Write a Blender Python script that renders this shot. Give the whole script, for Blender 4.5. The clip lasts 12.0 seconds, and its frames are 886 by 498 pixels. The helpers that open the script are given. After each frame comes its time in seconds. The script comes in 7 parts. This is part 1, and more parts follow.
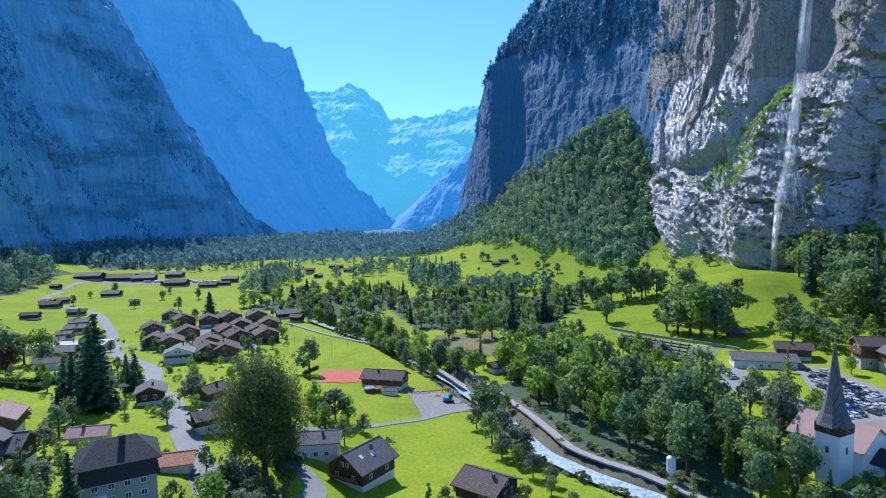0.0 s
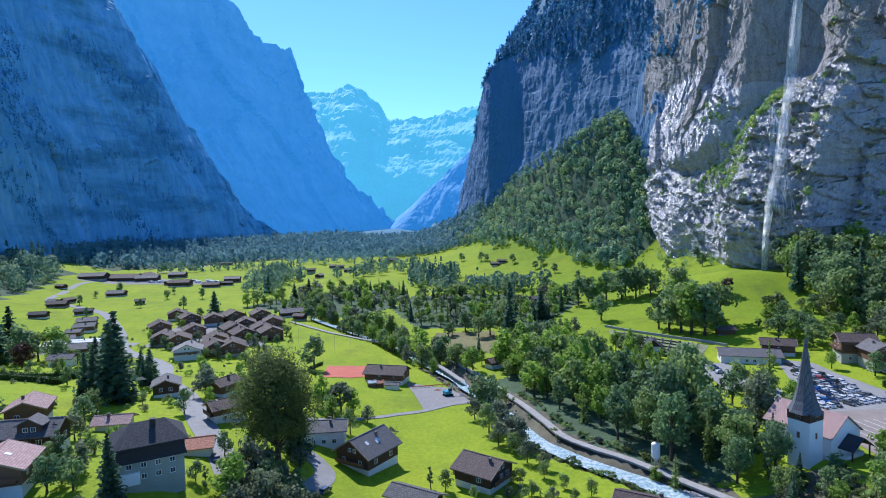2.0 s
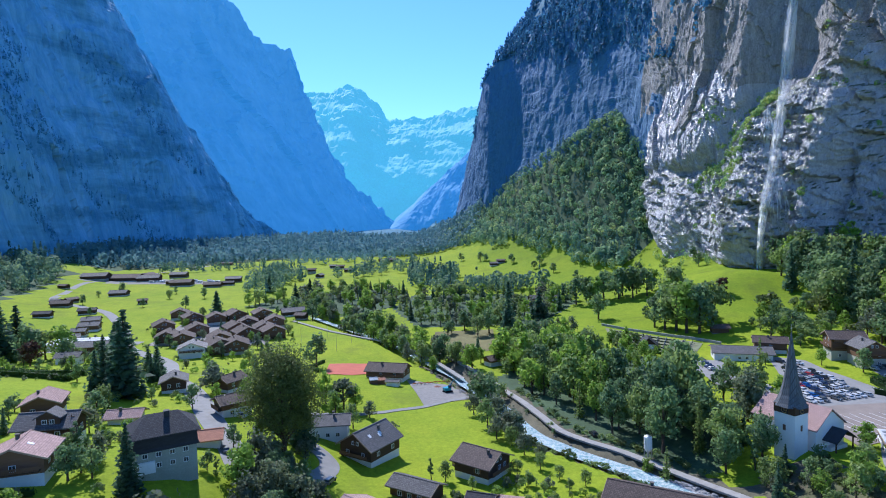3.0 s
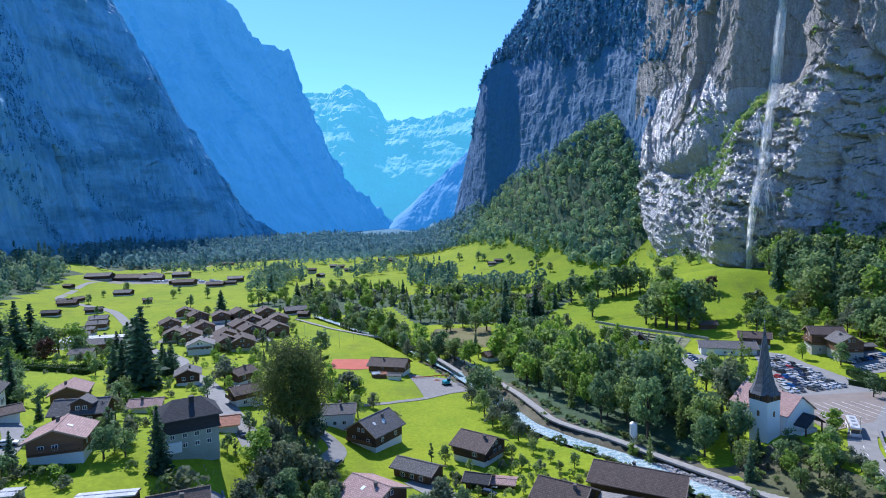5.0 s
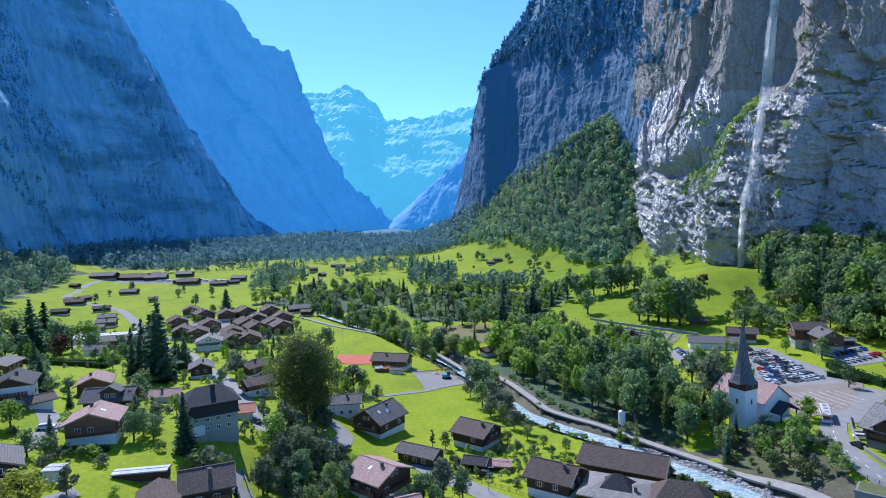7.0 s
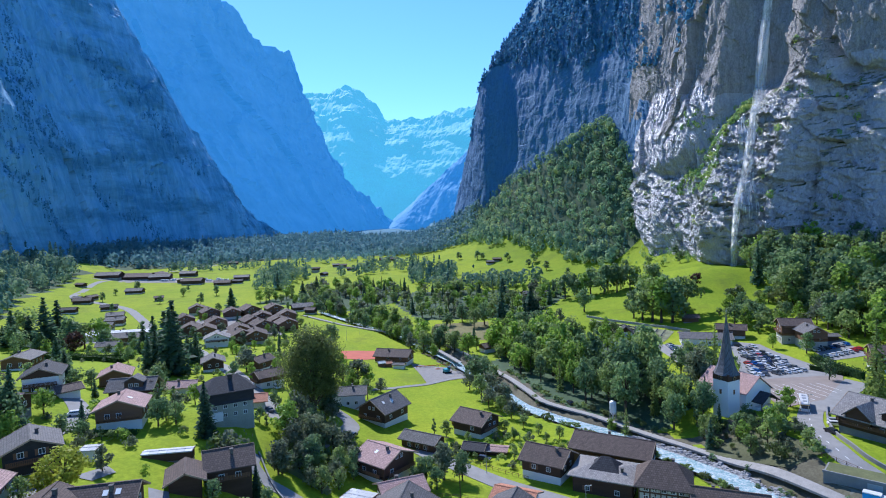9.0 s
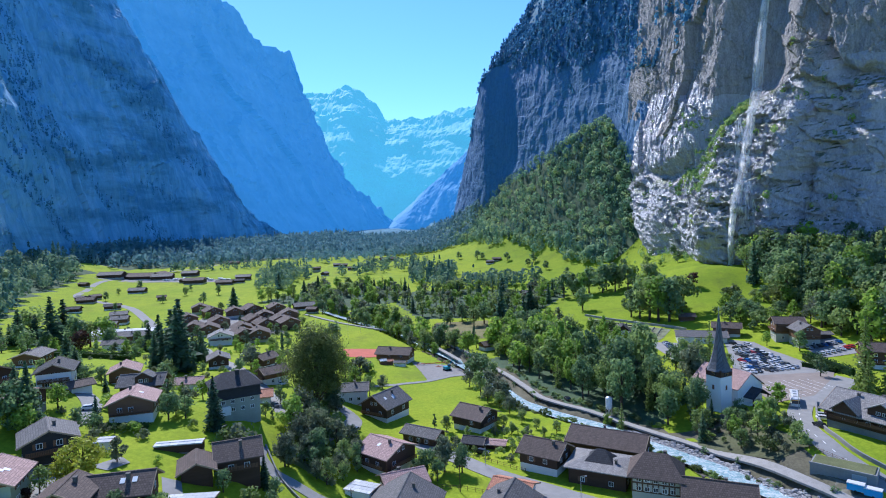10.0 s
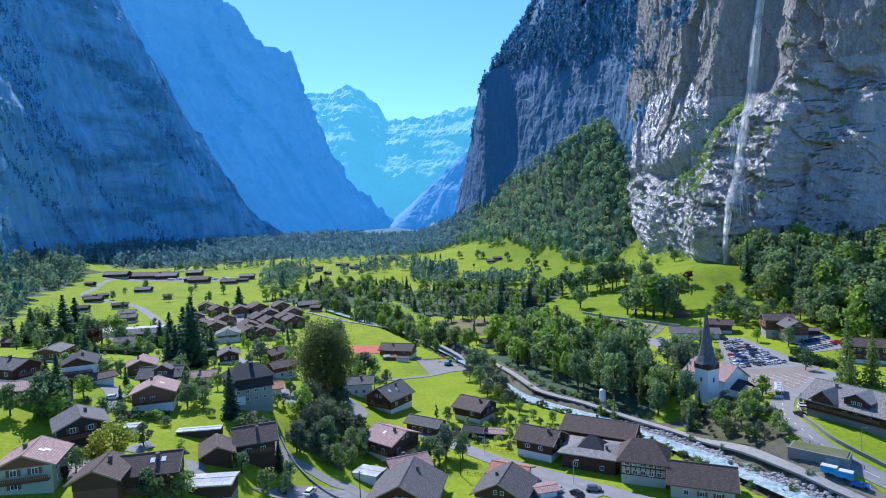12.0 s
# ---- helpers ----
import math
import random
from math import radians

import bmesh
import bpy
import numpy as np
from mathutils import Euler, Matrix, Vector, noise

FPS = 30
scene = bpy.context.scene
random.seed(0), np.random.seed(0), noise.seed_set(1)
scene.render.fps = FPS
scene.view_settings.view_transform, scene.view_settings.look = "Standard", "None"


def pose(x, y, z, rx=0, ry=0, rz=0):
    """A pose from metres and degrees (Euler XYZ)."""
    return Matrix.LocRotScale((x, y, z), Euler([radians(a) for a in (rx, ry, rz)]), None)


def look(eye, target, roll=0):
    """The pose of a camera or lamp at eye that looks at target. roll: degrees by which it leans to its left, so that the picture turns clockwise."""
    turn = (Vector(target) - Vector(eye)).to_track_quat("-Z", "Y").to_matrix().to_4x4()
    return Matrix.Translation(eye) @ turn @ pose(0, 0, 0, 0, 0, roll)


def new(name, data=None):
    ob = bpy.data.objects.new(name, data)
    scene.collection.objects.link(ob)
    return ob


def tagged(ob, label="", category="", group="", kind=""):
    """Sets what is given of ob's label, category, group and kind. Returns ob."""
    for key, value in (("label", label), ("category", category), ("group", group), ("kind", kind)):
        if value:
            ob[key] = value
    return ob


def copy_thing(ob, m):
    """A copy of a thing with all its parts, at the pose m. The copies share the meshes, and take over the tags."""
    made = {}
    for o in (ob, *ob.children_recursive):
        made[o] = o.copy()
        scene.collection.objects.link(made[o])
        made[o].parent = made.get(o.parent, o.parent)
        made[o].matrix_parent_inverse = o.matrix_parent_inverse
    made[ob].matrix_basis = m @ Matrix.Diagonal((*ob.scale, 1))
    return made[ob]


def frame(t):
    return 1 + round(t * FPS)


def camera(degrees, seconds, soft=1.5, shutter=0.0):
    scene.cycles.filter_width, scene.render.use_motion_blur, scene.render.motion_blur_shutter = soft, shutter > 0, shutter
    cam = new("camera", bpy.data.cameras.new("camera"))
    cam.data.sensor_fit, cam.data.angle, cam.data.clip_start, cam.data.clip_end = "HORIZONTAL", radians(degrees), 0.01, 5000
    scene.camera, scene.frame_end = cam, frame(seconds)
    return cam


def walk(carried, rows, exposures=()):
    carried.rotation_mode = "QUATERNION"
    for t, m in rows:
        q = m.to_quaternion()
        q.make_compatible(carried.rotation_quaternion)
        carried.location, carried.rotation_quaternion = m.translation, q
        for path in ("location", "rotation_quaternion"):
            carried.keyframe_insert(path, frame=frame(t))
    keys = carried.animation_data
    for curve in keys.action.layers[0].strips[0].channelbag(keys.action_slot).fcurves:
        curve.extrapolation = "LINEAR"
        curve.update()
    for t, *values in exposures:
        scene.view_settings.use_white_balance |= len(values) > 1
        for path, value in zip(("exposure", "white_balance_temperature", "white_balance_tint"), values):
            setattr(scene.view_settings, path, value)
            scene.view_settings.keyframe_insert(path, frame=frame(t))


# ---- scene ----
cam = camera(74.01, 12.0, 1.05)
# seconds, eye, yaw, pitch, roll
ROWS = [
    (0.0, 0.0, 0.0, 67.8, -0.085, -3.093, 1.5),
    (0.5, -0.042, -2.662, 67.968, -0.102, -3.085, 1.51),
    (1.0, -0.138, -5.452, 68.19, -0.136, -3.076, 1.52),
    (1.5, -0.192, -8.369, 68.316, -0.153, -3.059, 1.52),
    (2.0, -0.276, -11.392, 68.514, -0.178, -3.068, 1.53),
    (2.5, -0.312, -14.464, 68.64, -0.203, -3.059, 1.55),
    (3.0, -0.426, -17.587, 68.838, -0.237, -3.068, 1.56),
    (5.0, -0.744, -30.288, 69.528, -0.39, -3.085, 1.63),
    (5.5, -0.81, -33.495, 69.75, -0.407, -3.102, 1.64),
    (6.0, -0.876, -36.66, 69.87, -0.424, -3.102, 1.66),
    (6.5, -0.924, -39.768, 70.056, -0.441, -3.127, 1.68),
    (7.0, -1.05, -42.827, 70.236, -0.449, -3.136, 1.71),
    (9.0, -1.392, -54.403, 70.752, -0.449, -3.153, 1.75),
    (9.5, -1.452, -57.178, 70.908, -0.449, -3.161, 1.76),
    (10.0, -1.494, -59.946, 71.052, -0.441, -3.178, 1.77),
    (10.5, -1.572, -62.686, 71.202, -0.424, -3.195, 1.79),
    (11.0, -1.614, -65.412, 71.346, -0.398, -3.212, 1.81),
    (11.5, -1.698, -68.046, 71.496, -0.381, -3.22, 1.82),
    (12.0, -1.752, -70.616, 71.64, -0.364, -3.229, 1.83),
]
walk(cam, [(t, pose(x, y, z, 90 + pitch, roll, yaw)) for t, x, y, z, yaw, pitch, roll in ROWS],
     ((0.0, 0.36, 4800, 18), (12.0, 0.36, 4800, 18)))

# ---- world, sun, exposure ----
SUN_EL, SUN_AZ = 45.0, -23.0          # degrees; azimuth from straight ahead, negative to the left
world = bpy.data.worlds.new("sky")
scene.world = world
world.use_nodes = True
wn = world.node_tree.nodes
sky = wn.new("ShaderNodeTexSky")
sky.sky_type = 'NISHITA'
sky.sun_disc = False
sky.sun_elevation = radians(SUN_EL)
sky.sun_rotation = radians(SUN_AZ)
sky.altitude = 800
sky.air_density = 1.12
sky.dust_density = 0.1
sky.ozone_density = 3.5
wn["Background"].inputs[1].default_value = 0.125
tint = wn.new("ShaderNodeMix")
tint.data_type, tint.blend_type = 'RGBA', 'MULTIPLY'
tint.inputs[0].default_value = 1.0
tint.inputs[7].default_value = (0.86, 1.0, 1.05, 1)
world.node_tree.links.new(sky.outputs[0], tint.inputs[6])
world.node_tree.links.new(tint.outputs[2], wn["Background"].inputs[0])
sun = new("sun", bpy.data.lights.new("sun", 'SUN'))
sun.data.energy, sun.data.angle, sun.data.color = 5.0, radians(0.5), (1.0, 0.85, 0.62)
se, sa = radians(SUN_EL), radians(SUN_AZ)
SUN_DIR = Vector((math.sin(sa) * math.cos(se), math.cos(sa) * math.cos(se), math.sin(se)))
sun.matrix_world = look(SUN_DIR * 1000, (0, 0, 0))


# ---- land ----
def lerp_table(table, v):
    if v <= table[0][0]:
        return table[0][1]
    for (a, p), (b, q) in zip(table, table[1:]):
        if v <= b:
            k = (v - a) / (b - a)
            k = k * k * (3 - 2 * k) * 0.5 + k * 0.5
            return p + (q - p) * k
    return table[-1][1]


def lerp_line(table, v):
    for (a, p), (b, q) in zip(table, table[1:]):
        if v <= b:
            return p + (q - p) * (v - a) / (b - a)
    return table[-1][1]


def smooth(a, b, v):
    k = min(1.0, max(0.0, (v - a) / (b - a)))
    return k * k * (3 - 2 * k)


FLOOR = ((-300, 1), (100, -2), (150, -4), (212, -6), (264, -9), (420, -10), (700, -7), (1000, -4), (1600, -3), (3000, 0), (5000, 0))
LEFT_RISE = ((60, 1.0), (112, 1.0), (155, 0.72), (221, 0.5), (300, 0.15), (400, 0.0))
LEFT_BANK = ((0, 0), (15, 2), (22, 4), (35, 9.5), (45, 15), (52, 17.5), (65, 20), (95, 22.5), (115, 27), (150, 31), (220, 34))
RIGHT_FOOT = ((-200, 480), (150, 420), (300, 325), (390, 290), (453, 255), (560, 250), (640, 250), (680, 248), (780, 234), (840, 210), (920, 178), (1010, 142), (1070, 116), (1150, 80), (1300, 50), (1600, 10), (2200, -40))
RIGHT_RISE = ((-200, 30), (300, 36), (400, 36), (453, 29), (560, 40), (600, 46), (640, 64), (680, 108), (720, 158), (780, 200), (840, 186), (920, 165), (1010, 143), (1100, 108), (1250, 74), (1500, 48), (1800, 40))
RIGHT_WIDE = ((-200, 200), (300, 215), (453, 185), (640, 165), (920, 240), (1150, 200), (1500, 130))
LEFT_FOOT = ((-200, -330), (200, -350), (400, -430), (700, -540), (940, -590), (1200, -590), (1400, -500), (1600, -420), (2000, -340), (3000, -210))
RIVER = ((108, 20), (92, 64), (84, 84), (77, 102), (71.5, 112), (64, 126), (55, 143), (47.5, 151.5), (40, 160), (34.5, 169), (29.5, 179), (24, 203), (17.5, 230), (8, 260), (2, 280), (-37, 357), (-68, 407), (-109, 465), (-150, 560), (-190, 760), (-200, 1000))


def river_x(y):
    for (xa, ya), (xb, yb) in zip(RIVER, RIVER[1:]):
        if ya <= y <= yb:
            return xa + (xb - xa) * (y - ya) / (yb - ya)
    return RIVER[0][0] + (RIVER[0][1] - y) * 0.38 if y < RIVER[0][1] else RIVER[-1][0]


def ground_z(x, y, carve=True):
    z = lerp_table(FLOOR, y)
    u = max(0.0, -x - 8)
    z += lerp_table(LEFT_BANK, u) * lerp_table(LEFT_RISE, y)
    near = 1 - smooth(125, 165, y)
    z += 7.0 * smooth(60 + 18 * near, 96 + 5 * near, x) * (1 - smooth(420, 600, y)) * smooth(60, 105, y)
    f, w = lerp_table(RIGHT_FOOT, y), lerp_table(RIGHT_WIDE, y)
    k = max(0.0, min(1.0, (x - (f - w)) / w))
    q = smooth(470, 640, y)
    z += lerp_table(RIGHT_RISE, y) * ((1 - q) * (0.6 * k + 0.4 * k * k) + q * (0.12 * k * k + 0.88 * k ** 4))
    z += 4.0 * noise.noise((x * 0.022, y * 0.022, 5.5)) * smooth(125, 180, x) * smooth(290, 340, y) * (1 - smooth(600, 700, y))
    z += 12.0 * math.exp(-((x - 200) / 30) ** 2 - ((y - 385) / 45) ** 2)
    lf = lerp_table(LEFT_FOOT, y)
    k = max(0.0, min(1.0, (lf + 150 - x) / 150))
    z += (26 - 10 * smooth(1100, 1500, y)) * k * k
    z += 1.2 * noise.noise((x * 0.012, y * 0.012, 3.1)) + 0.3 * noise.noise((x * 0.05, y * 0.05, 7.7))
    if carve and y < 1000:
        d = abs(x - river_x(y)) * (0.93 if y < 300 else 0.8)
        z -= 3.0 * (1 - smooth(4.5, 9.5, d))
    return z


# ---- end land ----
# ---- materials ----
def material(name, rough=0.9, metal=0.0, spec=0.3):
    m = bpy.data.materials.new(name)
    m.use_nodes = True
    b = m.node_tree.nodes["Principled BSDF"]
    b.inputs["Roughness"].default_value = rough
    b.inputs["Metallic"].default_value = metal
    b.inputs["Specular IOR Level"].default_value = spec
    return m, m.node_tree, b


def tex(nt, kind="noise", scale=1.0, detail=4.0, coord="Object", stretch=(1, 1, 1), rough=0.55):
    tc = nt.nodes.new("ShaderNodeTexCoord")
    mp = nt.nodes.new("ShaderNodeMapping")
    mp.inputs["Scale"].default_value = stretch
    nt.links.new(tc.outputs[coord], mp.inputs[0])
    if kind == "noise":
        n = nt.nodes.new("ShaderNodeTexNoise")
        n.inputs["Detail"].default_value = detail
        n.inputs["Roughness"].default_value = rough
        out = n.outputs[0]
    elif kind == "voronoi":
        n = nt.nodes.new("ShaderNodeTexVoronoi")
        out = n.outputs[0]
    else:
        n = nt.nodes.new("ShaderNodeTexWave")
        n.bands_direction = 'Y'
        n.inputs["Distortion"].default_value = 0.4
        out = n.outputs[1]
    n.inputs["Scale"].default_value = scale
    nt.links.new(mp.outputs[0], n.inputs["Vector"])
    return out


def ramp(nt, fac, *stops):
    r = nt.nodes.new("ShaderNodeValToRGB")
    el = r.color_ramp.elements
    while len(el) < len(stops):
        el.new(0.5)
    for e, (p, c) in zip(el, stops):
        e.position = p
        e.color = (*c, 1) if len(c) == 3 else c
    nt.links.new(fac, r.inputs[0])
    return r.outputs[0]


def blend(nt, fac, a, b, mode='MIX'):
    n = nt.nodes.new("ShaderNodeMix")
    n.data_type, n.blend_type = 'RGBA', mode
    for v, k in ((fac, 0), (a, 6), (b, 7)):
        if isinstance(v, (int, float)):
            n.inputs[k].default_value = v
        elif isinstance(v, tuple):
            n.inputs[k].default_value = (*v, 1)
        else:
            nt.links.new(v, n.inputs[k])
    return n.outputs[2]


def bump(nt, b, height, strength=0.5, dist=0.1):
    n = nt.nodes.new("ShaderNodeBump")
    n.inputs["Strength"].default_value = strength
    n.inputs["Distance"].default_value = dist
    nt.links.new(height, n.inputs["Height"])
    nt.links.new(n.outputs[0], b.inputs["Normal"])


def simple(name, col, rough=0.85, scale=2.0, vary=0.25, metal=0.0, spec=0.3, relief=0.3, stretch=(1, 1, 1), fine=9.0, each=0.0):
    """Colour with broad stains, fine grain and relief; each: variation between copies."""
    m, nt, b = material(name, rough, metal, spec)
    lo, hi = tuple(c * (1 - vary) for c in col), tuple(min(1, c * (1 + vary)) for c in col)
    big = tex(nt, scale=scale * 0.25, detail=3, stretch=stretch)
    small = tex(nt, scale=scale * fine * 0.3, detail=5, stretch=stretch)
    c = blend(nt, 0.45, ramp(nt, big, (0.3, lo), (0.7, hi)), ramp(nt, small, (0.3, lo), (0.7, hi)))
    if each:
        oi = nt.nodes.new("ShaderNodeObjectInfo")
        c = blend(nt, each, c, ramp(nt, oi.outputs["Random"], (0.0, tuple(x * 0.45 for x in col)), (1.0, tuple(min(1, x * 1.6) for x in col))))
    nt.links.new(c, b.inputs["Base Color"])
    if relief:
        bump(nt, b, small, relief, 0.05)
    return m


def leaf_material(name, dark, light, rough=0.6, each=0.5):
    m, nt, b = material(name, rough, 0, 0.25)
    g = nt.nodes.new("ShaderNodeNewGeometry")
    oi = nt.nodes.new("ShaderNodeObjectInfo")
    c = ramp(nt, g.outputs["Random Per Island"], (0.0, dark), (1.0, light))
    mid = tuple((p + q) / 2 for p, q in zip(dark, light))
    warm = (mid[0] * 1.14, mid[1] * 1.08, mid[2] * 0.82)
    c = blend(nt, each, c, ramp(nt, oi.outputs["Random"], (0.0, tuple(v * 0.5 for v in mid)), (0.55, mid), (1.0, tuple(v * 1.25 for v in warm))))
    nt.links.new(c, b.inputs["Base Color"])
    tr = nt.nodes.new("ShaderNodeBsdfTranslucent")
    nt.links.new(c, tr.inputs[0])
    mx = nt.nodes.new("ShaderNodeMixShader")
    mx.inputs[0].default_value = 0.52
    nt.links.new(b.outputs[0], mx.inputs[1])
    nt.links.new(tr.outputs[0], mx.inputs[2])
    nt.links.new(mx.outputs[0], nt.nodes["Material Output"].inputs[0])
    return m


def grass_material(name, k, warm=1.0):
    m, nt, b = material(name, 0.85, 0, 0.05)
    fields = tex(nt, scale=0.012, detail=2)
    mid = tex(nt, scale=0.09, detail=5, rough=0.65)
    fine = tex(nt, scale=0.8, detail=8, rough=0.75)
    c = ramp(nt, fields, (0.35, (0.174 * k * warm, 0.207 * k, 0.0094 * k)), (0.65, (0.336 * k * warm, 0.320 * k, 0.0112 * k)))
    c = blend(nt, 0.5, c, ramp(nt, mid, (0.3, (0.100 * k * warm, 0.140 * k, 0.0094 * k)), (0.55, (0.250 * k * warm, 0.263 * k, 0.0112 * k)), (0.8, (0.400 * k * warm, 0.343 * k, 0.0215 * k))))
    c = blend(nt, 0.55, c, ramp(nt, fine, (0.36, (0.088 * k * warm, 0.158 * k, 0.0094 * k)), (0.7, (0.275 * k * warm, 0.359 * k, 0.0155 * k))))
    rough = tex(nt, scale=0.03, detail=7, rough=0.7)
    c = blend(nt, ramp(nt, rough, (0.54, (0, 0, 0)), (0.68, (0.75, 0.75, 0.75))), c, (0.13 * k * warm, 0.155 * k, 0.02 * k))
    nt.links.new(c, b.inputs["Base Color"])
    bump(nt, b, fine, 0.6, 0.15)
    return m


def rock_material(name, tones, moss=0.25, size=1.0, wet=False, grain=0.3, relief=1.0):
    """Layered limestone: broad stains, streaks that run down, cracks, and growth on the ledges."""
    m, nt, b = material(name, 0.8, 0, 0.3)
    broad = tex(nt, scale=0.012 / size, detail=4)
    streak = tex(nt, scale=0.06 / size, detail=6, stretch=(1, 1, 0.16), rough=0.65)
    layer = tex(nt, scale=0.03 / size, detail=6, stretch=(0.6, 0.6, 1.2), rough=0.7)
    crack = tex(nt, scale=0.25 / size, detail=8, rough=0.75)
    c = ramp(nt, broad, (0.37, tuple(v * 0.8 for v in tones[0])), (0.5, tones[1]), (0.62, tones[2]))
    fine = tex(nt, scale=0.22 / size, detail=5, stretch=(1, 1, 0.07), rough=0.7)
    c = blend(nt, 0.5, c, ramp(nt, streak, (0.3, tones[0]), (0.5, tones[1]), (0.72, tones[3])))
    c = blend(nt, 0.35, c, ramp(nt, layer, (0.35, tones[0]), (0.6, tones[2])))
    c = blend(nt, 0.45, c, ramp(nt, crack, (0.35, tuple(v * 0.45 for v in tones[0])), (0.5, tones[1]), (0.75, tones[3])))
    c = blend(nt, grain, c, ramp(nt, fine, (0.36, tuple(v * 0.6 for v in tones[0])), (0.5, tones[1]), (0.6, tones[3])))
    grit = tex(nt, scale=0.85 / size, detail=8, stretch=(1, 1, 0.6), rough=0.8)
    c = blend(nt, grain, c, ramp(nt, grit, (0.38, tuple(v * 0.35 for v in tones[0])), (0.5, tones[1]), (0.64, tones[3])))
    g = nt.nodes.new("ShaderNodeNewGeometry")
    sep = nt.nodes.new("ShaderNodeSeparateXYZ")
    nt.links.new(g.outputs["Normal"], sep.inputs[0])
    add = nt.nodes.new("ShaderNodeMath")
    add.operation = 'MULTIPLY_ADD'
    nt.links.new(crack, add.inputs[0])
    add.inputs[1].default_value = 0.9
    nt.links.new(sep.outputs[2], add.inputs[2])
    half = nt.nodes.new("ShaderNodeMath")
    half.operation = 'MULTIPLY'
    nt.links.new(add.outputs[0], half.inputs[0])
    half.inputs[1].default_value = 0.5
    mask = ramp(nt, half.outputs[0], (0.49 - moss / 2, (0, 0, 0)), (0.56 - moss / 2, (1, 1, 1)))
    green = ramp(nt, tex(nt, scale=0.3 / size, detail=5), (0.3, (0.025, 0.05, 0.015)), (0.7, (0.11, 0.15, 0.03)))
    c = blend(nt, mask, c, green)
    if wet:
        tc = nt.nodes.new("ShaderNodeTexCoord")
        mp = nt.nodes.new("ShaderNodeMapping")
        mp.vector_type = 'POINT'
        mp.inputs["Location"].default_value = (-268 / 44, -428 / 44, -98 / 72)
        mp.inputs["Scale"].default_value = (1 / 44, 1 / 44, 1 / 72)
        nt.links.new(tc.outputs["Object"], mp.inputs[0])
        ln = nt.nodes.new("ShaderNodeVectorMath")
        ln.operation = 'LENGTH'
        nt.links.new(mp.outputs[0], ln.inputs[0])
        far = nt.nodes.new("ShaderNodeMath")
        far.operation = 'MULTIPLY_ADD'
        nt.links.new(crack, far.inputs[0])
        far.inputs[1].default_value = 0.8
        nt.links.new(ln.outputs["Value"], far.inputs[2])
        w = ramp(nt, far.outputs[0], (1.15, (1, 1, 1)), (1.6, (0, 0, 0)))
        c = blend(nt, w, c, blend(nt, 1.0, c, (0.86, 0.86, 0.91), 'MULTIPLY'))
        nt.links.new(ramp(nt, w, (0.0, (0.85, 0.85, 0.85)), (1.0, (0.3, 0.3, 0.3))), b.inputs["Roughness"])
        nt.links.new(ramp(nt, w, (0.0, (0.3, 0.3, 0.3)), (1.0, (1, 1, 1))), b.inputs["Specular IOR Level"])
    nt.links.new(c, b.inputs["Base Color"])
    mixh = blend(nt, 0.4, blend(nt, 0.5 if grain > 0.3 else 0.15, crack, fine), grit)
    bump(nt, b, mixh, relief, 4.5 * size)
    return m


GRASS = grass_material("meadow_grass", 1.24, 0.98)
PASTURE = grass_material("hill_pasture", 1.08, 0.92)
ROCK_R = rock_material("cliff_limestone", ((0.27, 0.265, 0.275), (0.45, 0.435, 0.44), (0.58, 0.555, 0.535), (0.74, 0.72, 0.725)), -0.13, 1.0, True, 0.34, 0.75)


def west_rock():
    """Shaded rock wall with blue haze put into its tones: tall pale streaks, dark growth in bands that slant down the
    face, fine cracks.
    """
    m, nt, b = material("hazed_cliff_limestone", 0.85, 0, 0.2)
    broad = tex(nt, scale=0.004, detail=4)
    streak = tex(nt, scale=0.03, detail=6, stretch=(1, 1, 0.10), rough=0.6)
    fine = tex(nt, scale=0.12, detail=6, stretch=(1, 1, 0.18), rough=0.65)
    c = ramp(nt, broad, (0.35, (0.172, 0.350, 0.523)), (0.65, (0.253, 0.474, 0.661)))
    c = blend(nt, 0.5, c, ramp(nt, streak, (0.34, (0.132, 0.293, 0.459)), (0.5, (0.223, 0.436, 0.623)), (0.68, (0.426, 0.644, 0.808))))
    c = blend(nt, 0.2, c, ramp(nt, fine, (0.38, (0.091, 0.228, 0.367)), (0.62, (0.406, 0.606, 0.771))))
    tc = nt.nodes.new("ShaderNodeTexCoord")
    mp = nt.nodes.new("ShaderNodeMapping")
    mp.inputs["Rotation"].default_value = (radians(38), 0, 0)
    mp.inputs["Scale"].default_value = (0.5, 0.28, 1.5)
    nt.links.new(tc.outputs["Object"], mp.inputs[0])
    n = nt.nodes.new("ShaderNodeTexNoise")
    n.inputs["Scale"].default_value, n.inputs["Detail"].default_value, n.inputs["Roughness"].default_value = 0.009, 8.0, 0.66
    nt.links.new(mp.outputs[0], n.inputs["Vector"])
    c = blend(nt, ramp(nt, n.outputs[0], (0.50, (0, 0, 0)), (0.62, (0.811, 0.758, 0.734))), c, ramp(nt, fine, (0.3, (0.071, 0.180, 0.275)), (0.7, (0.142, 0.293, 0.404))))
    nt.links.new(c, b.inputs["Base Color"])
    bump(nt, b, blend(nt, 0.5, streak, fine), 1.0, 5.0)
    return m


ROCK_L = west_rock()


def obj(name, verts, faces, mat, smooth_faces=False):
    me = bpy.data.meshes.new(name)
    me.from_pydata(verts, [], faces)
    me.materials.append(mat)
    if smooth_faces:
        me.polygons.foreach_set("use_smooth", [True] * len(me.polygons))
    me.update()
    return new(name, me)


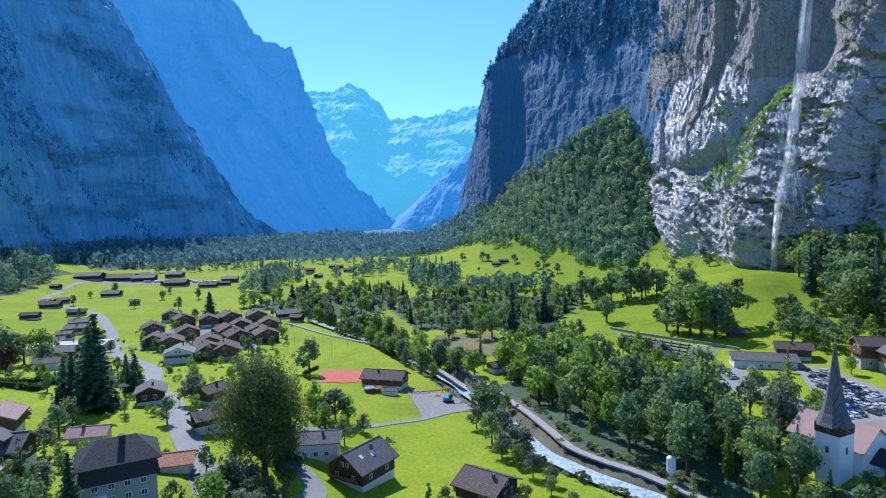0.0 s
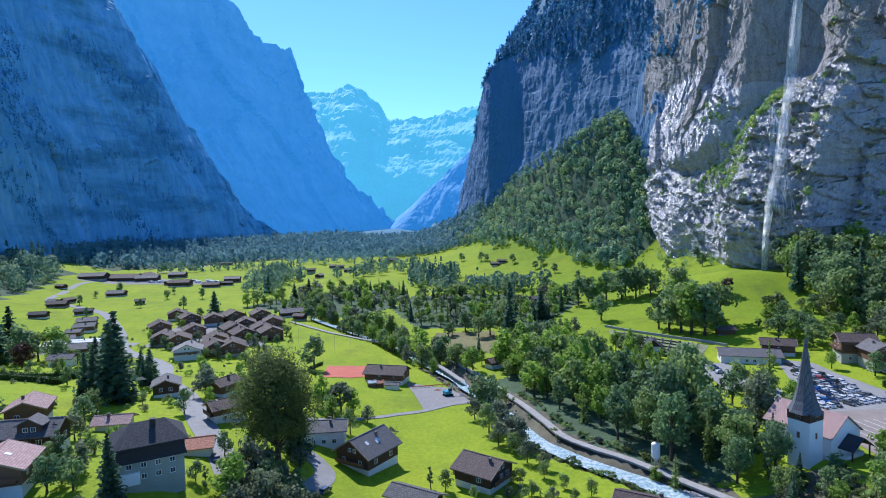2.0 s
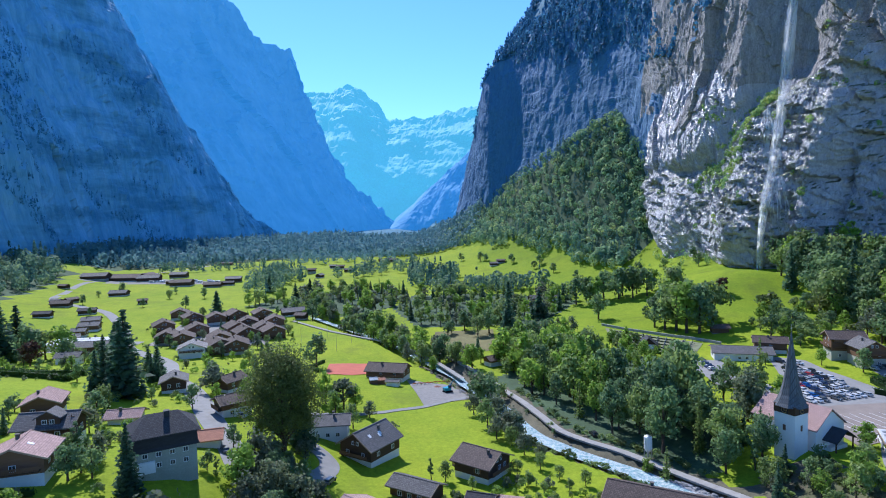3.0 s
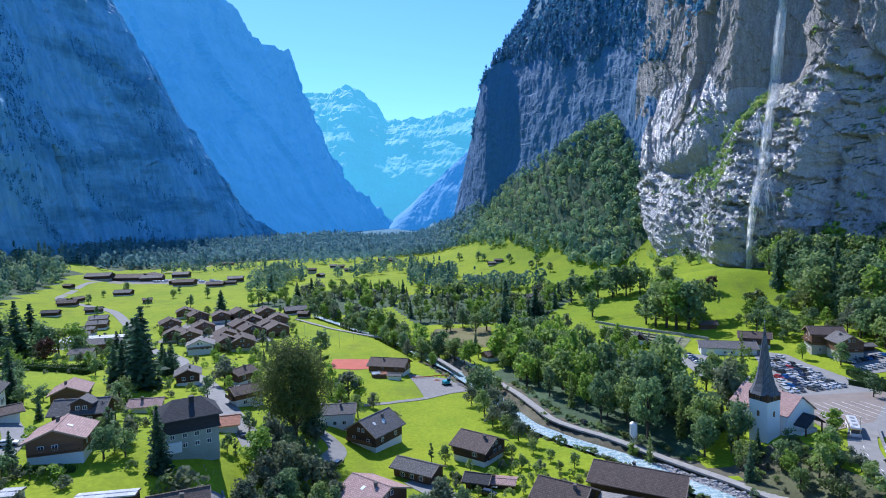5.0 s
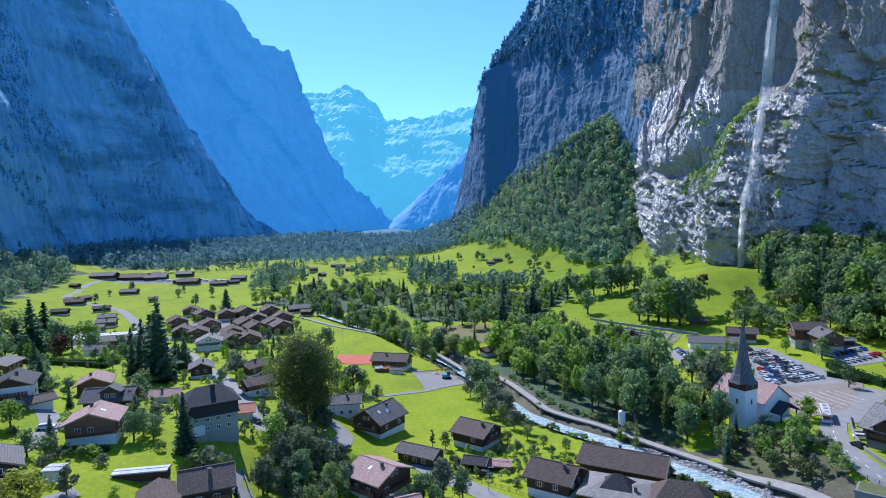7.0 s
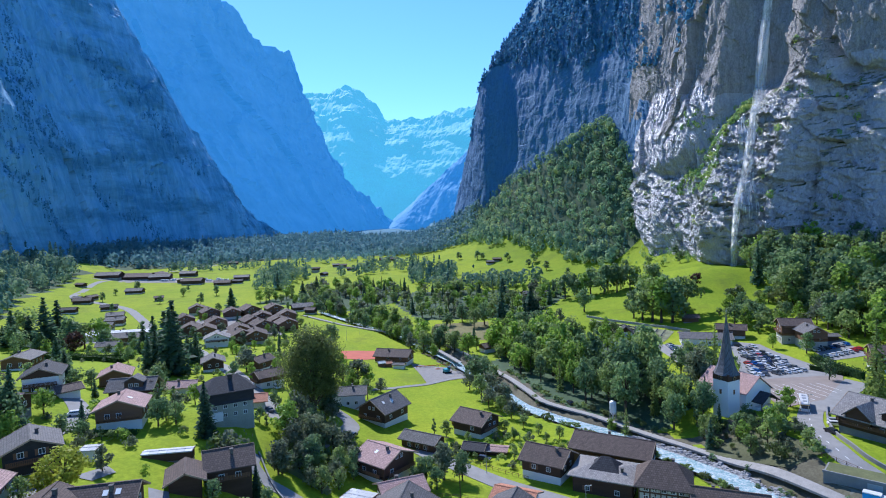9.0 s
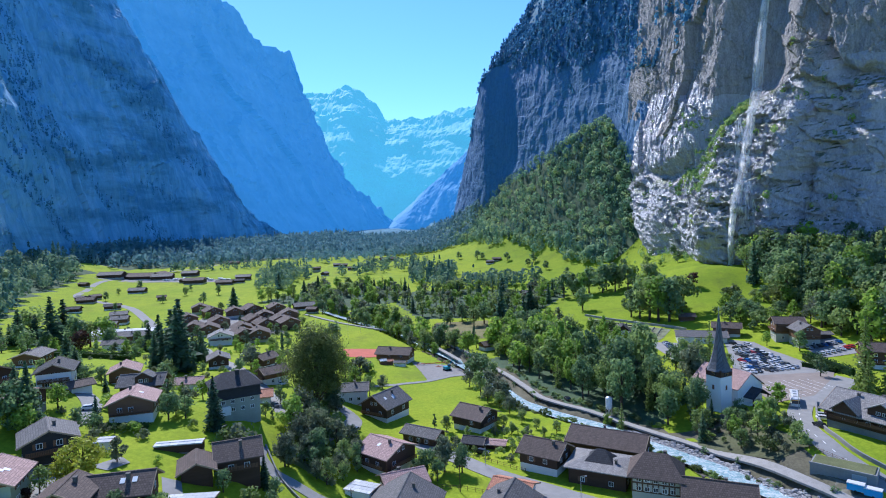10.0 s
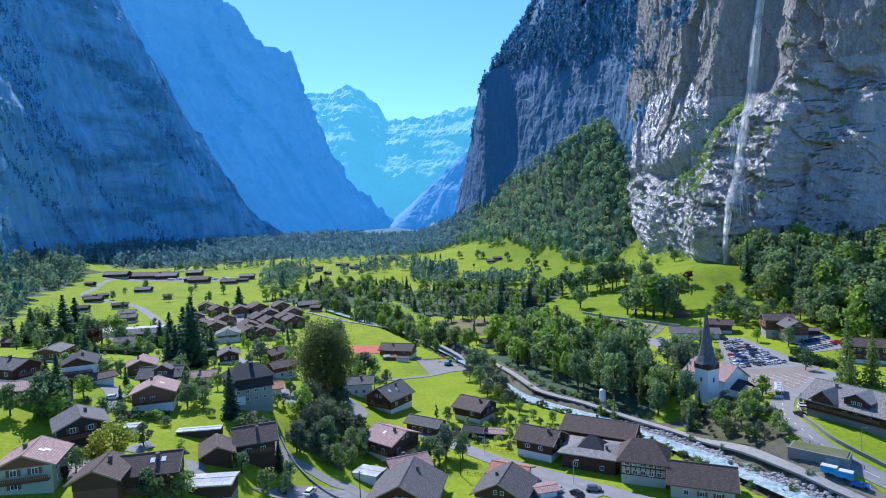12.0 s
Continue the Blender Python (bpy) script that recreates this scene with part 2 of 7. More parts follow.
def part(name, bm, mat, parent=None, label=""):
    me = bpy.data.meshes.new(name)
    bm.to_mesh(me)
    bm.free()
    me.materials.append(mat)
    ob = new(name, me)
    ob.parent = parent
    if label:
        ob["label"] = label
    return ob


# ---- ground ----
def steps(*spans):
    out = []
    for a, b, d in spans:
        n = max(1, round((b - a) / d))
        out += [a + (b - a) * i / n for i in range(n)]
    return out + [spans[-1][1]]


GX = steps((-4200, -1400, 350), (-1400, -500, 60), (-500, -200, 15), (-200, 190, 3), (190, 420, 8), (420, 1400, 70), (1400, 4200, 350))
GY = steps((-1500, -200, 130), (-200, 30, 12), (30, 270, 3), (270, 620, 6), (620, 1400, 20), (1400, 4900, 140))
gv = [(x, y, ground_z(x, y)) for y in GY for x in GX]
nx = len(GX)
gf = [(j * nx + i, j * nx + i + 1, (j + 1) * nx + i + 1, (j + 1) * nx + i) for j in range(len(GY) - 1) for i in range(nx - 1)]
ground = tagged(obj("ground", gv, gf, GRASS, True), "bright green mown meadow over the valley floor", "ground", "", "structure")


# ---- mountains ----
FOREST_FLOOR = simple("forest_floor", (0.06, 0.095, 0.045), 0.95, 0.3, 0.45)
# Floor of the distant woods, its blue put in for the haze.
CAP_FLOOR = simple("hazed_needle_floor", (0.08, 0.18, 0.24), 0.95, 0.1, 0.45)


def along(line, k):
    """A point at the share k of a polyline's points, smoothly."""
    f = k * (len(line) - 1)
    i = min(int(f), len(line) - 2)
    f -= i
    p0, p1, p2, p3 = (Vector(line[max(0, min(len(line) - 1, i + d))]) for d in (-1, 0, 1, 2))
    return 0.5 * (2 * p1 + (p2 - p0) * f + (2 * p0 - 5 * p1 + 4 * p2 - p3) * f * f + (3 * p1 - 3 * p2 + p3 - p0) * f ** 3)


def facets(q):
    """Flat slanting faces that meet in sharp edges: how far the rock stands out at q."""
    best = -9.0
    for f in noise.voronoi(q)[1]:
        c = noise.cell_vector(f * 37.7)
        g = noise.cell_vector(f * 17.3 + Vector((3, 1, 7)))
        best = max(best, c.x * 0.9 - 0.45 + (g - Vector((0.5, 0.5, 0.5))).dot(q - f) * 1.5)
    return best


LEDGE = ((0.14, 150), (0.188, 170), (0.215, 206), (0.232, 172), (0.252, 160), (0.272, 154), (0.295, 138), (0.325, 108), (0.37, 106), (0.435, 116), (0.47, 108), (0.52, 70))


def buttress(k, z):
    """The apron of rock beside the waterfall: out from the wall below a slanting ledge, with a hanging prow above it and an undercut near the foot."""
    top = lerp_table(LEDGE, k)
    side = smooth(0.14, 0.175, k) * (1 - smooth(0.465, 0.53, k))
    d = side * (9.0 * (1 - smooth(top - 14, top + 3, z)) + (0.15 + 0.14 * smooth(0.19, 0.22, k) * (1 - smooth(0.27, 0.31, k)) + 0.12 * smooth(0.35, 0.4, k)) * max(0.0, top - z))
    under = lerp_table(((0.15, 112), (0.179, 108), (0.216, 96), (0.25, 60), (0.27, 20)), k)
    d -= 3.0 * (1 - smooth(under - 5, under + 3, z)) * smooth(under - 60, under - 8, z) * smooth(0.15, 0.18, k) * (1 - smooth(0.225, 0.27, k))
    low = 122 - 10 * smooth(0.36, 0.42, k) + 10 * noise.noise((k * 60, 3, 1))
    d += 11.0 * smooth(0.315, 0.345, k) * (1 - smooth(0.43, 0.47, k)) * smooth(low - 16, low + 8, z) * (1 - smooth(low + 22, low + 95, z))
    hang = 172 + 12 * noise.noise((k * 70, 8, 1))
    d += 4.0 * smooth(0.165, 0.18, k) * (1 - smooth(0.205, 0.222, k)) * smooth(hang - 2, hang + 2, z) * (1 - smooth(hang + 15, hang + 70, z))
    d -= 13.0 * smooth(0.225, 0.25, k) * (1 - smooth(0.285, 0.312, k)) * smooth(top - 4, top + 25, z)
    d -= 10.0 * smooth(0.196, 0.203, k) * (1 - smooth(0.212, 0.222, k)) * (1 - smooth(95, 120, z))
    return d


def east_skin(k, p):
    """Rock surface of the east wall: tilted beds on the apron, tall slabs above it, smoother rock behind the fall."""
    bed = (1 - smooth(-6, 10, p.z - lerp_table(LEDGE, k))) * smooth(0.15, 0.19, k) * (1 - smooth(0.465, 0.52, k))
    out = 0.0
    if bed > 0.01:
        q = Vector((p.x, p.y, p.z))
        b = Vector((q.x / 34, q.y / 34, (q.z - 0.25 * q.y + 4 * noise.noise(q / 25)) / 13))
        out += bed * (6.5 * facets(b) + 3.0 * facets(b * 2.6) + 1.3 * facets(b * 6.1))
        wet = smooth(0.205, 0.23, k) * (1 - smooth(0.27, 0.29, k)) * smooth(30, 50, p.z)
        if wet > 0.01:
            out += bed * wet * (4.0 * facets(Vector((q.x, q.y, q.z * 1.5 - 0.4 * q.y)) / 7.5) + 1.2 * facets(q / 3.4))
    if bed < 0.99:
        w = Vector((p.x + 0.3 * p.z, p.y - 0.25 * p.z, p.z * 0.42 + 12 * noise.noise(p / 40))) / 85
        calm = 1 - 0.55 * smooth(0.23, 0.25, k) * (1 - smooth(0.29, 0.31, k))
        calm *= 1 - 0.88 * smooth(0.44, 0.52, k)
        out += (1 - bed) * calm * (9.0 * facets(w * 1.3) + 4.2 * facets(w * 3.4) + 2.4 * facets(Vector((w.x * 9, w.y * 9, w.z * 7))) + 1.0 * facets(w * 24))
    return out


def near_share(v):
    """Most columns go to the stretch that stands nearest."""
    return lerp_line(((0, 0), (0.05, 0.14), (0.66, 0.46), (1, 1)), v)


def low_rise(v):
    return lerp_line(((0, 0), (0.76, 0.58), (1, 1)), v)


def massif(name, foot, crest, n, m, mat, rough=18.0, size=70.0, bow=0.0, ledge=0.5, seed=0.0, cap=None, label="", plane=0.0, wedge=None, jag=0.0, skin=None, share=None, rise=None):
    """A rock wall lofted from its foot line to its crest line, worn by noise, with a plateau behind the crest."""
    vs = []
    rows = m + (8 if cap else 0)
    for i in range(n + 1):
        u = share(i / n) if share else i / n
        a, b = along(foot, u), along(crest, u)
        side = (along(foot, min(1, u + 1 / n)) - along(foot, max(0, u - 1 / n)))
        out = Vector((side.y, -side.x, 0)).normalized()
        if out.dot(a - b) < 0:
            out = -out
        for j in range(m + 1):
            v = rise(j / m) if rise else j / m
            back = v - bow * math.sin(math.pi * v)
            p = Vector((a.x + (b.x - a.x) * back, a.y + (b.y - a.y) * back, a.z + (b.z - a.z) * v))
            q = p / size
            d = noise.fractal(q + Vector((seed, seed, 0)), 0.85, 2.1, 6) * 0.7
            rib = Vector((q.x * 1.6 + q.z * 0.25, q.y * 1.6, q.z * 0.3 + seed))
            d += 0.4 - abs(noise.fractal(rib, 0.8, 2.2, 5)) * 1.0
            saw = (p.z + 9 * noise.noise((q.x * 1.5, q.y * 1.5, seed))) / (size * 0.33)
            d += ledge * 0.3 * ((saw % 1.0) - 0.5) * max(0.0, noise.noise(q * 1.1 + Vector((5, seed, 2))))
            lay = Vector((q.x * 0.5, q.y * 0.5, q.z * 4.2 + seed))
            d += noise.fractal(lay, 0.8, 2.0, 3) * 0.12 * ledge
            if skin:
                d = d * (1 - plane) + skin(u, p) / rough
            elif plane:
                w = Vector((p.x + 0.5 * p.z * noise.noise((seed, p.y / 300, 0)), p.y, p.z * 0.42 + 12 * noise.noise(p / 40))) / size
                d = d * (1 - plane) + plane * (1.1 * facets(w * 1.3) + 0.42 * facets(w * 3.6) + 0.2 * facets(Vector((w.x * 9, w.y * 9, w.z * 6))))
            if wedge:
                out_by = wedge(u, p.z)
                d += out_by / rough
            edge = min(1.0, 0.55 + 5 * v if skin else 0.25 + 3 * v) * (1.0 if v < 0.93 else 0.6)
            p += out * (rough * d * edge)
            p.z += rough * 0.5 * noise.fractal(q * 1.3 + Vector((9, seed, 4)), 0.9, 2.1, 4) * v
            if jag:
                p.z += jag * (abs(noise.fractal(Vector((p.x, p.y, 0)) / 130, 0.9, 2.2, 4)) - 0.3) * smooth(0.75, 1.0, v)
            vs.append(p)
        if cap:
            top = vs[-1].copy()
            for c in range(1, 9):
                inward = (-out).lerp(Vector((0.5, 0.87, 0)), cap[3])
                p = top + inward * (cap[0] * c / 8)
                p.z += cap[1] * c / 8 * (1 - smooth(cap[2], cap[2] + 0.1, u)) + rough * 0.8 * noise.fractal(p / size, 0.9, 2.1, 4)
                vs.append(p)
    k = rows + 1
    fs = [(i * k + j, (i + 1) * k + j, (i + 1) * k + j + 1, i * k + j + 1) for i in range(n) for j in range(rows)]
    ob = obj(name, vs, fs, mat, False)
    if cap:
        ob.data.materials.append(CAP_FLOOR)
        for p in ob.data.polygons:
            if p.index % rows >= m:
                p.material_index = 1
    return tagged(ob, label, "mountain", "", "structure")


def foot_at(x, y, dz=-12):
    return (x, y, ground_z(x, y, False) + dz)


R_PLAN = ((520, 60), (420, 170), (335, 300), (298, 390), (264, 455), (252, 520), (250, 600), (249, 680), (236, 775), (186, 900), (146, 1000), (118, 1070), (84, 1120), (60, 1230), (34, 1400), (20, 1700))
R_BACK = ((660, 120), (560, 260), (420, 350), (350, 420), (312, 490), (300, 540), (300, 610), (292, 690), (264, 795), (212, 925), (172, 1025), (140, 1105), (98, 1150), (76, 1270), (54, 1450), (60, 1750))
R_TOP = (420, 420, 430, 430, 425, 430, 440, 450, 410, 375, 372, 366, 345, 235, 135, 60)
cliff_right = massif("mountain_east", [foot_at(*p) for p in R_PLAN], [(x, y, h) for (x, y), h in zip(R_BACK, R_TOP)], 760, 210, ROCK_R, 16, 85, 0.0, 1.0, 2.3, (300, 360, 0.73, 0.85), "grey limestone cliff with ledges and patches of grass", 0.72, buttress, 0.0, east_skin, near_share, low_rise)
cliff_right.data.flip_normals()
# Blue copy of the cliff rock: haze and shade put into its colour.
cliff_right.data.materials.append(rock_material("haze_blue_limestone", ((0.062, 0.15, 0.28), (0.088, 0.19, 0.335), (0.102, 0.212, 0.36), (0.128, 0.245, 0.40)), -0.3, 1.3, False, 0.22, 0.28))
cliff_right.data.materials.append(rock_material("brown_stained_limestone", ((0.165, 0.155, 0.15), (0.30, 0.28, 0.265), (0.415, 0.385, 0.355), (0.54, 0.51, 0.48)), -0.16, 1.0, False, 0.4, 0.7))
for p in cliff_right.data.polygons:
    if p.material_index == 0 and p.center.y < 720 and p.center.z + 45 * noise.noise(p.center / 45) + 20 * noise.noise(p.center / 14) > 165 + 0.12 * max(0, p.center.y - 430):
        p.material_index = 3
    # Faces farther up the valley take the haze-blue copy.
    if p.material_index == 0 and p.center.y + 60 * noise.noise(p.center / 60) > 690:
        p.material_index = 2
L_PLAN = ((-420, -150), (-380, 200), (-470, 450), (-560, 700), (-620, 940), (-640, 1150), (-590, 1380), (-545, 1560), (-520, 1700), (-490, 1800))
L_BACK = ((-800, -150), (-780, 200), (-850, 450), (-900, 750), (-930, 1000), (-900, 1250), (-830, 1450), (-720, 1560), (-620, 1660), (-520, 1800))
L_TOP = (640, 680, 700, 740, 760, 780, 700, 420, 170, 40)
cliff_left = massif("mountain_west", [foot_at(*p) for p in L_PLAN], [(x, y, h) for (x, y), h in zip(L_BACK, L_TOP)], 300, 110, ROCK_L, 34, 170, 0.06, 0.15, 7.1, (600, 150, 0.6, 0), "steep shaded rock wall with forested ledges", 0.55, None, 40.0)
F_PLAN = ((-900, 1500), (-620, 1900), (-500, 2200), (-430, 2500), (-390, 2650), (-360, 2800), (-290, 3000), (-230, 3150), (-200, 3300))
F_BACK = ((-1500, 2000), (-1250, 2300), (-1050, 2500), (-900, 2650), (-800, 2720), (-690, 2780), (-590, 2900), (-380, 3060), (-220, 3250))
F_TOP = (1350, 1250, 1120, 1010, 895, 850, 480, 150, 20)
cliff_far = massif("mountain_far_west", [foot_at(*p) for p in F_PLAN], [(x, y, h) for (x, y), h in zip(F_BACK, F_TOP)], 260, 110, ROCK_L, 55, 280, -0.12, 0.15, 4.4, (900, 100, 0.5, 0), "tall jagged rock wall with painted blue haze", 0.6, None, 110.0)


# ---- more materials ----
ASPHALT = simple("asphalt", (0.25, 0.243, 0.232), 0.9, 1.5, 0.18, relief=0.2)
GRAVEL = simple("gravel", (0.24, 0.225, 0.21), 0.95, 2.5, 0.25, relief=0.5)
DIRT = simple("path_gravel", (0.31, 0.295, 0.27), 0.95, 2.0, 0.25, relief=0.5)
PLASTER = simple("white_plaster", (0.72, 0.71, 0.68), 0.9, 0.8, 0.08)
CREAM = simple("grey_cream_plaster", (0.42, 0.41, 0.35), 0.9, 0.8, 0.12)
OLD_PLASTER = simple("weathered_grey_plaster", (0.29, 0.30, 0.25), 0.9, 0.8, 0.2)
GREENISH = simple("pale_green_plaster", (0.36, 0.40, 0.30), 0.9, 0.8, 0.12)
TIMBER = simple("dark_timber", (0.075, 0.045, 0.028), 0.85, 1.2, 0.35, stretch=(0.3, 0.3, 3.0), each=0.25)
TIMBER_L = simple("brown_timber", (0.16, 0.09, 0.05), 0.85, 1.2, 0.3, stretch=(0.3, 0.3, 3.0), each=0.25)
SHINGLE = simple("black_shingle", (0.035, 0.034, 0.036), 0.85, 2.0, 0.3, stretch=(1, 1, 2.5))
WOOD_TRIM = simple("pale_wood_trim", (0.35, 0.26, 0.18), 0.8, 2.0, 0.2)
WHITE_TRIM = simple("white_paint", (0.75, 0.75, 0.74), 0.6, 2.0, 0.06, relief=0.05)
STONE = simple("grey_stone", (0.26, 0.255, 0.25), 0.9, 1.2, 0.3, each=0.45)
STONE_DARK = simple("sooty_plaster", (0.12, 0.11, 0.10), 0.9, 1.5, 0.3)
CONCRETE = simple("concrete", (0.24, 0.24, 0.235), 0.9, 0.8, 0.15)
BARK = simple("bark", (0.085, 0.062, 0.045), 0.95, 3.0, 0.35, stretch=(2, 2, 0.4), relief=0.7)
METAL = simple("dull_metal", (0.45, 0.46, 0.47), 0.45, 2.0, 0.1, metal=0.7, relief=0.05)
RUBBER = simple("rubber", (0.02, 0.02, 0.02), 0.9, 3.0, 0.2)
RED_COURT = simple("red_court", (0.46, 0.13, 0.08), 0.9, 0.8, 0.15)
HEDGE_M = leaf_material("hedge_leaves", (0.022, 0.051, 0.014), (0.080, 0.147, 0.033))
BUILDING_GLASS, _, gb = material("window_glass", 0.08, 0, 0.6)
gb.inputs["Base Color"].default_value = (0.035, 0.045, 0.055, 1)


def roof_material(name, col, rows=0.85, vary=0.3, rough=0.8, spec=0.3):
    """Roof covering: courses of tiles across the slope, weather stains, differences between houses."""
    m, nt, b = material(name, rough, 0, spec)
    lo, hi = tuple(c * (1 - vary) for c in col), tuple(min(1, c * (1 + vary)) for c in col)
    stain = tex(nt, scale=0.35, detail=5, rough=0.65)
    grain = tex(nt, scale=4.0, detail=4)
    tc = nt.nodes.new("ShaderNodeTexCoord")
    br = nt.nodes.new("ShaderNodeTexBrick")
    br.inputs["Color1"].default_value, br.inputs["Color2"].default_value, br.inputs["Mortar"].default_value = (0.35, 0.35, 0.35, 1), (1, 1, 1, 1), (0, 0, 0, 1)
    br.inputs["Scale"].default_value, br.inputs["Mortar Size"].default_value = 1.0, 0.05
    br.inputs["Brick Width"].default_value, br.inputs["Row Height"].default_value = 0.55 * rows / 0.85, 0.46 * rows / 0.85
    nt.links.new(tc.outputs["Object"], br.inputs["Vector"])
    course = br.outputs[0]
    c = ramp(nt, stain, (0.3, lo), (0.7, hi))
    c = blend(nt, 0.4, c, ramp(nt, grain, (0.3, lo), (0.7, hi)))
    c = blend(nt, 0.6, c, ramp(nt, course, (0.0, tuple(v * 0.15 for v in lo)), (0.35, tuple(v * 0.8 for v in lo)), (1.0, tuple(min(1, v * 1.35) for v in hi))))
    oi = nt.nodes.new("ShaderNodeObjectInfo")
    c = blend(nt, 0.3, c, ramp(nt, oi.outputs["Random"], (0.0, tuple(x * 0.6 for x in col)), (1.0, tuple(min(1, x * 1.5) for x in col))))
    nt.links.new(c, b.inputs["Base Color"])
    bump(nt, b, course, 0.6, 0.1)
    return m


ROOF_GREY = roof_material("grey_slate_roof", (0.125, 0.118, 0.115), spec=0.3, rough=0.75)
ROOF_BROWN = roof_material("brown_tile_roof", (0.105, 0.078, 0.064))
ROOF_PINK = roof_material("faded_pink_tile_roof", (0.37, 0.245, 0.215), vary=0.22)
ROOF_ORANGE = roof_material("orange_tile_roof", (0.42, 0.19, 0.11), vary=0.2)
ROOF_DARK = roof_material("dark_slate_roof", (0.045, 0.045, 0.05))
ROOF_PALE = roof_material("weathered_pale_roof", (0.24, 0.225, 0.21))
ROOF_WHITE = roof_material("pale_metal_roof", (0.46, 0.47, 0.48), 3.0, 0.12, 0.75)


# ---- small mesh helpers ----
def add_box(bm, x0, x1, y0, y1, z0, z1, m=None):
    vs = [bm.verts.new((x, y, z)) for z in (z0, z1) for y in (y0, y1) for x in (x0, x1)]
    if m:
        for v in vs:
            v.co = m @ v.co
    for f in ((0, 2, 3, 1), (4, 5, 7, 6), (0, 1, 5, 4), (1, 3, 7, 5), (3, 2, 6, 7), (2, 0, 4, 6)):
        bm.faces.new([vs[i] for i in f])
    return vs


def box(x0, x1, y0, y1, z0, z1, bevel=0.0):
    bm = bmesh.new()
    add_box(bm, x0, x1, y0, y1, z0, z1)
    if bevel:
        bmesh.ops.bevel(bm, geom=bm.edges[:], offset=bevel, segments=2, affect='EDGES')
    return bm


def solid(loops):
    """A closed skin through loops of equally many points, with end caps."""
    bm = bmesh.new()
    rows = [[bm.verts.new(p) for p in l] for l in loops]
    n = len(rows[0])
    for a, b in zip(rows, rows[1:]):
        for i in range(n):
            bm.faces.new((a[i], a[(i + 1) % n], b[(i + 1) % n], b[i]))
    bm.faces.new(rows[0][::-1])
    bm.faces.new(rows[-1])
    return bm


def ring(r, z, n=8, turn=0.0, x=0.0, y=0.0):
    return [(x + r * math.cos(turn + 2 * math.pi * i / n), y + r * math.sin(turn + 2 * math.pi * i / n), z) for i in range(n)]


def roof_bm(l, w, ze, zr, over=1.0, hip=0.0, thick=0.28):
    """A pitched roof, ridge along x; hip: how far the ridge ends draw in."""
    X, Y = l / 2 + over, w / 2 + over
    drop = (zr - ze) / (w / 2) * over
    top = [(-X, -Y, ze - drop), (X, -Y, ze - drop), (X, Y, ze - drop), (-X, Y, ze - drop), (-X + hip, 0, zr), (X - hip, 0, zr)]
    bm = bmesh.new()
    a = [bm.verts.new((x, y, z + thick)) for x, y, z in top]
    b = [bm.verts.new(p) for p in top]
    for f in ((0, 1, 5, 4), (2, 3, 4, 5)):
        bm.faces.new([a[i] for i in f])
        bm.faces.new([b[i] for i in reversed(f)])
    if hip:
        for f in ((1, 2, 5), (3, 0, 4)):
            bm.faces.new([a[i] for i in f])
            bm.faces.new([b[i] for i in reversed(f)])
        rim = (0, 1, 2, 3)
    else:
        rim = (0, 1, 5, 2, 3, 4)
    for i, j in zip(rim, rim[1:] + rim[:1]):
        bm.faces.new((a[j], a[i], b[i], b[j]))
    bmesh.ops.recalc_face_normals(bm, faces=bm.faces[:])
    return bm


def gable_bm(l, w, z0, ze, zr):
    """Walls up to the eaves with a gable at both ends, ridge along x."""
    return solid([[(x, -w / 2, z0), (x, w / 2, z0), (x, w / 2, ze), (x, 0, zr), (x, -w / 2, ze)] for x in (-l / 2, l / 2)])


def window_meshes():
    bm = bmesh.new()
    gx, gz = (-0.62, -0.52, -0.04, 0.04, 0.52, 0.62), (0.0, 0.1, 1.2, 1.3)
    gv = [[bm.verts.new((x, -0.05, z)) for x in gx] for z in gz]
    for j in range(3):
        for i in range(5):
            if j != 1 or i in (0, 2, 4):
                bm.faces.new((gv[j][i], gv[j][i + 1], gv[j + 1][i + 1], gv[j + 1][i]))
    ex = bmesh.ops.extrude_face_region(bm, geom=bm.faces[:])
    bmesh.ops.translate(bm, vec=(0, 0.15, 0), verts=[v for v in ex["geom"] if isinstance(v, bmesh.types.BMVert)])
    bmesh.ops.recalc_face_normals(bm, faces=bm.faces[:])
    f = bpy.data.meshes.new("window")
    bm.to_mesh(f)
    bm.free()
    f.materials.append(WHITE_TRIM)
    bm = box(-0.55, 0.55, 0.0, 0.04, 0.08, 1.22)
    g = bpy.data.meshes.new("pane")
    bm.to_mesh(g)
    bm.free()
    g.materials.append(BUILDING_GLASS)
    bm = box(-0.29, 0.29, -0.06, 0.0, 0.0, 1.3)
    s = bpy.data.meshes.new("shutter")
    bm.to_mesh(s)
    bm.free()
    s.materials.append(TIMBER_L)
    return f, g, s


WIN, PANE, SHUT = window_meshes()


def window(house, x, y, z, turn, sx=1.0, sz=1.0, shutters=False):
    """A window with its pane, facing the local -y side after the turn."""
    w = new("window", WIN)
    w.parent = house
    w.matrix_basis = pose(x, y, z, 0, 0, turn) @ Matrix.Diagonal((sx, 1, sz, 1))
    p = new("pane", PANE)
    p.parent = w
    if shutters:
        for q in (-0.95, 0.95):
            s = new("shutter", SHUT)
            s.parent = w
            s.location = (q, 0, 0)
    return w


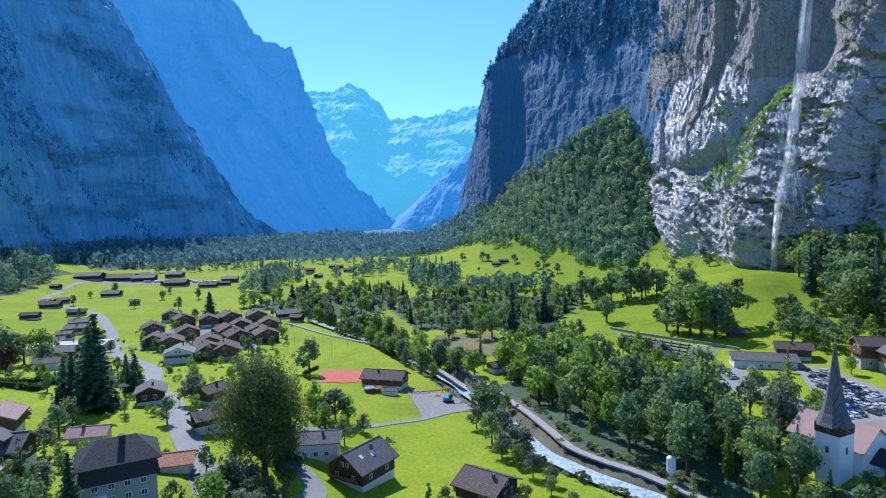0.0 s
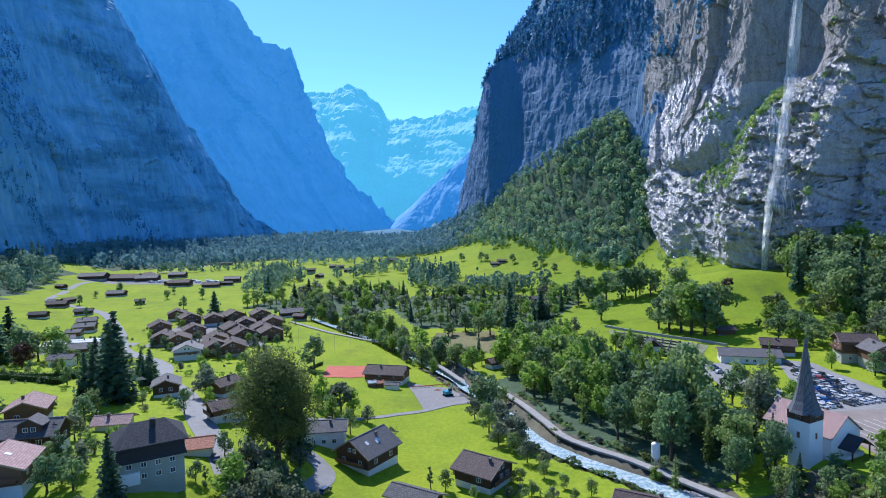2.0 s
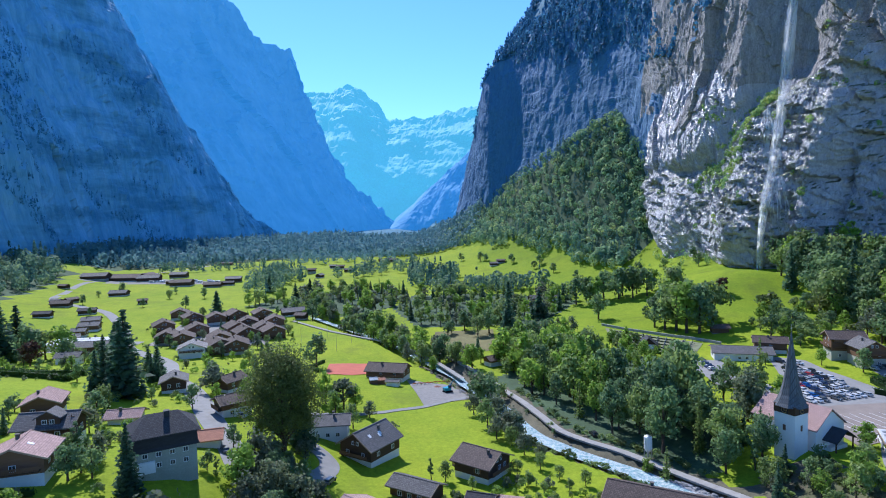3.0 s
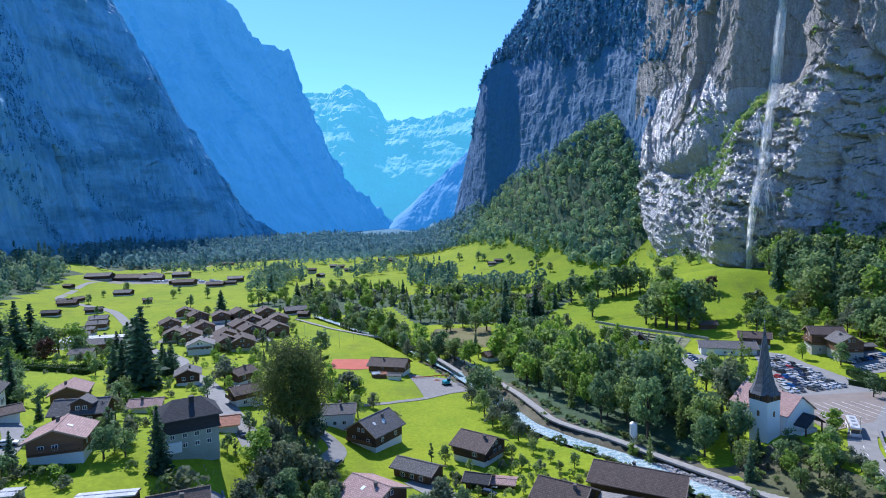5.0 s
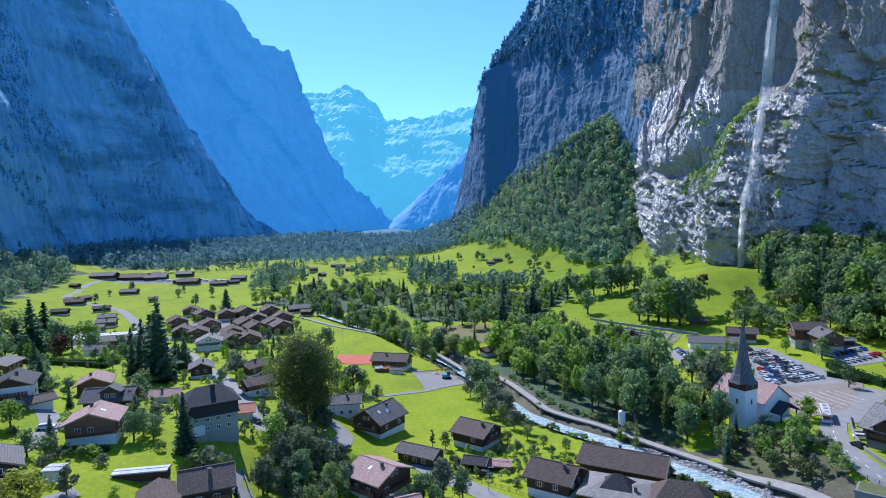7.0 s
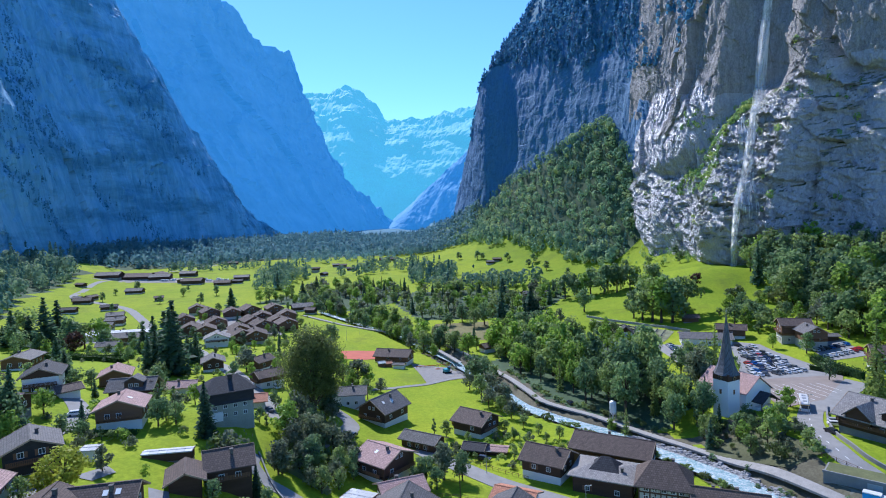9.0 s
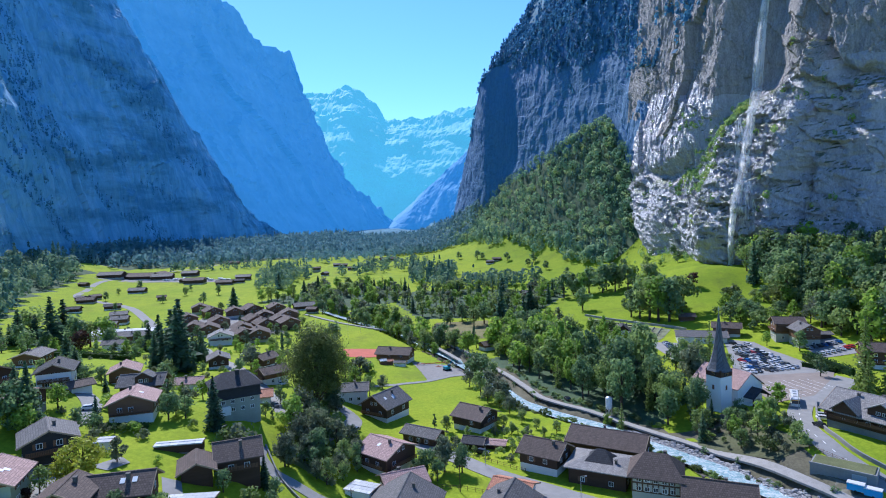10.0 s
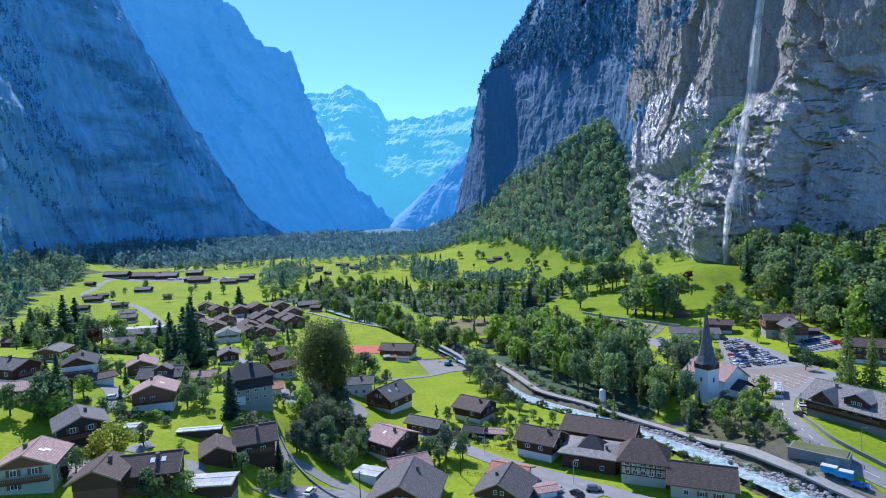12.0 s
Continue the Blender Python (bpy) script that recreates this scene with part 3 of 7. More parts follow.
def facade(house, l, w, rows, rng, gap_l=2.9, gap_w=2.6, sz=1.0, shutters=False, skip=0.15):
    """Rows of windows on all four sides. rows: (height, length share)."""
    for z, part_of in rows:
        for side in range(4):
            run, off, turn = ((l, w / 2, 0), (w, l / 2, 90), (l, w / 2, 180), (w, l / 2, 270))[side]
            if (house.matrix_world @ pose(0, 0, 0, 0, 0, turn)).to_3x3().col[1].y < -0.35 and house.matrix_world.translation.y > 120:
                continue
            n = max(1, int(run * part_of / (gap_l if side % 2 == 0 else gap_w)))
            for i in range(n):
                if rng.random() < skip:
                    continue
                s = (i - (n - 1) / 2) * run * part_of / n
                m = pose(0, 0, 0, 0, 0, turn) @ Vector((s, -off - 0.02, z))
                window(house, m.x, m.y, m.z, turn, 1.0, sz, shutters and rng.random() < 0.8)


def chimney(house, x, y, z, h=1.0, mat=None, s=0.32):
    c = part("chimney", box(x - s, x + s, y - s, y + s, z - 1.5, z + h), mat or STONE_DARK, house)
    part("chimney_cap", box(x - s - 0.12, x + s + 0.12, y - s - 0.12, y + s + 0.12, z + h, z + h + 0.14), STONE_DARK, c)


def balcony(house, side, l, w, z, depth=1.2, share=0.9):
    """A timber balcony with floor, railing boards and rail; side 1 or 3 are the gables, 0 and 2 the long walls."""
    run, off, turn = ((l, w / 2, 0), (w, l / 2, 90), (l, w / 2, 180), (w, l / 2, 270))[side]
    r = run * share / 2
    m = pose(0, 0, 0, 0, 0, turn)
    bm = bmesh.new()
    add_box(bm, -r, r, -off - depth, -off, z - 0.14, z, m)
    b = part("balcony", bm, TIMBER, house)
    bm = bmesh.new()
    add_box(bm, -r, r, -off - depth, -off - depth + 0.06, z + 0.95, z + 1.05, m)
    n = max(4, int(2 * r / 0.3))
    for i in range(n):
        x = -r + (i + 0.5) * 2 * r / n
        add_box(bm, x - 0.11, x + 0.11, -off - depth, -off - depth + 0.04, z + 0.05, z + 0.95, m)
    part("railing", bm, TIMBER_L, b)


TAKEN = []


def house(name, x, y, turn, l, w, h1, h2, label, roof=None, base=None, upper=None, pitch=24, over=1.1, hip=0.0, seed=0,
          balconies=(), chimneys=1, windows=True, shutters=True, category="house", group="", sink=3.0, lift=0.0, dormer=None, skylights=0):
    """A house: masonry storey, timber storeys under a pitched roof whose ridge runs along its local x, windows, balconies, chimneys."""
    roof, base, upper = roof or ROOF_GREY, base or PLASTER, upper or TIMBER
    grow = 1.12 if x > -45 and y < 175 else 0.93 if x < -80 and y < 130 else 1.0
    l, w, h1, h2, over = l * 0.84 * grow, w * 0.82 * grow, h1 * 0.93, h2 * 0.9, over * 0.9
    if h1 > 0 and h2 > 2:
        h1, h2 = h1 * 0.72, h2 + h1 * 0.28
    rng = random.Random(seed * 7 + int(abs(x) * 13 + abs(y)))
    z = ground_z(x, y, False) + lift
    e = new(name)
    e.matrix_world = pose(x, y, z, 0, 0, turn)
    tagged(e, label, category, group)
    TAKEN.append((x, y, max(l, w) * 0.55 + 1.5))
    ze = h1 + h2
    zr = ze + w / 2 * math.tan(radians(pitch))
    if h1 > 0:
        part("base_wall", box(-l / 2 + 0.08, l / 2 - 0.08, -w / 2 + 0.08, w / 2 - 0.08, -sink, h1 + 0.02), base, e)
    else:
        part("footing", box(-l / 2 + 0.08, l / 2 - 0.08, -w / 2 + 0.08, w / 2 - 0.08, -sink, 0.1), CONCRETE, e)
    if hip:
        part("wall", box(-l / 2, l / 2, -w / 2, w / 2, h1, ze + 0.1), upper, e)
    else:
        part("wall", gable_bm(l, w, h1, ze, zr), upper, e)
    r = part("roof", roof_bm(l, w, ze + 0.03, zr + 0.03, over, hip), roof, e)
    if not hip:
        part("ridge_cap", box(-l / 2 - over, l / 2 + over, -0.18, 0.18, zr + 0.26, zr + 0.38), roof, r)
        k = math.atan2(zr - ze, w / 2)
        for s in ((-1, 1) if y < 260 else ()):
            bm = bmesh.new()
            for t in (-1, 1):
                m = pose(s * (l / 2 + over), 0, zr + 0.04) @ pose(0, 0, 0, -t * math.degrees(k))
                a = (w / 2 + over) / math.cos(k)
                add_box(bm, -0.05, 0.05, 0 if t > 0 else -a, a if t > 0 else 0, -0.05, 0.3, m)
            part("bargeboard", bm, WOOD_TRIM, r)
    for i in range(chimneys):
        cx, cy = (rng.uniform(-0.25, 0.3) * l, rng.choice((-1, 1)) * w * rng.uniform(0.08, 0.2))
        chimney(e, cx, cy, zr - abs(cy) * math.tan(radians(pitch)) + 0.2)
    for i in range(skylights):
        cx, cy = rng.uniform(-0.3, 0.3) * l, -w * rng.uniform(0.18, 0.3)
        m = pose(cx, cy, zr - abs(cy) * math.tan(radians(pitch)) + 0.3, pitch)
        bm = bmesh.new()
        add_box(bm, -0.45, 0.45, -0.6, 0.6, 0, 0.08, m)
        part("skylight", bm, WHITE_TRIM, r)
    if windows:
        rows = []
        if h1 > 2:
            rows += [(k * 2.7 + 1.0, 0.75) for k in range(int(h1 / 2.5))]
        if h2 > 2:
            rows += [(h1 + k * 2.7 + 0.9, 0.75) for k in range(int(h2 / 2.5))]
        facade(e, l, w, rows, rng, shutters=shutters and y < 150, skip=0.28 if y < 200 else 0.45)
        if not hip and zr - ze > 2.4:
            for s, t in ((-1, 270), (1, 90)):
                for q in (-0.9, 0.9):
                    window(e, s * (l / 2 + 0.02), q, ze + 0.2, t, 0.8, 0.9)
    for side, hgt in balconies:
        balcony(e, side, l, w, hgt * 0.92)
    if dormer:
        dx, dw, dh, side = dormer
        m = pose(dx, 0, 0, 0, 0, -90 if side < 0 else 90)
        zb = zr - (w / 2) * 0.8 * math.tan(radians(pitch))
        bm = gable_bm(w * 0.45, dw, zb - 0.6, zb + dh, zb + dh + dw * 0.28)
        bm.transform(m @ pose(w * 0.24, 0, 0))
        d = part("dormer", bm, upper, e)
        bm = roof_bm(w * 0.45, dw, zb + dh + 0.02, zb + dh + dw * 0.28 + 0.02, 0.5)
        bm.transform(m @ pose(w * 0.24, 0, 0))
        part("dormer_roof", bm, roof, d)
        for q in (-0.8, 0.8):
            p = m @ Vector((w * 0.465 + 0.02, q, zb + 0.1))
            window(e, p.x, p.y, p.z, 90 + (-90 if side < 0 else 90), 0.9, 0.8)
    return e


# ---- trees ----
def quads_mesh(name, centers, sizes, rng, mat, flat=0.0, stretch=1.0, out=None, loose=0.45):
    """Many small leaf faces, one quad each, turned at random."""
    n = len(centers)
    a = rng.normal(size=(n, 3))
    a[:, 2] *= 1 - flat
    a /= np.linalg.norm(a, axis=1)[:, None]
    b = np.cross(a, rng.normal(size=(n, 3)))
    b /= np.linalg.norm(b, axis=1)[:, None] + 1e-9
    if out is not None:
        m = out / (np.linalg.norm(out, axis=1)[:, None] + 1e-9) + loose * rng.normal(size=(n, 3))
        a = np.cross(m, rng.normal(size=(n, 3)))
        a /= np.linalg.norm(a, axis=1)[:, None] + 1e-9
        b = np.cross(m, a)
        b /= np.linalg.norm(b, axis=1)[:, None] + 1e-9
    a, b = a * sizes[:, None] * stretch, b * sizes[:, None]
    j = rng.uniform(0.6, 1.2, size=(n, 4, 1))
    v = np.stack([centers - a * 0.5 * j[:, 0], centers - b * 0.42 * j[:, 1], centers + a * 0.5 * j[:, 2], centers + b * 0.42 * j[:, 3]], axis=1).reshape(-1, 3)
    me = bpy.data.meshes.new(name)
    me.vertices.add(4 * n)
    me.vertices.foreach_set("co", v.astype(np.float32).ravel())
    me.loops.add(4 * n)
    me.loops.foreach_set("vertex_index", np.arange(4 * n, dtype=np.int32))
    me.polygons.add(n)
    me.polygons.foreach_set("loop_start", np.arange(0, 4 * n, 4, dtype=np.int32))
    me.update(calc_edges=True)
    me.materials.append(mat)
    return me


def limb(bm, a, b, ra, rb, n=6):
    a, b, n = Vector(a), Vector(b), max(4, n - 2)
    q = (b - a).to_track_quat('Z', 'Y').to_matrix()
    rows = []
    for p, r in ((a, ra), ((a + b) / 2 + Vector((0, 0, 0.02)) * (b - a).length, (ra + rb) / 2), (b, rb)):
        rows.append([bm.verts.new(p + q @ Vector((r * math.cos(2 * math.pi * i / n), r * math.sin(2 * math.pi * i / n), 0))) for i in range(n)])
    for s, t in zip(rows, rows[1:]):
        for i in range(n):
            bm.faces.new((s[i], s[(i + 1) % n], t[(i + 1) % n], t[i]))
    bm.faces.new(rows[-1])


def broadleaf(seed, mat, height=12.0, width=9.0, leaves=1900, leaf=0.75, trunk=0.13, lobes=26, narrow=1.0):
    """Meshes of a broadleaf tree: trunk with limbs, crown of leaf faces gathered in uneven clumps."""
    rng = np.random.default_rng(seed)
    leaves, leaf = int(leaves * LOD), leaf * (1 if LOD == 1 else 1.3 if LOD > 0.3 else 1.9)
    bm = bmesh.new()
    base = height * trunk
    limb(bm, (0, 0, -0.6), (0, 0, base), height * 0.032, height * 0.024, 8)
    limb(bm, (0, 0, base), (rng.uniform(-0.4, 0.4), rng.uniform(-0.4, 0.4), height * 0.78), height * 0.024, 0.05, 7)
    cz = base * 0.75 + (height - base * 0.75) * 0.5
    rz = (height - base * 0.75) * 0.5
    cents, rads = [], []
    for i in range(lobes):
        u = rng.normal(size=3)
        u /= np.linalg.norm(u)
        f = rng.uniform(0.45, 0.95)
        taper = 1.0 - 0.35 * max(0, u[2]) * narrow
        c = np.array((u[0] * width / 2 * f * taper * 0.85, u[1] * width / 2 * f * taper * 0.85, cz + u[2] * rz * f * 0.9))
        cents.append(c)
        rads.append(width * rng.uniform(0.13, 0.24))
        if i % (2 if LOD == 1 else 6) == 0:
            st = base * 0.9 + rng.uniform(0, 0.4) * (height - base)
            limb(bm, (0, 0, min(st, c[2])), tuple(c), height * 0.011, 0.03, 5)
    tm = bpy.data.meshes.new("trunk")
    bm.to_mesh(tm)
    bm.free()
    tm.materials.append(BARK)
    pick = rng.integers(0, lobes, leaves)
    d = rng.normal(size=(leaves, 3))
    d /= np.linalg.norm(d, axis=1)[:, None]
    d *= rng.uniform(0.5, 1.0, size=(leaves, 1))
    d[:, 2] *= 0.8
    pts = np.array(cents)[pick] + d * np.array(rads)[pick][:, None]
    pts[:, 2] = np.maximum(pts[:, 2], base * 0.45)
    away = d + 0.5 * (pts - np.array((0, 0, cz))) / (width / 2)
    return tm, quads_mesh("crown", pts, rng.uniform(0.7, 1.25, leaves) * leaf, rng, mat, 0.2, 1.0, away)


def spruce(seed, mat, height=16.0, width=6.0, tiers=30, per=13, cards=4, leaf=1.25, low=0.04):
    """Meshes of a spruce: straight trunk, tiers of drooping boughs of needle faces, a ragged outline."""
    rng = np.random.default_rng(seed)
    if LOD < 1:
        per, cards, leaf = per - (4 if LOD > 0.3 else 6), cards - 2, leaf * (1.35 if LOD > 0.3 else 1.7)
    bm = bmesh.new()
    limb(bm, (0, 0, -0.6), (0, 0, height * 0.97), height * 0.018, 0.03, 6)
    tm = bpy.data.meshes.new("trunk")
    bm.to_mesh(tm)
    bm.free()
    tm.materials.append(BARK)
    pts, size = [], []
    for t in range(tiers):
        k = t / (tiers - 1)
        z = height * (low + (0.98 - low) * k)
        r = width / 2 * (1 - k) ** 0.85 * rng.uniform(0.82, 1.12) + 0.12
        m = max(3, int(per * (1 - 0.65 * k)))
        for i in range(m):
            a = 2 * math.pi * (i + rng.uniform(-0.35, 0.35)) / m + t * 1.3
            rr = r * rng.uniform(0.7, 1.12)
            for c in range(cards + 1):
                f = (c + rng.uniform(0.2, 0.9)) / (cards + 1)
                pts.append((math.cos(a) * rr * f, math.sin(a) * rr * f, z - 0.32 * rr * f * f + rng.uniform(-0.15, 0.15)))
                size.append(leaf * rng.uniform(0.6, 1.1) * (0.45 + 0.55 * (1 - k)))
    return tm, quads_mesh("crown", np.array(pts), np.array(size), rng, mat, 0.55, 1.25)


LEAF_MID = leaf_material("leaves_green", (0.122, 0.207, 0.081), (0.383, 0.466, 0.128))
LEAF_DARK = leaf_material("leaves_dark_green", (0.090, 0.167, 0.090), (0.273, 0.376, 0.144))
LEAF_LIGHT = leaf_material("leaves_yellow_green", (0.135, 0.24, 0.04), (0.39, 0.53, 0.075))
LEAF_GREY = leaf_material("leaves_grey_willow", (0.096, 0.129, 0.077), (0.239, 0.279, 0.171))
LEAF_BRONZE = leaf_material("leaves_olive", (0.058, 0.086, 0.03), (0.18, 0.222, 0.062))
LEAF_RED = leaf_material("leaves_copper", (0.055, 0.033, 0.03), (0.12, 0.068, 0.048))
LEAF_GOLD = leaf_material("leaves_autumn_yellow", (0.24, 0.28, 0.03), (0.56, 0.58, 0.055))
NEEDLES = leaf_material("spruce_needles", (0.046, 0.103, 0.076), (0.143, 0.224, 0.122), 0.7)
NEEDLES_L = leaf_material("larch_needles", (0.121, 0.197, 0.053), (0.330, 0.405, 0.103), 0.7)

KINDS = {
    "great_maple": (lambda: [broadleaf(11, LEAF_BRONZE, 23, 18, 27000, 0.42, 0.10, 80)], "large bronze-green maple with a dense full crown", "tree"),
    "broadleaf_tree": (lambda: [broadleaf(20 + i, LEAF_MID, 12, 9.5, 1750, 0.76) for i in range(4)], "green broadleaf tree with a rounded uneven crown", "tree"),
    "ash_tree": (lambda: [broadleaf(30 + i, LEAF_DARK, 13, 9.0, 1750, 0.76, 0.11, 30) for i in range(4)], "dark green broadleaf tree with a dense crown", "tree"),
    "lime_tree": (lambda: [broadleaf(40 + i, LEAF_LIGHT, 12, 8.0, 1600, 0.74) for i in range(3)], "yellow-green broadleaf tree in full leaf", "tree"),
    "willow_tree": (lambda: [broadleaf(50 + i, LEAF_GREY, 10, 8.5, 1650, 0.67, 0.12) for i in range(3)], "grey-green willow with a loose soft crown", "tree"),
    "copper_beech": (lambda: [broadleaf(60, LEAF_RED, 9, 7, 1700, 0.6)], "copper-leaved ornamental garden tree", "tree"),
    "maple_tree": (lambda: [broadleaf(65, LEAF_GOLD, 9, 7, 1700, 0.55)], "garden tree turning yellow-green", "tree"),
    "poplar": (lambda: [broadleaf(67, LEAF_DARK, 12, 3.4, 1500, 0.5, 0.06, 24, 0.4)], "slim upright dark green cypress-like tree", "tree"),
    "shrub": (lambda: [broadleaf(70 + i, (LEAF_MID, LEAF_LIGHT, LEAF_GREY)[i], 3, 3.6, 420, 0.42, 0.04, 12) for i in range(3)], "rounded leafy garden shrub", "shrub"),
    "bush": (lambda: [broadleaf(75 + i, (LEAF_DARK, LEAF_MID, LEAF_BRONZE)[i], 3, 3.4, 420, 0.42, 0.04, 12) for i in range(3)], "wild leafy bush on a rough bank", "bush"),
    "elm_tree": (lambda: [broadleaf(35 + i, LEAF_DARK, 13, 9.5, 1750, 0.76, 0.12, 24) for i in range(3)], "dark green tree with a broad lobed crown", "tree"),
    "spruce_tree": (lambda: [spruce(80 + i, NEEDLES, 16, 6.2) for i in range(4)], "dark green spruce with drooping tiers of boughs", "tree"),
    "larch_tree": (lambda: [spruce(90 + i, NEEDLES_L, 17, 6.6, 26, 11, 3, 1.25) for i in range(2)], "light green larch with feathery boughs", "tree"),
}
LOD = 1.0
MADE = {k: v[0]() for k, v in KINDS.items()}
LOD = 0.42
MID_MADE = {k: v[0]() for k, v in KINDS.items()}
LOD = 0.2
FAR_MADE = {k: v[0]() for k, v in KINDS.items()}
tree_rng = random.Random(5)


def plant(kind, x, y, height=None, fat=1.0, group=""):
    """One tree with trunk and crown at its place on the ground."""
    tm, cm = tree_rng.choice((MADE if y < 175 and (height or 10) > (8 if y < 110 else 11) else MID_MADE if y < 390 else FAR_MADE)[kind])
    full = {"great_maple": 23, "broadleaf_tree": 12, "ash_tree": 13, "lime_tree": 12, "willow_tree": 10, "copper_beech": 9, "maple_tree": 9, "poplar": 12, "shrub": 3, "bush": 3, "elm_tree": 13, "spruce_tree": 16, "larch_tree": 17}[kind]
    s = (height or full * tree_rng.uniform(0.8, 1.15)) / full
    e = new(kind, cm if kind in ("shrub", "bush") else None)
    e.matrix_world = pose(x, y, ground_z(x, y) - 0.1, 0, 0, tree_rng.uniform(0, 360)) @ Matrix.Diagonal((s * fat, s * fat, s, 1))
    tagged(e, KINDS[kind][1], KINDS[kind][2], group)
    for n, me in (("trunk", tm), ("crown", cm)) if kind not in ("shrub", "bush") else ():
        o = new(n, me)
        o.parent = e
    return e


def inside(poly, x, y):
    c = False
    for (xa, ya), (xb, yb) in zip(poly, poly[1:] + poly[:1]):
        if (ya > y) != (yb > y) and x < (xb - xa) * (y - ya) / (yb - ya) + xa:
            c = not c
    return c


def scatter(poly, count, gap, seed, keep=lambda x, y: True):
    """Random places inside an outline, no two closer than gap."""
    rng = random.Random(seed)
    xs, ys = [p[0] for p in poly], [p[1] for p in poly]
    cells, out = {}, []
    for _ in range(count * 14):
        x, y = rng.uniform(min(xs), max(xs)), rng.uniform(min(ys), max(ys))
        if not inside(poly, x, y) or not keep(x, y):
            continue
        c = (int(x // gap), int(y // gap))
        if any(math.hypot(px - x, py - y) < gap for i in (-1, 0, 1) for j in (-1, 0, 1) for px, py in cells.get((c[0] + i, c[1] + j), ())):
            continue
        cells.setdefault(c, []).append((x, y))
        out.append((x, y))
        if len(out) >= count:
            break
    return out


def forest_material(name, tones, size=14.0):
    """Foliage that differs from face to face and, more broadly, from tree to tree."""
    m, nt, b = material(name, 0.7, 0, 0.2)
    g = nt.nodes.new("ShaderNodeNewGeometry")
    spots = tex(nt, scale=1 / size, detail=2)
    c = blend(nt, 0.7, ramp(nt, g.outputs["Random Per Island"], (0, tones[0]), (1, tones[2])), ramp(nt, spots, (0.3, tones[0]), (0.5, tones[1]), (0.7, tones[2])))
    nt.links.new(c, b.inputs["Base Color"])
    tr = nt.nodes.new("ShaderNodeBsdfTranslucent")
    nt.links.new(c, tr.inputs[0])
    mx = nt.nodes.new("ShaderNodeMixShader")
    mx.inputs[0].default_value = 0.4
    nt.links.new(b.outputs[0], mx.inputs[1])
    nt.links.new(tr.outputs[0], mx.inputs[2])
    nt.links.new(mx.outputs[0], nt.nodes["Material Output"].inputs[0])
    return m


FOREST_B = forest_material("forest_broadleaf", ((0.10, 0.225, 0.115), (0.27, 0.43, 0.14), (0.60, 0.65, 0.15)))
# Clifftop conifers: blue haze is put into the foliage tones.
FOREST_H = forest_material("forest_distant_hazed", ((0.075, 0.19, 0.33), (0.098, 0.23, 0.375), (0.125, 0.27, 0.41)))
FOREST_T = forest_material("forest_slope", ((0.075, 0.180, 0.152), (0.203, 0.366, 0.220), (0.603, 0.668, 0.232)))
FOREST_L = forest_material("forest_foot", ((0.076, 0.157, 0.130), (0.165, 0.269, 0.182), (0.378, 0.459, 0.215)))
# Wall conifers and valley-edge woods, bluer and paler to paint in distance haze.
FOREST_W = forest_material("forest_rock_wall_hazed", ((0.10, 0.25, 0.38), (0.14, 0.31, 0.44), (0.22, 0.40, 0.48)))
FOREST_F = forest_material("forest_valley_edge_hazed", ((0.13, 0.245, 0.28), (0.18, 0.305, 0.32), (0.27, 0.385, 0.34)))
FOREST_C = forest_material("forest_conifer", ((0.043, 0.101, 0.104), (0.085, 0.174, 0.156), (0.165, 0.269, 0.195)))


def forest(name, places, mat, label, conifer=False, height=13.0, cards=60, leaf=2.1, seed=1, zfun=None):
    """A wood too thick to count: many small trees of leaf faces, as one mesh."""
    rng = np.random.default_rng(seed)
    cs, ss, outs = [], [], []
    for x, y in places:
        h = height * rng.uniform(0.55, 1.35)
        z = (zfun or ground_z)(x, y)
        if conifer:
            t = rng.uniform(0, 1, cards) ** 0.8
            r = h * 0.19 * (1.02 - t) * rng.uniform(0.6, 1.1, cards)
        else:
            u = rng.normal(size=(cards, 3))
            u /= np.linalg.norm(u, axis=1)[:, None]
            t = 0.56 + 0.42 * u[:, 2]
            r = h * 0.36 * np.sqrt(np.maximum(0.03, 1 - u[:, 2] ** 2)) * rng.uniform(0.82, 1.08, cards)
        a = rng.uniform(0, 2 * math.pi, cards)
        cs.append(np.stack([x + r * np.cos(a), y + r * np.sin(a), z + h * t], axis=1))
        outs.append(np.stack([np.cos(a), np.sin(a), np.full(cards, 0.35) if conifer else u[:, 2] + 0.15], axis=1))
        ss.append(leaf * rng.uniform(0.6, 1.2, cards) * (h / height) * (1.1 - 0.5 * t if conifer else 1.0))
    me = quads_mesh(name, np.concatenate(cs), np.concatenate(ss), rng, mat, 0.3, 1.0, np.concatenate(outs), 0.28)
    return tagged(new(name, me), label, "forest", "", "stuff")


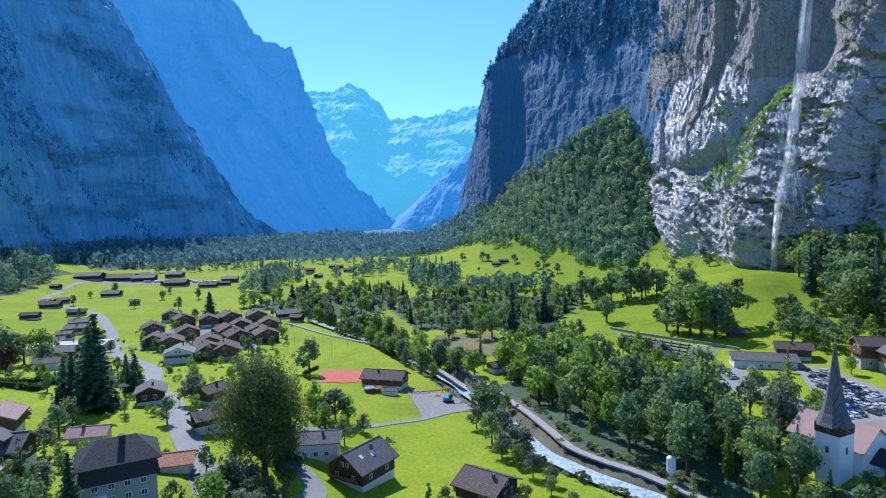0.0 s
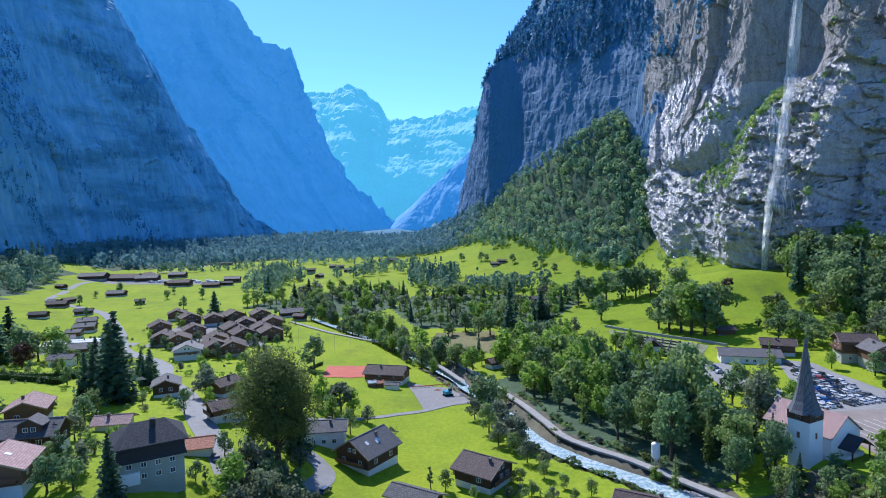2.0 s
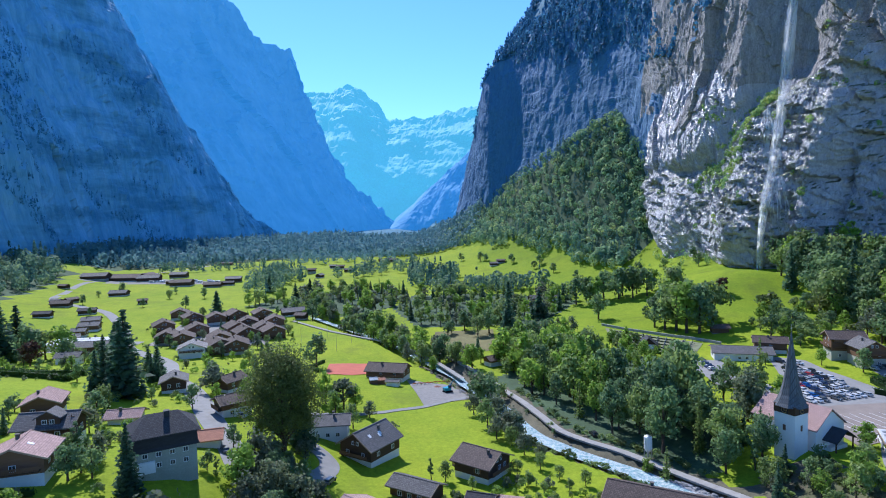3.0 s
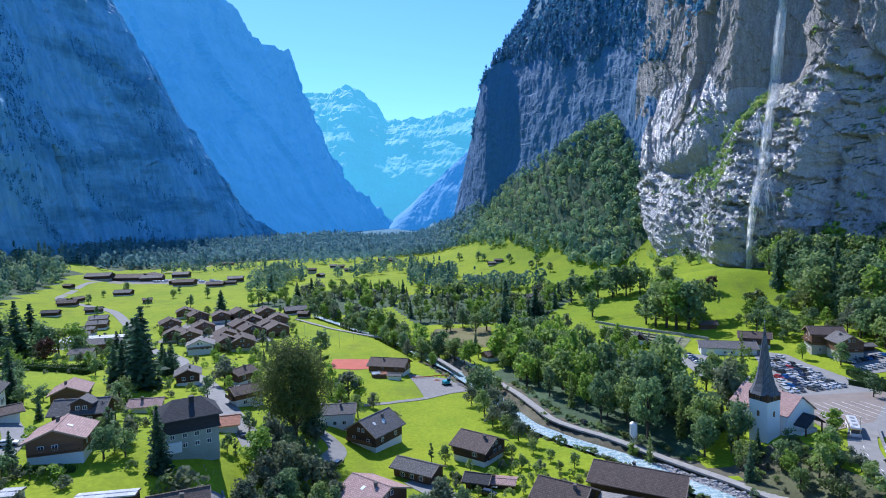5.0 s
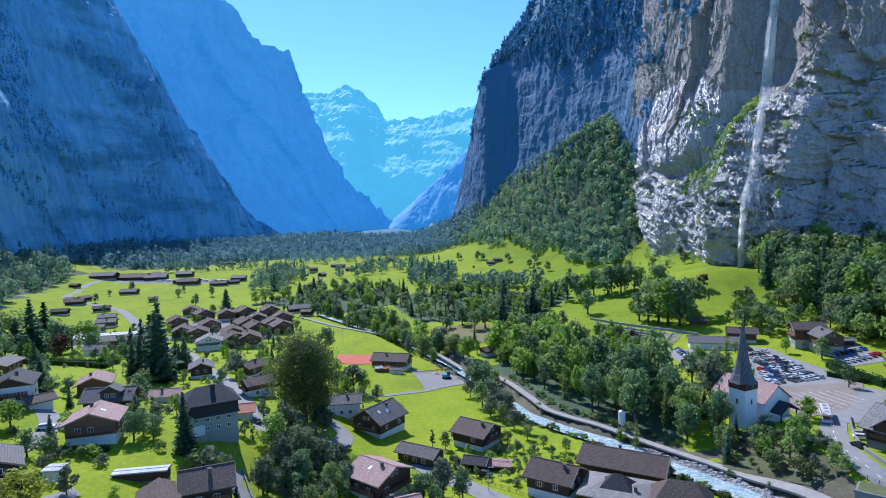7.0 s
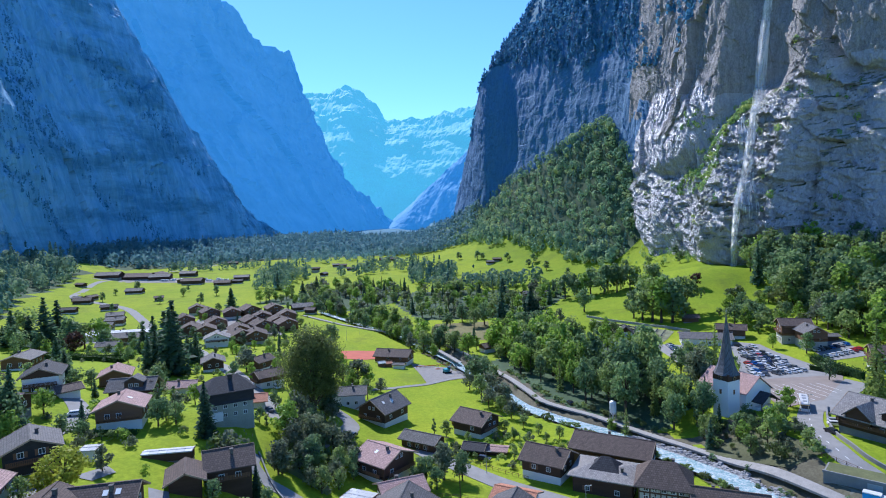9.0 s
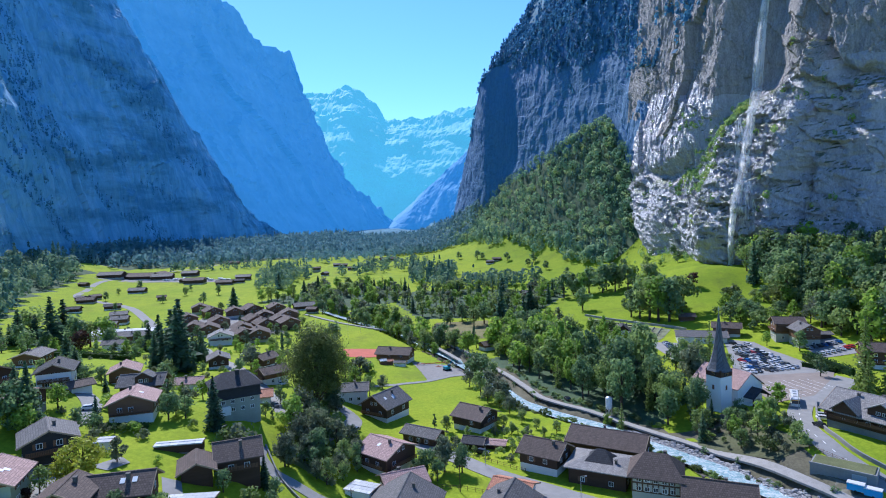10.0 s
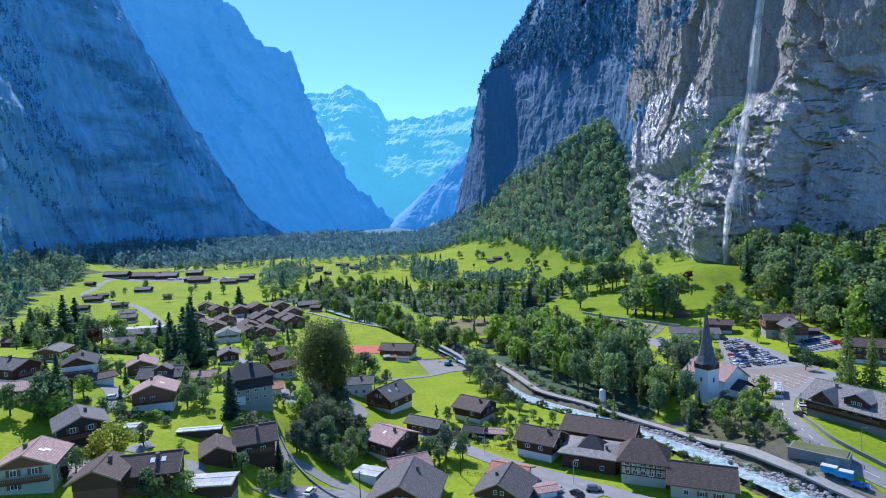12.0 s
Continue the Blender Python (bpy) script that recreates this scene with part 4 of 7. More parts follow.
# ---- roads, water and open ground ----
def strip(name, pts, width, mat, lift=0.12, label="", kind="structure", category="road", carve=False, rise=None, skirt=0.6):
    """A band laid along a line over the ground, with a little thickness."""
    n = max(2, int(sum((Vector(b) - Vector(a)).length for a, b in zip(pts, pts[1:])) / 2.5))
    line = [along([(x, y, 0) for x, y in pts], i / n) for i in range(n + 1)]
    vs, fs = [], []
    ws = width if isinstance(width, (tuple, list)) else (width, width)
    for i, p in enumerate(line):
        t = (line[min(n, i + 1)] - line[max(0, i - 1)]).normalized()
        s = Vector((-t.y, t.x, 0))
        w = ws[0] + (ws[1] - ws[0]) * i / n
        for k in (-0.5, -0.25, 0, 0.25, 0.5):
            q = p + s * (w * k)
            z = (ground_z(q.x, q.y, carve) + lift) if rise is None else ground_z(p.x, p.y, False) + rise
            vs.append((q.x, q.y, z))
        for k in (0, 4):
            a = vs[i * 7 + k]
            vs.append((a[0], a[1], a[2] - skirt))
    for i in range(n):
        a, b = i * 7, i * 7 + 7
        fs += [(a + k, a + k + 1, b + k + 1, b + k) for k in range(4)]
        fs += [(a + 5, a, b, b + 5), (a + 4, a + 6, b + 6, b + 4)]
    return tagged(obj(name, vs, fs, mat, False), label, category, "", kind)


def patch(name, corners, mat, lift=0.1, label="", category="ground", step=3.0):
    """A four-cornered piece of ground cover draped over the land."""
    a, b, c, d = (Vector((*p, 0)) for p in corners)
    n = max(2, int(max((b - a).length, (c - d).length) / step))
    m = max(2, int(max((d - a).length, (c - b).length) / step))
    vs, fs = [], []
    for j in range(m + 1):
        for i in range(n + 1):
            p = a.lerp(b, i / n).lerp(d.lerp(c, i / n), j / m)
            vs.append((p.x, p.y, ground_z(p.x, p.y) + lift))
    fs = [(j * (n + 1) + i, j * (n + 1) + i + 1, (j + 1) * (n + 1) + i + 1, (j + 1) * (n + 1) + i) for j in range(m) for i in range(n)]
    return tagged(obj(name, vs, fs, mat, False), label, category, "", "structure")


def water_material():
    m, nt, b = material("glacier_water", 0.25, 0, 0.5)
    flow = tex(nt, scale=0.35, detail=7, rough=0.7)
    foam = tex(nt, scale=0.9, detail=8, rough=0.75)
    c = ramp(nt, flow, (0.3, (0.13, 0.25, 0.27)), (0.6, (0.28, 0.43, 0.45)))
    c = blend(nt, ramp(nt, foam, (0.44, (0, 0, 0)), (0.60, (1, 1, 1))), c, (0.58, 0.62, 0.63))
    nt.links.new(c, b.inputs["Base Color"])
    bump(nt, b, foam, 0.8, 0.4)
    return m


WATER = water_material()


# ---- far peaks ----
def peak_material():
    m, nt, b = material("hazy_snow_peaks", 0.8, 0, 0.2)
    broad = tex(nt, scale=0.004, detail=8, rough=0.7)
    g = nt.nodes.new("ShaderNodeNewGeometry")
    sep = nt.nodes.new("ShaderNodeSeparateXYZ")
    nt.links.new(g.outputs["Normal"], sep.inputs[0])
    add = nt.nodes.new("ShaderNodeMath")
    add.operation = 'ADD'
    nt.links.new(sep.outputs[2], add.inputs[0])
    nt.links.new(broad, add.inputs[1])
    # Haze is put into the teal rock here and the cyan emission below.
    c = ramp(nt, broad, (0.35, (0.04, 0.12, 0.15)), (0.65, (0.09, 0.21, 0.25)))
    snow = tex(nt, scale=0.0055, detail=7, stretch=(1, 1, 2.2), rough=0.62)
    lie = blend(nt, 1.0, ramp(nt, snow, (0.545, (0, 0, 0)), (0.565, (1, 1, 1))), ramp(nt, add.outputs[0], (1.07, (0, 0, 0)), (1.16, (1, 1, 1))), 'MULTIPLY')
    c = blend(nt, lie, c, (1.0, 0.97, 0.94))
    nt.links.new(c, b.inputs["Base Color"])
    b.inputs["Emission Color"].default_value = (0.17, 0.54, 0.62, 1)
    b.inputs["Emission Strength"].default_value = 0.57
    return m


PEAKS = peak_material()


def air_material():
    """Rock so far off that the air before it shines: haze put into base colour and glow."""
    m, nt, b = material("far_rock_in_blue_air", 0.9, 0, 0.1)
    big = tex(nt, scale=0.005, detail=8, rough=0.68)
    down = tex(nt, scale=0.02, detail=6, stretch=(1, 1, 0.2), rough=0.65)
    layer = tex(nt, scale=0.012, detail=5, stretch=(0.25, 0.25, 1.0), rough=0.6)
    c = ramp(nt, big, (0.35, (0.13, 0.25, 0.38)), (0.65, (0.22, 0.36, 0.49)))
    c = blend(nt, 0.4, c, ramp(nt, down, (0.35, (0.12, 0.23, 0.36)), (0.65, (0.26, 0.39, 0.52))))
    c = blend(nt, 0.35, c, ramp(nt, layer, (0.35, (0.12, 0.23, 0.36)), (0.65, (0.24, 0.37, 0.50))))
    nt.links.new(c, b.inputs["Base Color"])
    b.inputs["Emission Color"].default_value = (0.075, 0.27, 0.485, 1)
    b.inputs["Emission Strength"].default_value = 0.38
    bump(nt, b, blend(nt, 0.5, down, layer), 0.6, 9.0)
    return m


for v in cliff_far.data.vertices:
    d = math.hypot(v.co.x + 676, v.co.y - 2776)
    if v.co.z > 700 and d < 30:
        v.co.z += 42 * (1 - d / 30)
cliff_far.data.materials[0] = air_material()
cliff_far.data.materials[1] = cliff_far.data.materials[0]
PK_X = (-1500, -1180, -1056, -920, -840, -770, -620, -450, -360, -170, -60, 70, 290, 700)
PK_Z = (1300, 1190, 1085, 1055, 1035, 1085, 1105, 950, 838, 835, 838, 880, 945, 1100)
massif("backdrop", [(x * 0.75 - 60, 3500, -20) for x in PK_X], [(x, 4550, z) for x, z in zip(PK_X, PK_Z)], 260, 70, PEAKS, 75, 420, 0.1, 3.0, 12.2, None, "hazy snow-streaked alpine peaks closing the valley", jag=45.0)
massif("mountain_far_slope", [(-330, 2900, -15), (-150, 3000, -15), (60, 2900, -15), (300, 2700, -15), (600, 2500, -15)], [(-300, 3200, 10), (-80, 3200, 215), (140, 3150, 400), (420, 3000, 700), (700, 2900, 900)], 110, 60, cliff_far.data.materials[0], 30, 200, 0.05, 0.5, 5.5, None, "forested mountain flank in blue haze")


# ---- woods on the ledges ----
def ledges(ob, count, steep, zmin, zmax, seed, xmax=1e9, ymin=-1e9, ymax=1e9, bands=False):
    """Places on the flatter parts of a mountain."""
    rng = random.Random(seed)
    me = ob.data
    fs = [p for p in me.polygons if p.normal.z > steep and zmin < p.center.z < zmax and p.center.x < xmax and ymin < p.center.y < ymax
          and (not bands or p.normal.z and noise.noise((p.center.x / 300, (p.center.y - p.center.z) / 420, (p.center.z + 0.8 * p.center.y) / 85)) > 0.12)]
    out = {}
    tot = sum(p.area for p in fs)
    for p in fs:
        n = count * p.area / tot
        n = int(n) + (rng.random() < n % 1)
        a, b, c, d = (me.vertices[i].co for i in p.vertices)
        for _ in range(n):
            u, v = rng.random(), rng.random()
            q = a.lerp(b, u).lerp(d.lerp(c, u), v)
            out[(round(q.x, 2), round(q.y, 2))] = q.z
    return out


lr = ledges(cliff_right, 5600, 0.55, 240, 800, 3, 1e9, 520, 1300)
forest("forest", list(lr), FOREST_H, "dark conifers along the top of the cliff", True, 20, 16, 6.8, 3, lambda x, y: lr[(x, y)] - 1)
WOOD_LINE = ((640, 330), (700, 292), (800, 276), (928, 312), (1010, 340), (1100, 352))
hang_rng = random.Random(57)
lh = {}
for p in cliff_right.data.polygons:
    c = p.center
    if 650 < c.y < 1080 and c.z > lerp_line(WOOD_LINE, c.y) + 34 * noise.noise(c / 38) and p.material_index == 2:
        n = p.area / 42
        for _ in range(int(n) + (hang_rng.random() < n % 1)):
            lh[(round(c.x + hang_rng.uniform(-3, 3), 2), round(c.y + hang_rng.uniform(-3, 3), 2))] = c.z
forest("forest", list(lh), FOREST_H, "conifers covering the upper cliff, haze-blue in colour", True, 15, 16, 5.0, 58, lambda x, y: lh[(x, y)] - 3)
lp = ledges(cliff_right, 460, 0.3, 85, 165, 18, 1e9, 462, 545)
forest("scrub", list(lp), FOREST_B, "patch of bright green bushes beside the waterfall", False, 4.5, 22, 1.9, 18, lambda x, y: lp[(x, y)] - 1)
ln = ledges(cliff_right, 300, 0.6, 30, 330, 8)
forest("scrub", list(ln), FOREST_B, "green scrub and small trees on the cliff ledges", False, 6, 20, 2.6, 8, lambda x, y: ln[(x, y)] - 1)
ll = ledges(cliff_left, 5200, 0.18, 10, 700, 4, -300, 100, 1750, True)
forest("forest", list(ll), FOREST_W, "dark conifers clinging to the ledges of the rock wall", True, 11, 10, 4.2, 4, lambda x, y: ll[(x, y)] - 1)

# ---- waterfall ----
from mathutils.bvhtree import BVHTree
rock = BVHTree.FromPolygons([v.co for v in cliff_right.data.vertices], [tuple(p.vertices) for p in cliff_right.data.polygons])
FALL = ((341, 528.5, 440), (329, 516.5, 350), (318, 506.5, 277), (310, 501.5, 240), (301, 493.5, 201), (298, 490.5, 168), (289, 484.5, 134), (278, 472, 100), (270, 467.5, 80), (258, 453.5, 52), (252, 445.5, 22))


def fall_material():
    m, nt, b = material("falling_water", 0.5, 0, 0.4)
    b.inputs["Base Color"].default_value = (0.93, 0.92, 0.9, 1)
    tr = nt.nodes.new("ShaderNodeBsdfTranslucent")
    tr.inputs[0].default_value = (0.95, 0.95, 0.95, 1)
    tp = nt.nodes.new("ShaderNodeBsdfTransparent")
    m1, m2 = nt.nodes.new("ShaderNodeMixShader"), nt.nodes.new("ShaderNodeMixShader")
    m1.inputs[0].default_value = 0.65
    wisps = tex(nt, scale=0.35, detail=7, stretch=(1, 1, 0.09), rough=0.65)
    puffs = tex(nt, scale=0.06, detail=4, stretch=(1, 1, 0.5))
    mul = nt.nodes.new("ShaderNodeMath")
    mul.operation = 'ADD'
    nt.links.new(wisps, mul.inputs[0])
    nt.links.new(puffs, mul.inputs[1])
    nt.links.new(b.outputs[0], m1.inputs[1])
    nt.links.new(tr.outputs[0], m1.inputs[2])
    half = nt.nodes.new("ShaderNodeMath")
    half.operation = 'MULTIPLY'
    half.inputs[1].default_value = 0.5
    nt.links.new(mul.outputs[0], half.inputs[0])
    nt.links.new(ramp(nt, half.outputs[0], (0.33, (0, 0, 0)), (0.5, (0.93, 0.93, 0.93))), m2.inputs[0])
    nt.links.new(tp.outputs[0], m2.inputs[1])
    nt.links.new(m1.outputs[0], m2.inputs[2])
    nt.links.new(m2.outputs[0], nt.nodes["Material Output"].inputs[0])
    return m


FALL_M = fall_material()
fall = new("waterfall")
fall.matrix_world = pose(250, 447, 20)
tagged(fall, "tall thin white waterfall drifting down the cliff", "waterfall")
toward = Vector((-0.5, -0.86, 0))
across = Vector((0.86, -0.5, 0))
for s in range(9):
    rng = random.Random(40 + s)
    vs, fs = [], []
    n = 90
    for i in range(n + 1):
        k = i / n
        p = along(FALL, k)
        hit = rock.ray_cast(p + toward * 160, -toward)[0]
        if hit and (hit - p).dot(toward) > -6:
            p = hit + toward * 1.5
        p = p + toward * (s * 0.5)
        spread = 2.2 + 3.8 * math.sin(math.pi * min(1, k * 1.1)) + 0.6 * k
        mid = spread * 0.55 * math.sin(s * 2.4 + k * 5) + noise.noise((s * 3.1, k * 9, 0)) * 1.6
        wid = spread * rng.uniform(0.3, 0.6) * (0.75 + 0.5 * noise.noise((s * 7.7, k * 14, 1)))
        for q in (-0.5, 0.0, 0.5):
            vs.append(p + across * (mid + wid * q) + toward * (0.6 if q == 0 else 0) - Vector((250, 447, 20)))
    fs = [(i * 3 + j, i * 3 + j + 1, i * 3 + j + 4, i * 3 + j + 3) for i in range(n) for j in (0, 1)]
    o = obj("strand", vs, fs, FALL_M, True)
    o.parent = fall

spray = np.random.default_rng(44)
drops, big = [], []
for i in range(11000):
    k = spray.uniform(0, 1)
    p = along(FALL, k)
    hit = rock.ray_cast(p + toward * 160, -toward)[0]
    if hit and (hit - p).dot(toward) > -6:
        p = hit + toward * 1.5
    wide = 1.2 + 3.2 * math.sin(math.pi * min(1, k * 1.15)) + 1.2 * smooth(0.85, 1, k)
    q = p + across * spray.normal(0, wide * 0.5) + toward * spray.uniform(0, 4) - Vector((250, 447, 20))
    drops.append((q.x, q.y, q.z + spray.uniform(-2, 2)))
    big.append(spray.uniform(0.4, 0.95))
SPRAY_M, nt, b = material("water_spray", 0.6, 0, 0.2)
b.inputs["Base Color"].default_value = (0.94, 0.94, 0.93, 1)
tr, mx = nt.nodes.new("ShaderNodeBsdfTranslucent"), nt.nodes.new("ShaderNodeMixShader")
tr.inputs[0].default_value = (0.95, 0.95, 0.95, 1)
mx.inputs[0].default_value = 0.5
nt.links.new(b.outputs[0], mx.inputs[1])
nt.links.new(tr.outputs[0], mx.inputs[2])
tp, mt = nt.nodes.new("ShaderNodeBsdfTransparent"), nt.nodes.new("ShaderNodeMixShader")
mt.inputs[0].default_value = 0.5
nt.links.new(tp.outputs[0], mt.inputs[1])
nt.links.new(mx.outputs[0], mt.inputs[2])
nt.links.new(mt.outputs[0], nt.nodes["Material Output"].inputs[0])
o = new("spray", quads_mesh("spray", np.array(drops), np.array(big), spray, SPRAY_M, 0.0, 1.6))
o.parent, o["kind"] = fall, "stuff"

# Thin white water strips added to stand in for glints on wet rock.
for s in range(9):
    rng = random.Random(90 + s)
    vs, n = [], 40
    for i in range(n + 1):
        k = i / n
        z = 150 - 95 * k - rng.uniform(0, 2)
        q = Vector((282, 493, z)) + across * (1 + s * 1.7 * (0.3 + k) + 2.5 * noise.noise((s * 5.1, k * 6, 2)))
        hit = rock.ray_cast(q + toward * 160, -toward)[0]
        q = (hit or q) + toward * 0.5
        w = 1.1 * (0.35 + rng.random()) * math.sin(math.pi * min(1, k + 0.05))
        vs += [q - across * w - Vector((250, 447, 20)), q + across * w - Vector((250, 447, 20))]
    o = obj("wet_sheet", vs, [(2 * i, 2 * i + 1, 2 * i + 3, 2 * i + 2) for i in range(n)], FALL_M, True)
    o.parent = fall

# ---- roads and water ----
strip("river", RIVER[0:18], (7.5, 4.5), WATER, 0, "fast white and turquoise glacier river", "structure", "river", rise=-1.5, skirt=0.1)
strip("path", ((114, 48), (98, 71.5), (94.6, 77.5), (90.2, 87), (86, 99.3), (81.3, 110), (75.6, 122), (66.4, 137), (54.2, 156), (45, 167), (38.2, 179), (34.8, 195.5), (30.2, 216), (26, 234), (20, 262), (6, 300), (-20, 344.9)), 2.8, DIRT, 0.1, "pale gravel track beside the river")
strip("road", ((124, 55), (108.5, 78), (103.8, 91), (104, 101), (106.5, 112), (112, 124), (120, 136), (129, 148)), 7.0, ASPHALT, 0.16, "grey asphalt road curving up past the church")
strip("road", ((-10, 128.7), (3, 113.5), (13.3, 101.7), (25, 91.7), (36, 82.5), (52, 70), (80, 52)), 6.2, ASPHALT, 0.16, "grey asphalt village street")
strip("road", ((-51, 94.9), (-49.9, 89.7), (-43.2, 84.7), (-33.9, 81.8), (-24.3, 78.8), (-8, 62)), 4.0, ASPHALT, 0.16, "narrow asphalt lane past the lawns")
strip("road", ((-50.3, 121.5), (-59.9, 138.5), (-74.5, 162.8), (-94.9, 199.3), (-117.5, 231.8), (-148.2, 292), (-191.5, 337.6), (-240, 420), (-300, 505), (-345, 545), (-400, 584), (-426, 644), (-457, 744), (-440, 860), (-400, 1000)), 7.4, ASPHALT, 0.16, "pale village road running up the valley")
strip("road", ((-115.8, 119.7), (-111, 116.1), (-102.2, 106.3), (-97.6, 95.4), (-97.6, 87.6)), 5.0, ASPHALT, 0.16, "short asphalt lane between houses")
strip("road", ((-39.2, 116.1), (-37.5, 125.2), (-33.1, 140.8), (-36.7, 149.9), (-46.3, 157.4)), 5.5, ASPHALT, 0.16, "asphalt yard between houses")
strip("path", ((-49, 180.2), (-24.8, 201.9), (-6.3, 214), (12, 226)), 2.6, ASPHALT, 0.2, "narrow paved lane across the meadow")
strip("embankment", ((-118, 440), (-59.3, 371.7), (-28, 339.6), (-6, 300), (8, 262)), 2.6, DIRT, 0.6, "gravel path on the river bank")
patch("parking_lot", ((-47.9, 63.7), (-34.9, 77.1), (-22.6, 80.6), (-31, 64.7)), ASPHALT, 0.14, "asphalt parking yard")
patch("parking_lot", ((7, 88), (24, 93), (40, 78), (22, 66)), ASPHALT, 0.14, "asphalt yard beside the street")
patch("parking_lot", ((-9, 213.2), (10, 221), (10, 243), (-19, 262.2)), GRAVEL, 0.16, "grey gravel yard by the river")
patch("parking_lot", ((118, 176), (160, 178), (160, 240), (150, 252)), ASPHALT, 0.14, "asphalt car park full of cars")
patch("gravel_lot", ((113, 140), (140, 150), (160, 178.5), (118, 176.5)), simple("brown_gravel", (0.25, 0.21, 0.18), 0.95, 0.8, 0.2, relief=0.5), 0.16, "empty brown gravel car park")
patch("yard", ((119, 134), (128, 133), (160, 164), (157, 173)), ASPHALT, 0.18, "grey asphalt apron beside the gravel car park")
patch("parking_lot", ((172, 205), (190, 205), (195, 232), (176, 232)), ASPHALT, 0.14, "asphalt parking area below the hotel")
patch("parking_lot", ((104, 206), (122, 180), (126, 250), (110, 258)), ASPHALT, 0.14, "small asphalt parking area")
patch("sports_court", ((-56.6, 252), (-35.7, 269.1), (-32.9, 296.8), (-60.2, 285)), RED_COURT, 0.18, "red sports court beside the school")
patch("rough_meadow", ((-10, 322), (30, 322), (34, 388), (-6, 384)), simple("dry_meadow", (0.17, 0.155, 0.06), 0.95, 0.25, 0.4, relief=0.6), 0.14, "dry brownish rough meadow")
patch("cemetery", ((92, 298), (116, 258), (134, 284), (100, 345)), simple("pale_gravel_beds", (0.19, 0.20, 0.11), 0.95, 0.9, 0.6, relief=0.5), 0.14, "gravel paths of the cemetery")


patch("yard", ((-482, 752), (-286, 716), (-284, 740), (-400, 800)), GRAVEL, 0.16, "pale gravel yard of the farmstead")
patch("yard", ((-206, 440), (-120, 425), (-112, 345), (-190, 352)), GRAVEL, 0.14, "pale gravel lanes between the hamlet houses")
patch("yard", ((-250, 380), (-200, 372), (-196, 328), (-244, 330)), ASPHALT, 0.14, "grey forecourt of the flat building")
patch("yard", ((-92.3, 63.5), (-83, 66), (-79.5, 53.5), (-84, 49)), ASPHALT, 0.14, "grey asphalt yard between houses")
patch("yard", ((-76, 73), (-72.5, 70), (-75, 65.5), (-80, 67)), CONCRETE, 0.14, "pale concrete terrace beside the garage")
patch("yard", ((-64, 66.5), (-59.5, 66), (-56.5, 60), (-60, 58.5)), ASPHALT, 0.14, "small asphalt yard behind the farmhouse")

# ---- boulders along the bank ----
def boulders(name, line, count, spread, size, seed, label):
    rng = random.Random(seed)
    vs, fs = [], []
    for i in range(count):
        p = along([(x, y, 0) for x, y in line], rng.random())
        x, y = p.x + rng.uniform(-spread, spread), p.y + rng.uniform(-spread, spread)
        z = ground_z(x, y) + 0.7 * size
        r = size * rng.uniform(0.5, 1.3)
        o = len(vs)
        for h, q, n in ((-0.5, 0.7, 5), (0.15, 1.0, 5), (0.65, 0.55, 5)):
            t = rng.uniform(0, 1)
            vs += [(x + r * q * rng.uniform(0.75, 1.2) * math.cos(t + 2 * math.pi * k / n), y + r * q * rng.uniform(0.75, 1.2) * math.sin(t + 2 * math.pi * k / n), z + r * h * rng.uniform(0.8, 1.1)) for k in range(n)]
        for a in (0, 5):
            fs += [(o + a + k, o + a + (k + 1) % 5, o + a + 5 + (k + 1) % 5, o + a + 5 + k) for k in range(5)]
        fs.append(tuple(o + 10 + k for k in range(5)))
    m, nt, b = material("boulder_stone", 0.9, 0, 0.3)
    g = nt.nodes.new("ShaderNodeNewGeometry")
    grain = tex(nt, scale=2.0, detail=6)
    c = blend(nt, 0.5, ramp(nt, g.outputs["Random Per Island"], (0, (0.14, 0.14, 0.14)), (1, (0.42, 0.41, 0.40))), ramp(nt, grain, (0.3, (0.14, 0.14, 0.14)), (0.7, (0.4, 0.39, 0.38))))
    nt.links.new(c, b.inputs["Base Color"])
    return tagged(obj(name, vs, fs, m), label, "stones", "", "stuff")


boulders("boulders", ((61, 140.5), (66.5, 130.5), (71.8, 121.5), (77, 111), (81, 103)), 700, 1.5, 0.95, 3, "grey boulders piled along the river bank")
boulders("boulders", ((95, 70), (90, 80), (85.5, 89), (81.5, 99), (77, 110), (71.5, 121)), 420, 1.7, 0.8, 5, "grey boulders of the river wall below the track")
boulders("boulders", ((98, 54), (87, 78), (81, 92), (74, 108), (59, 138), (43, 158), (33, 176)), 240, 3.4, 0.42, 4, "loose grey stones beside the rushing water")

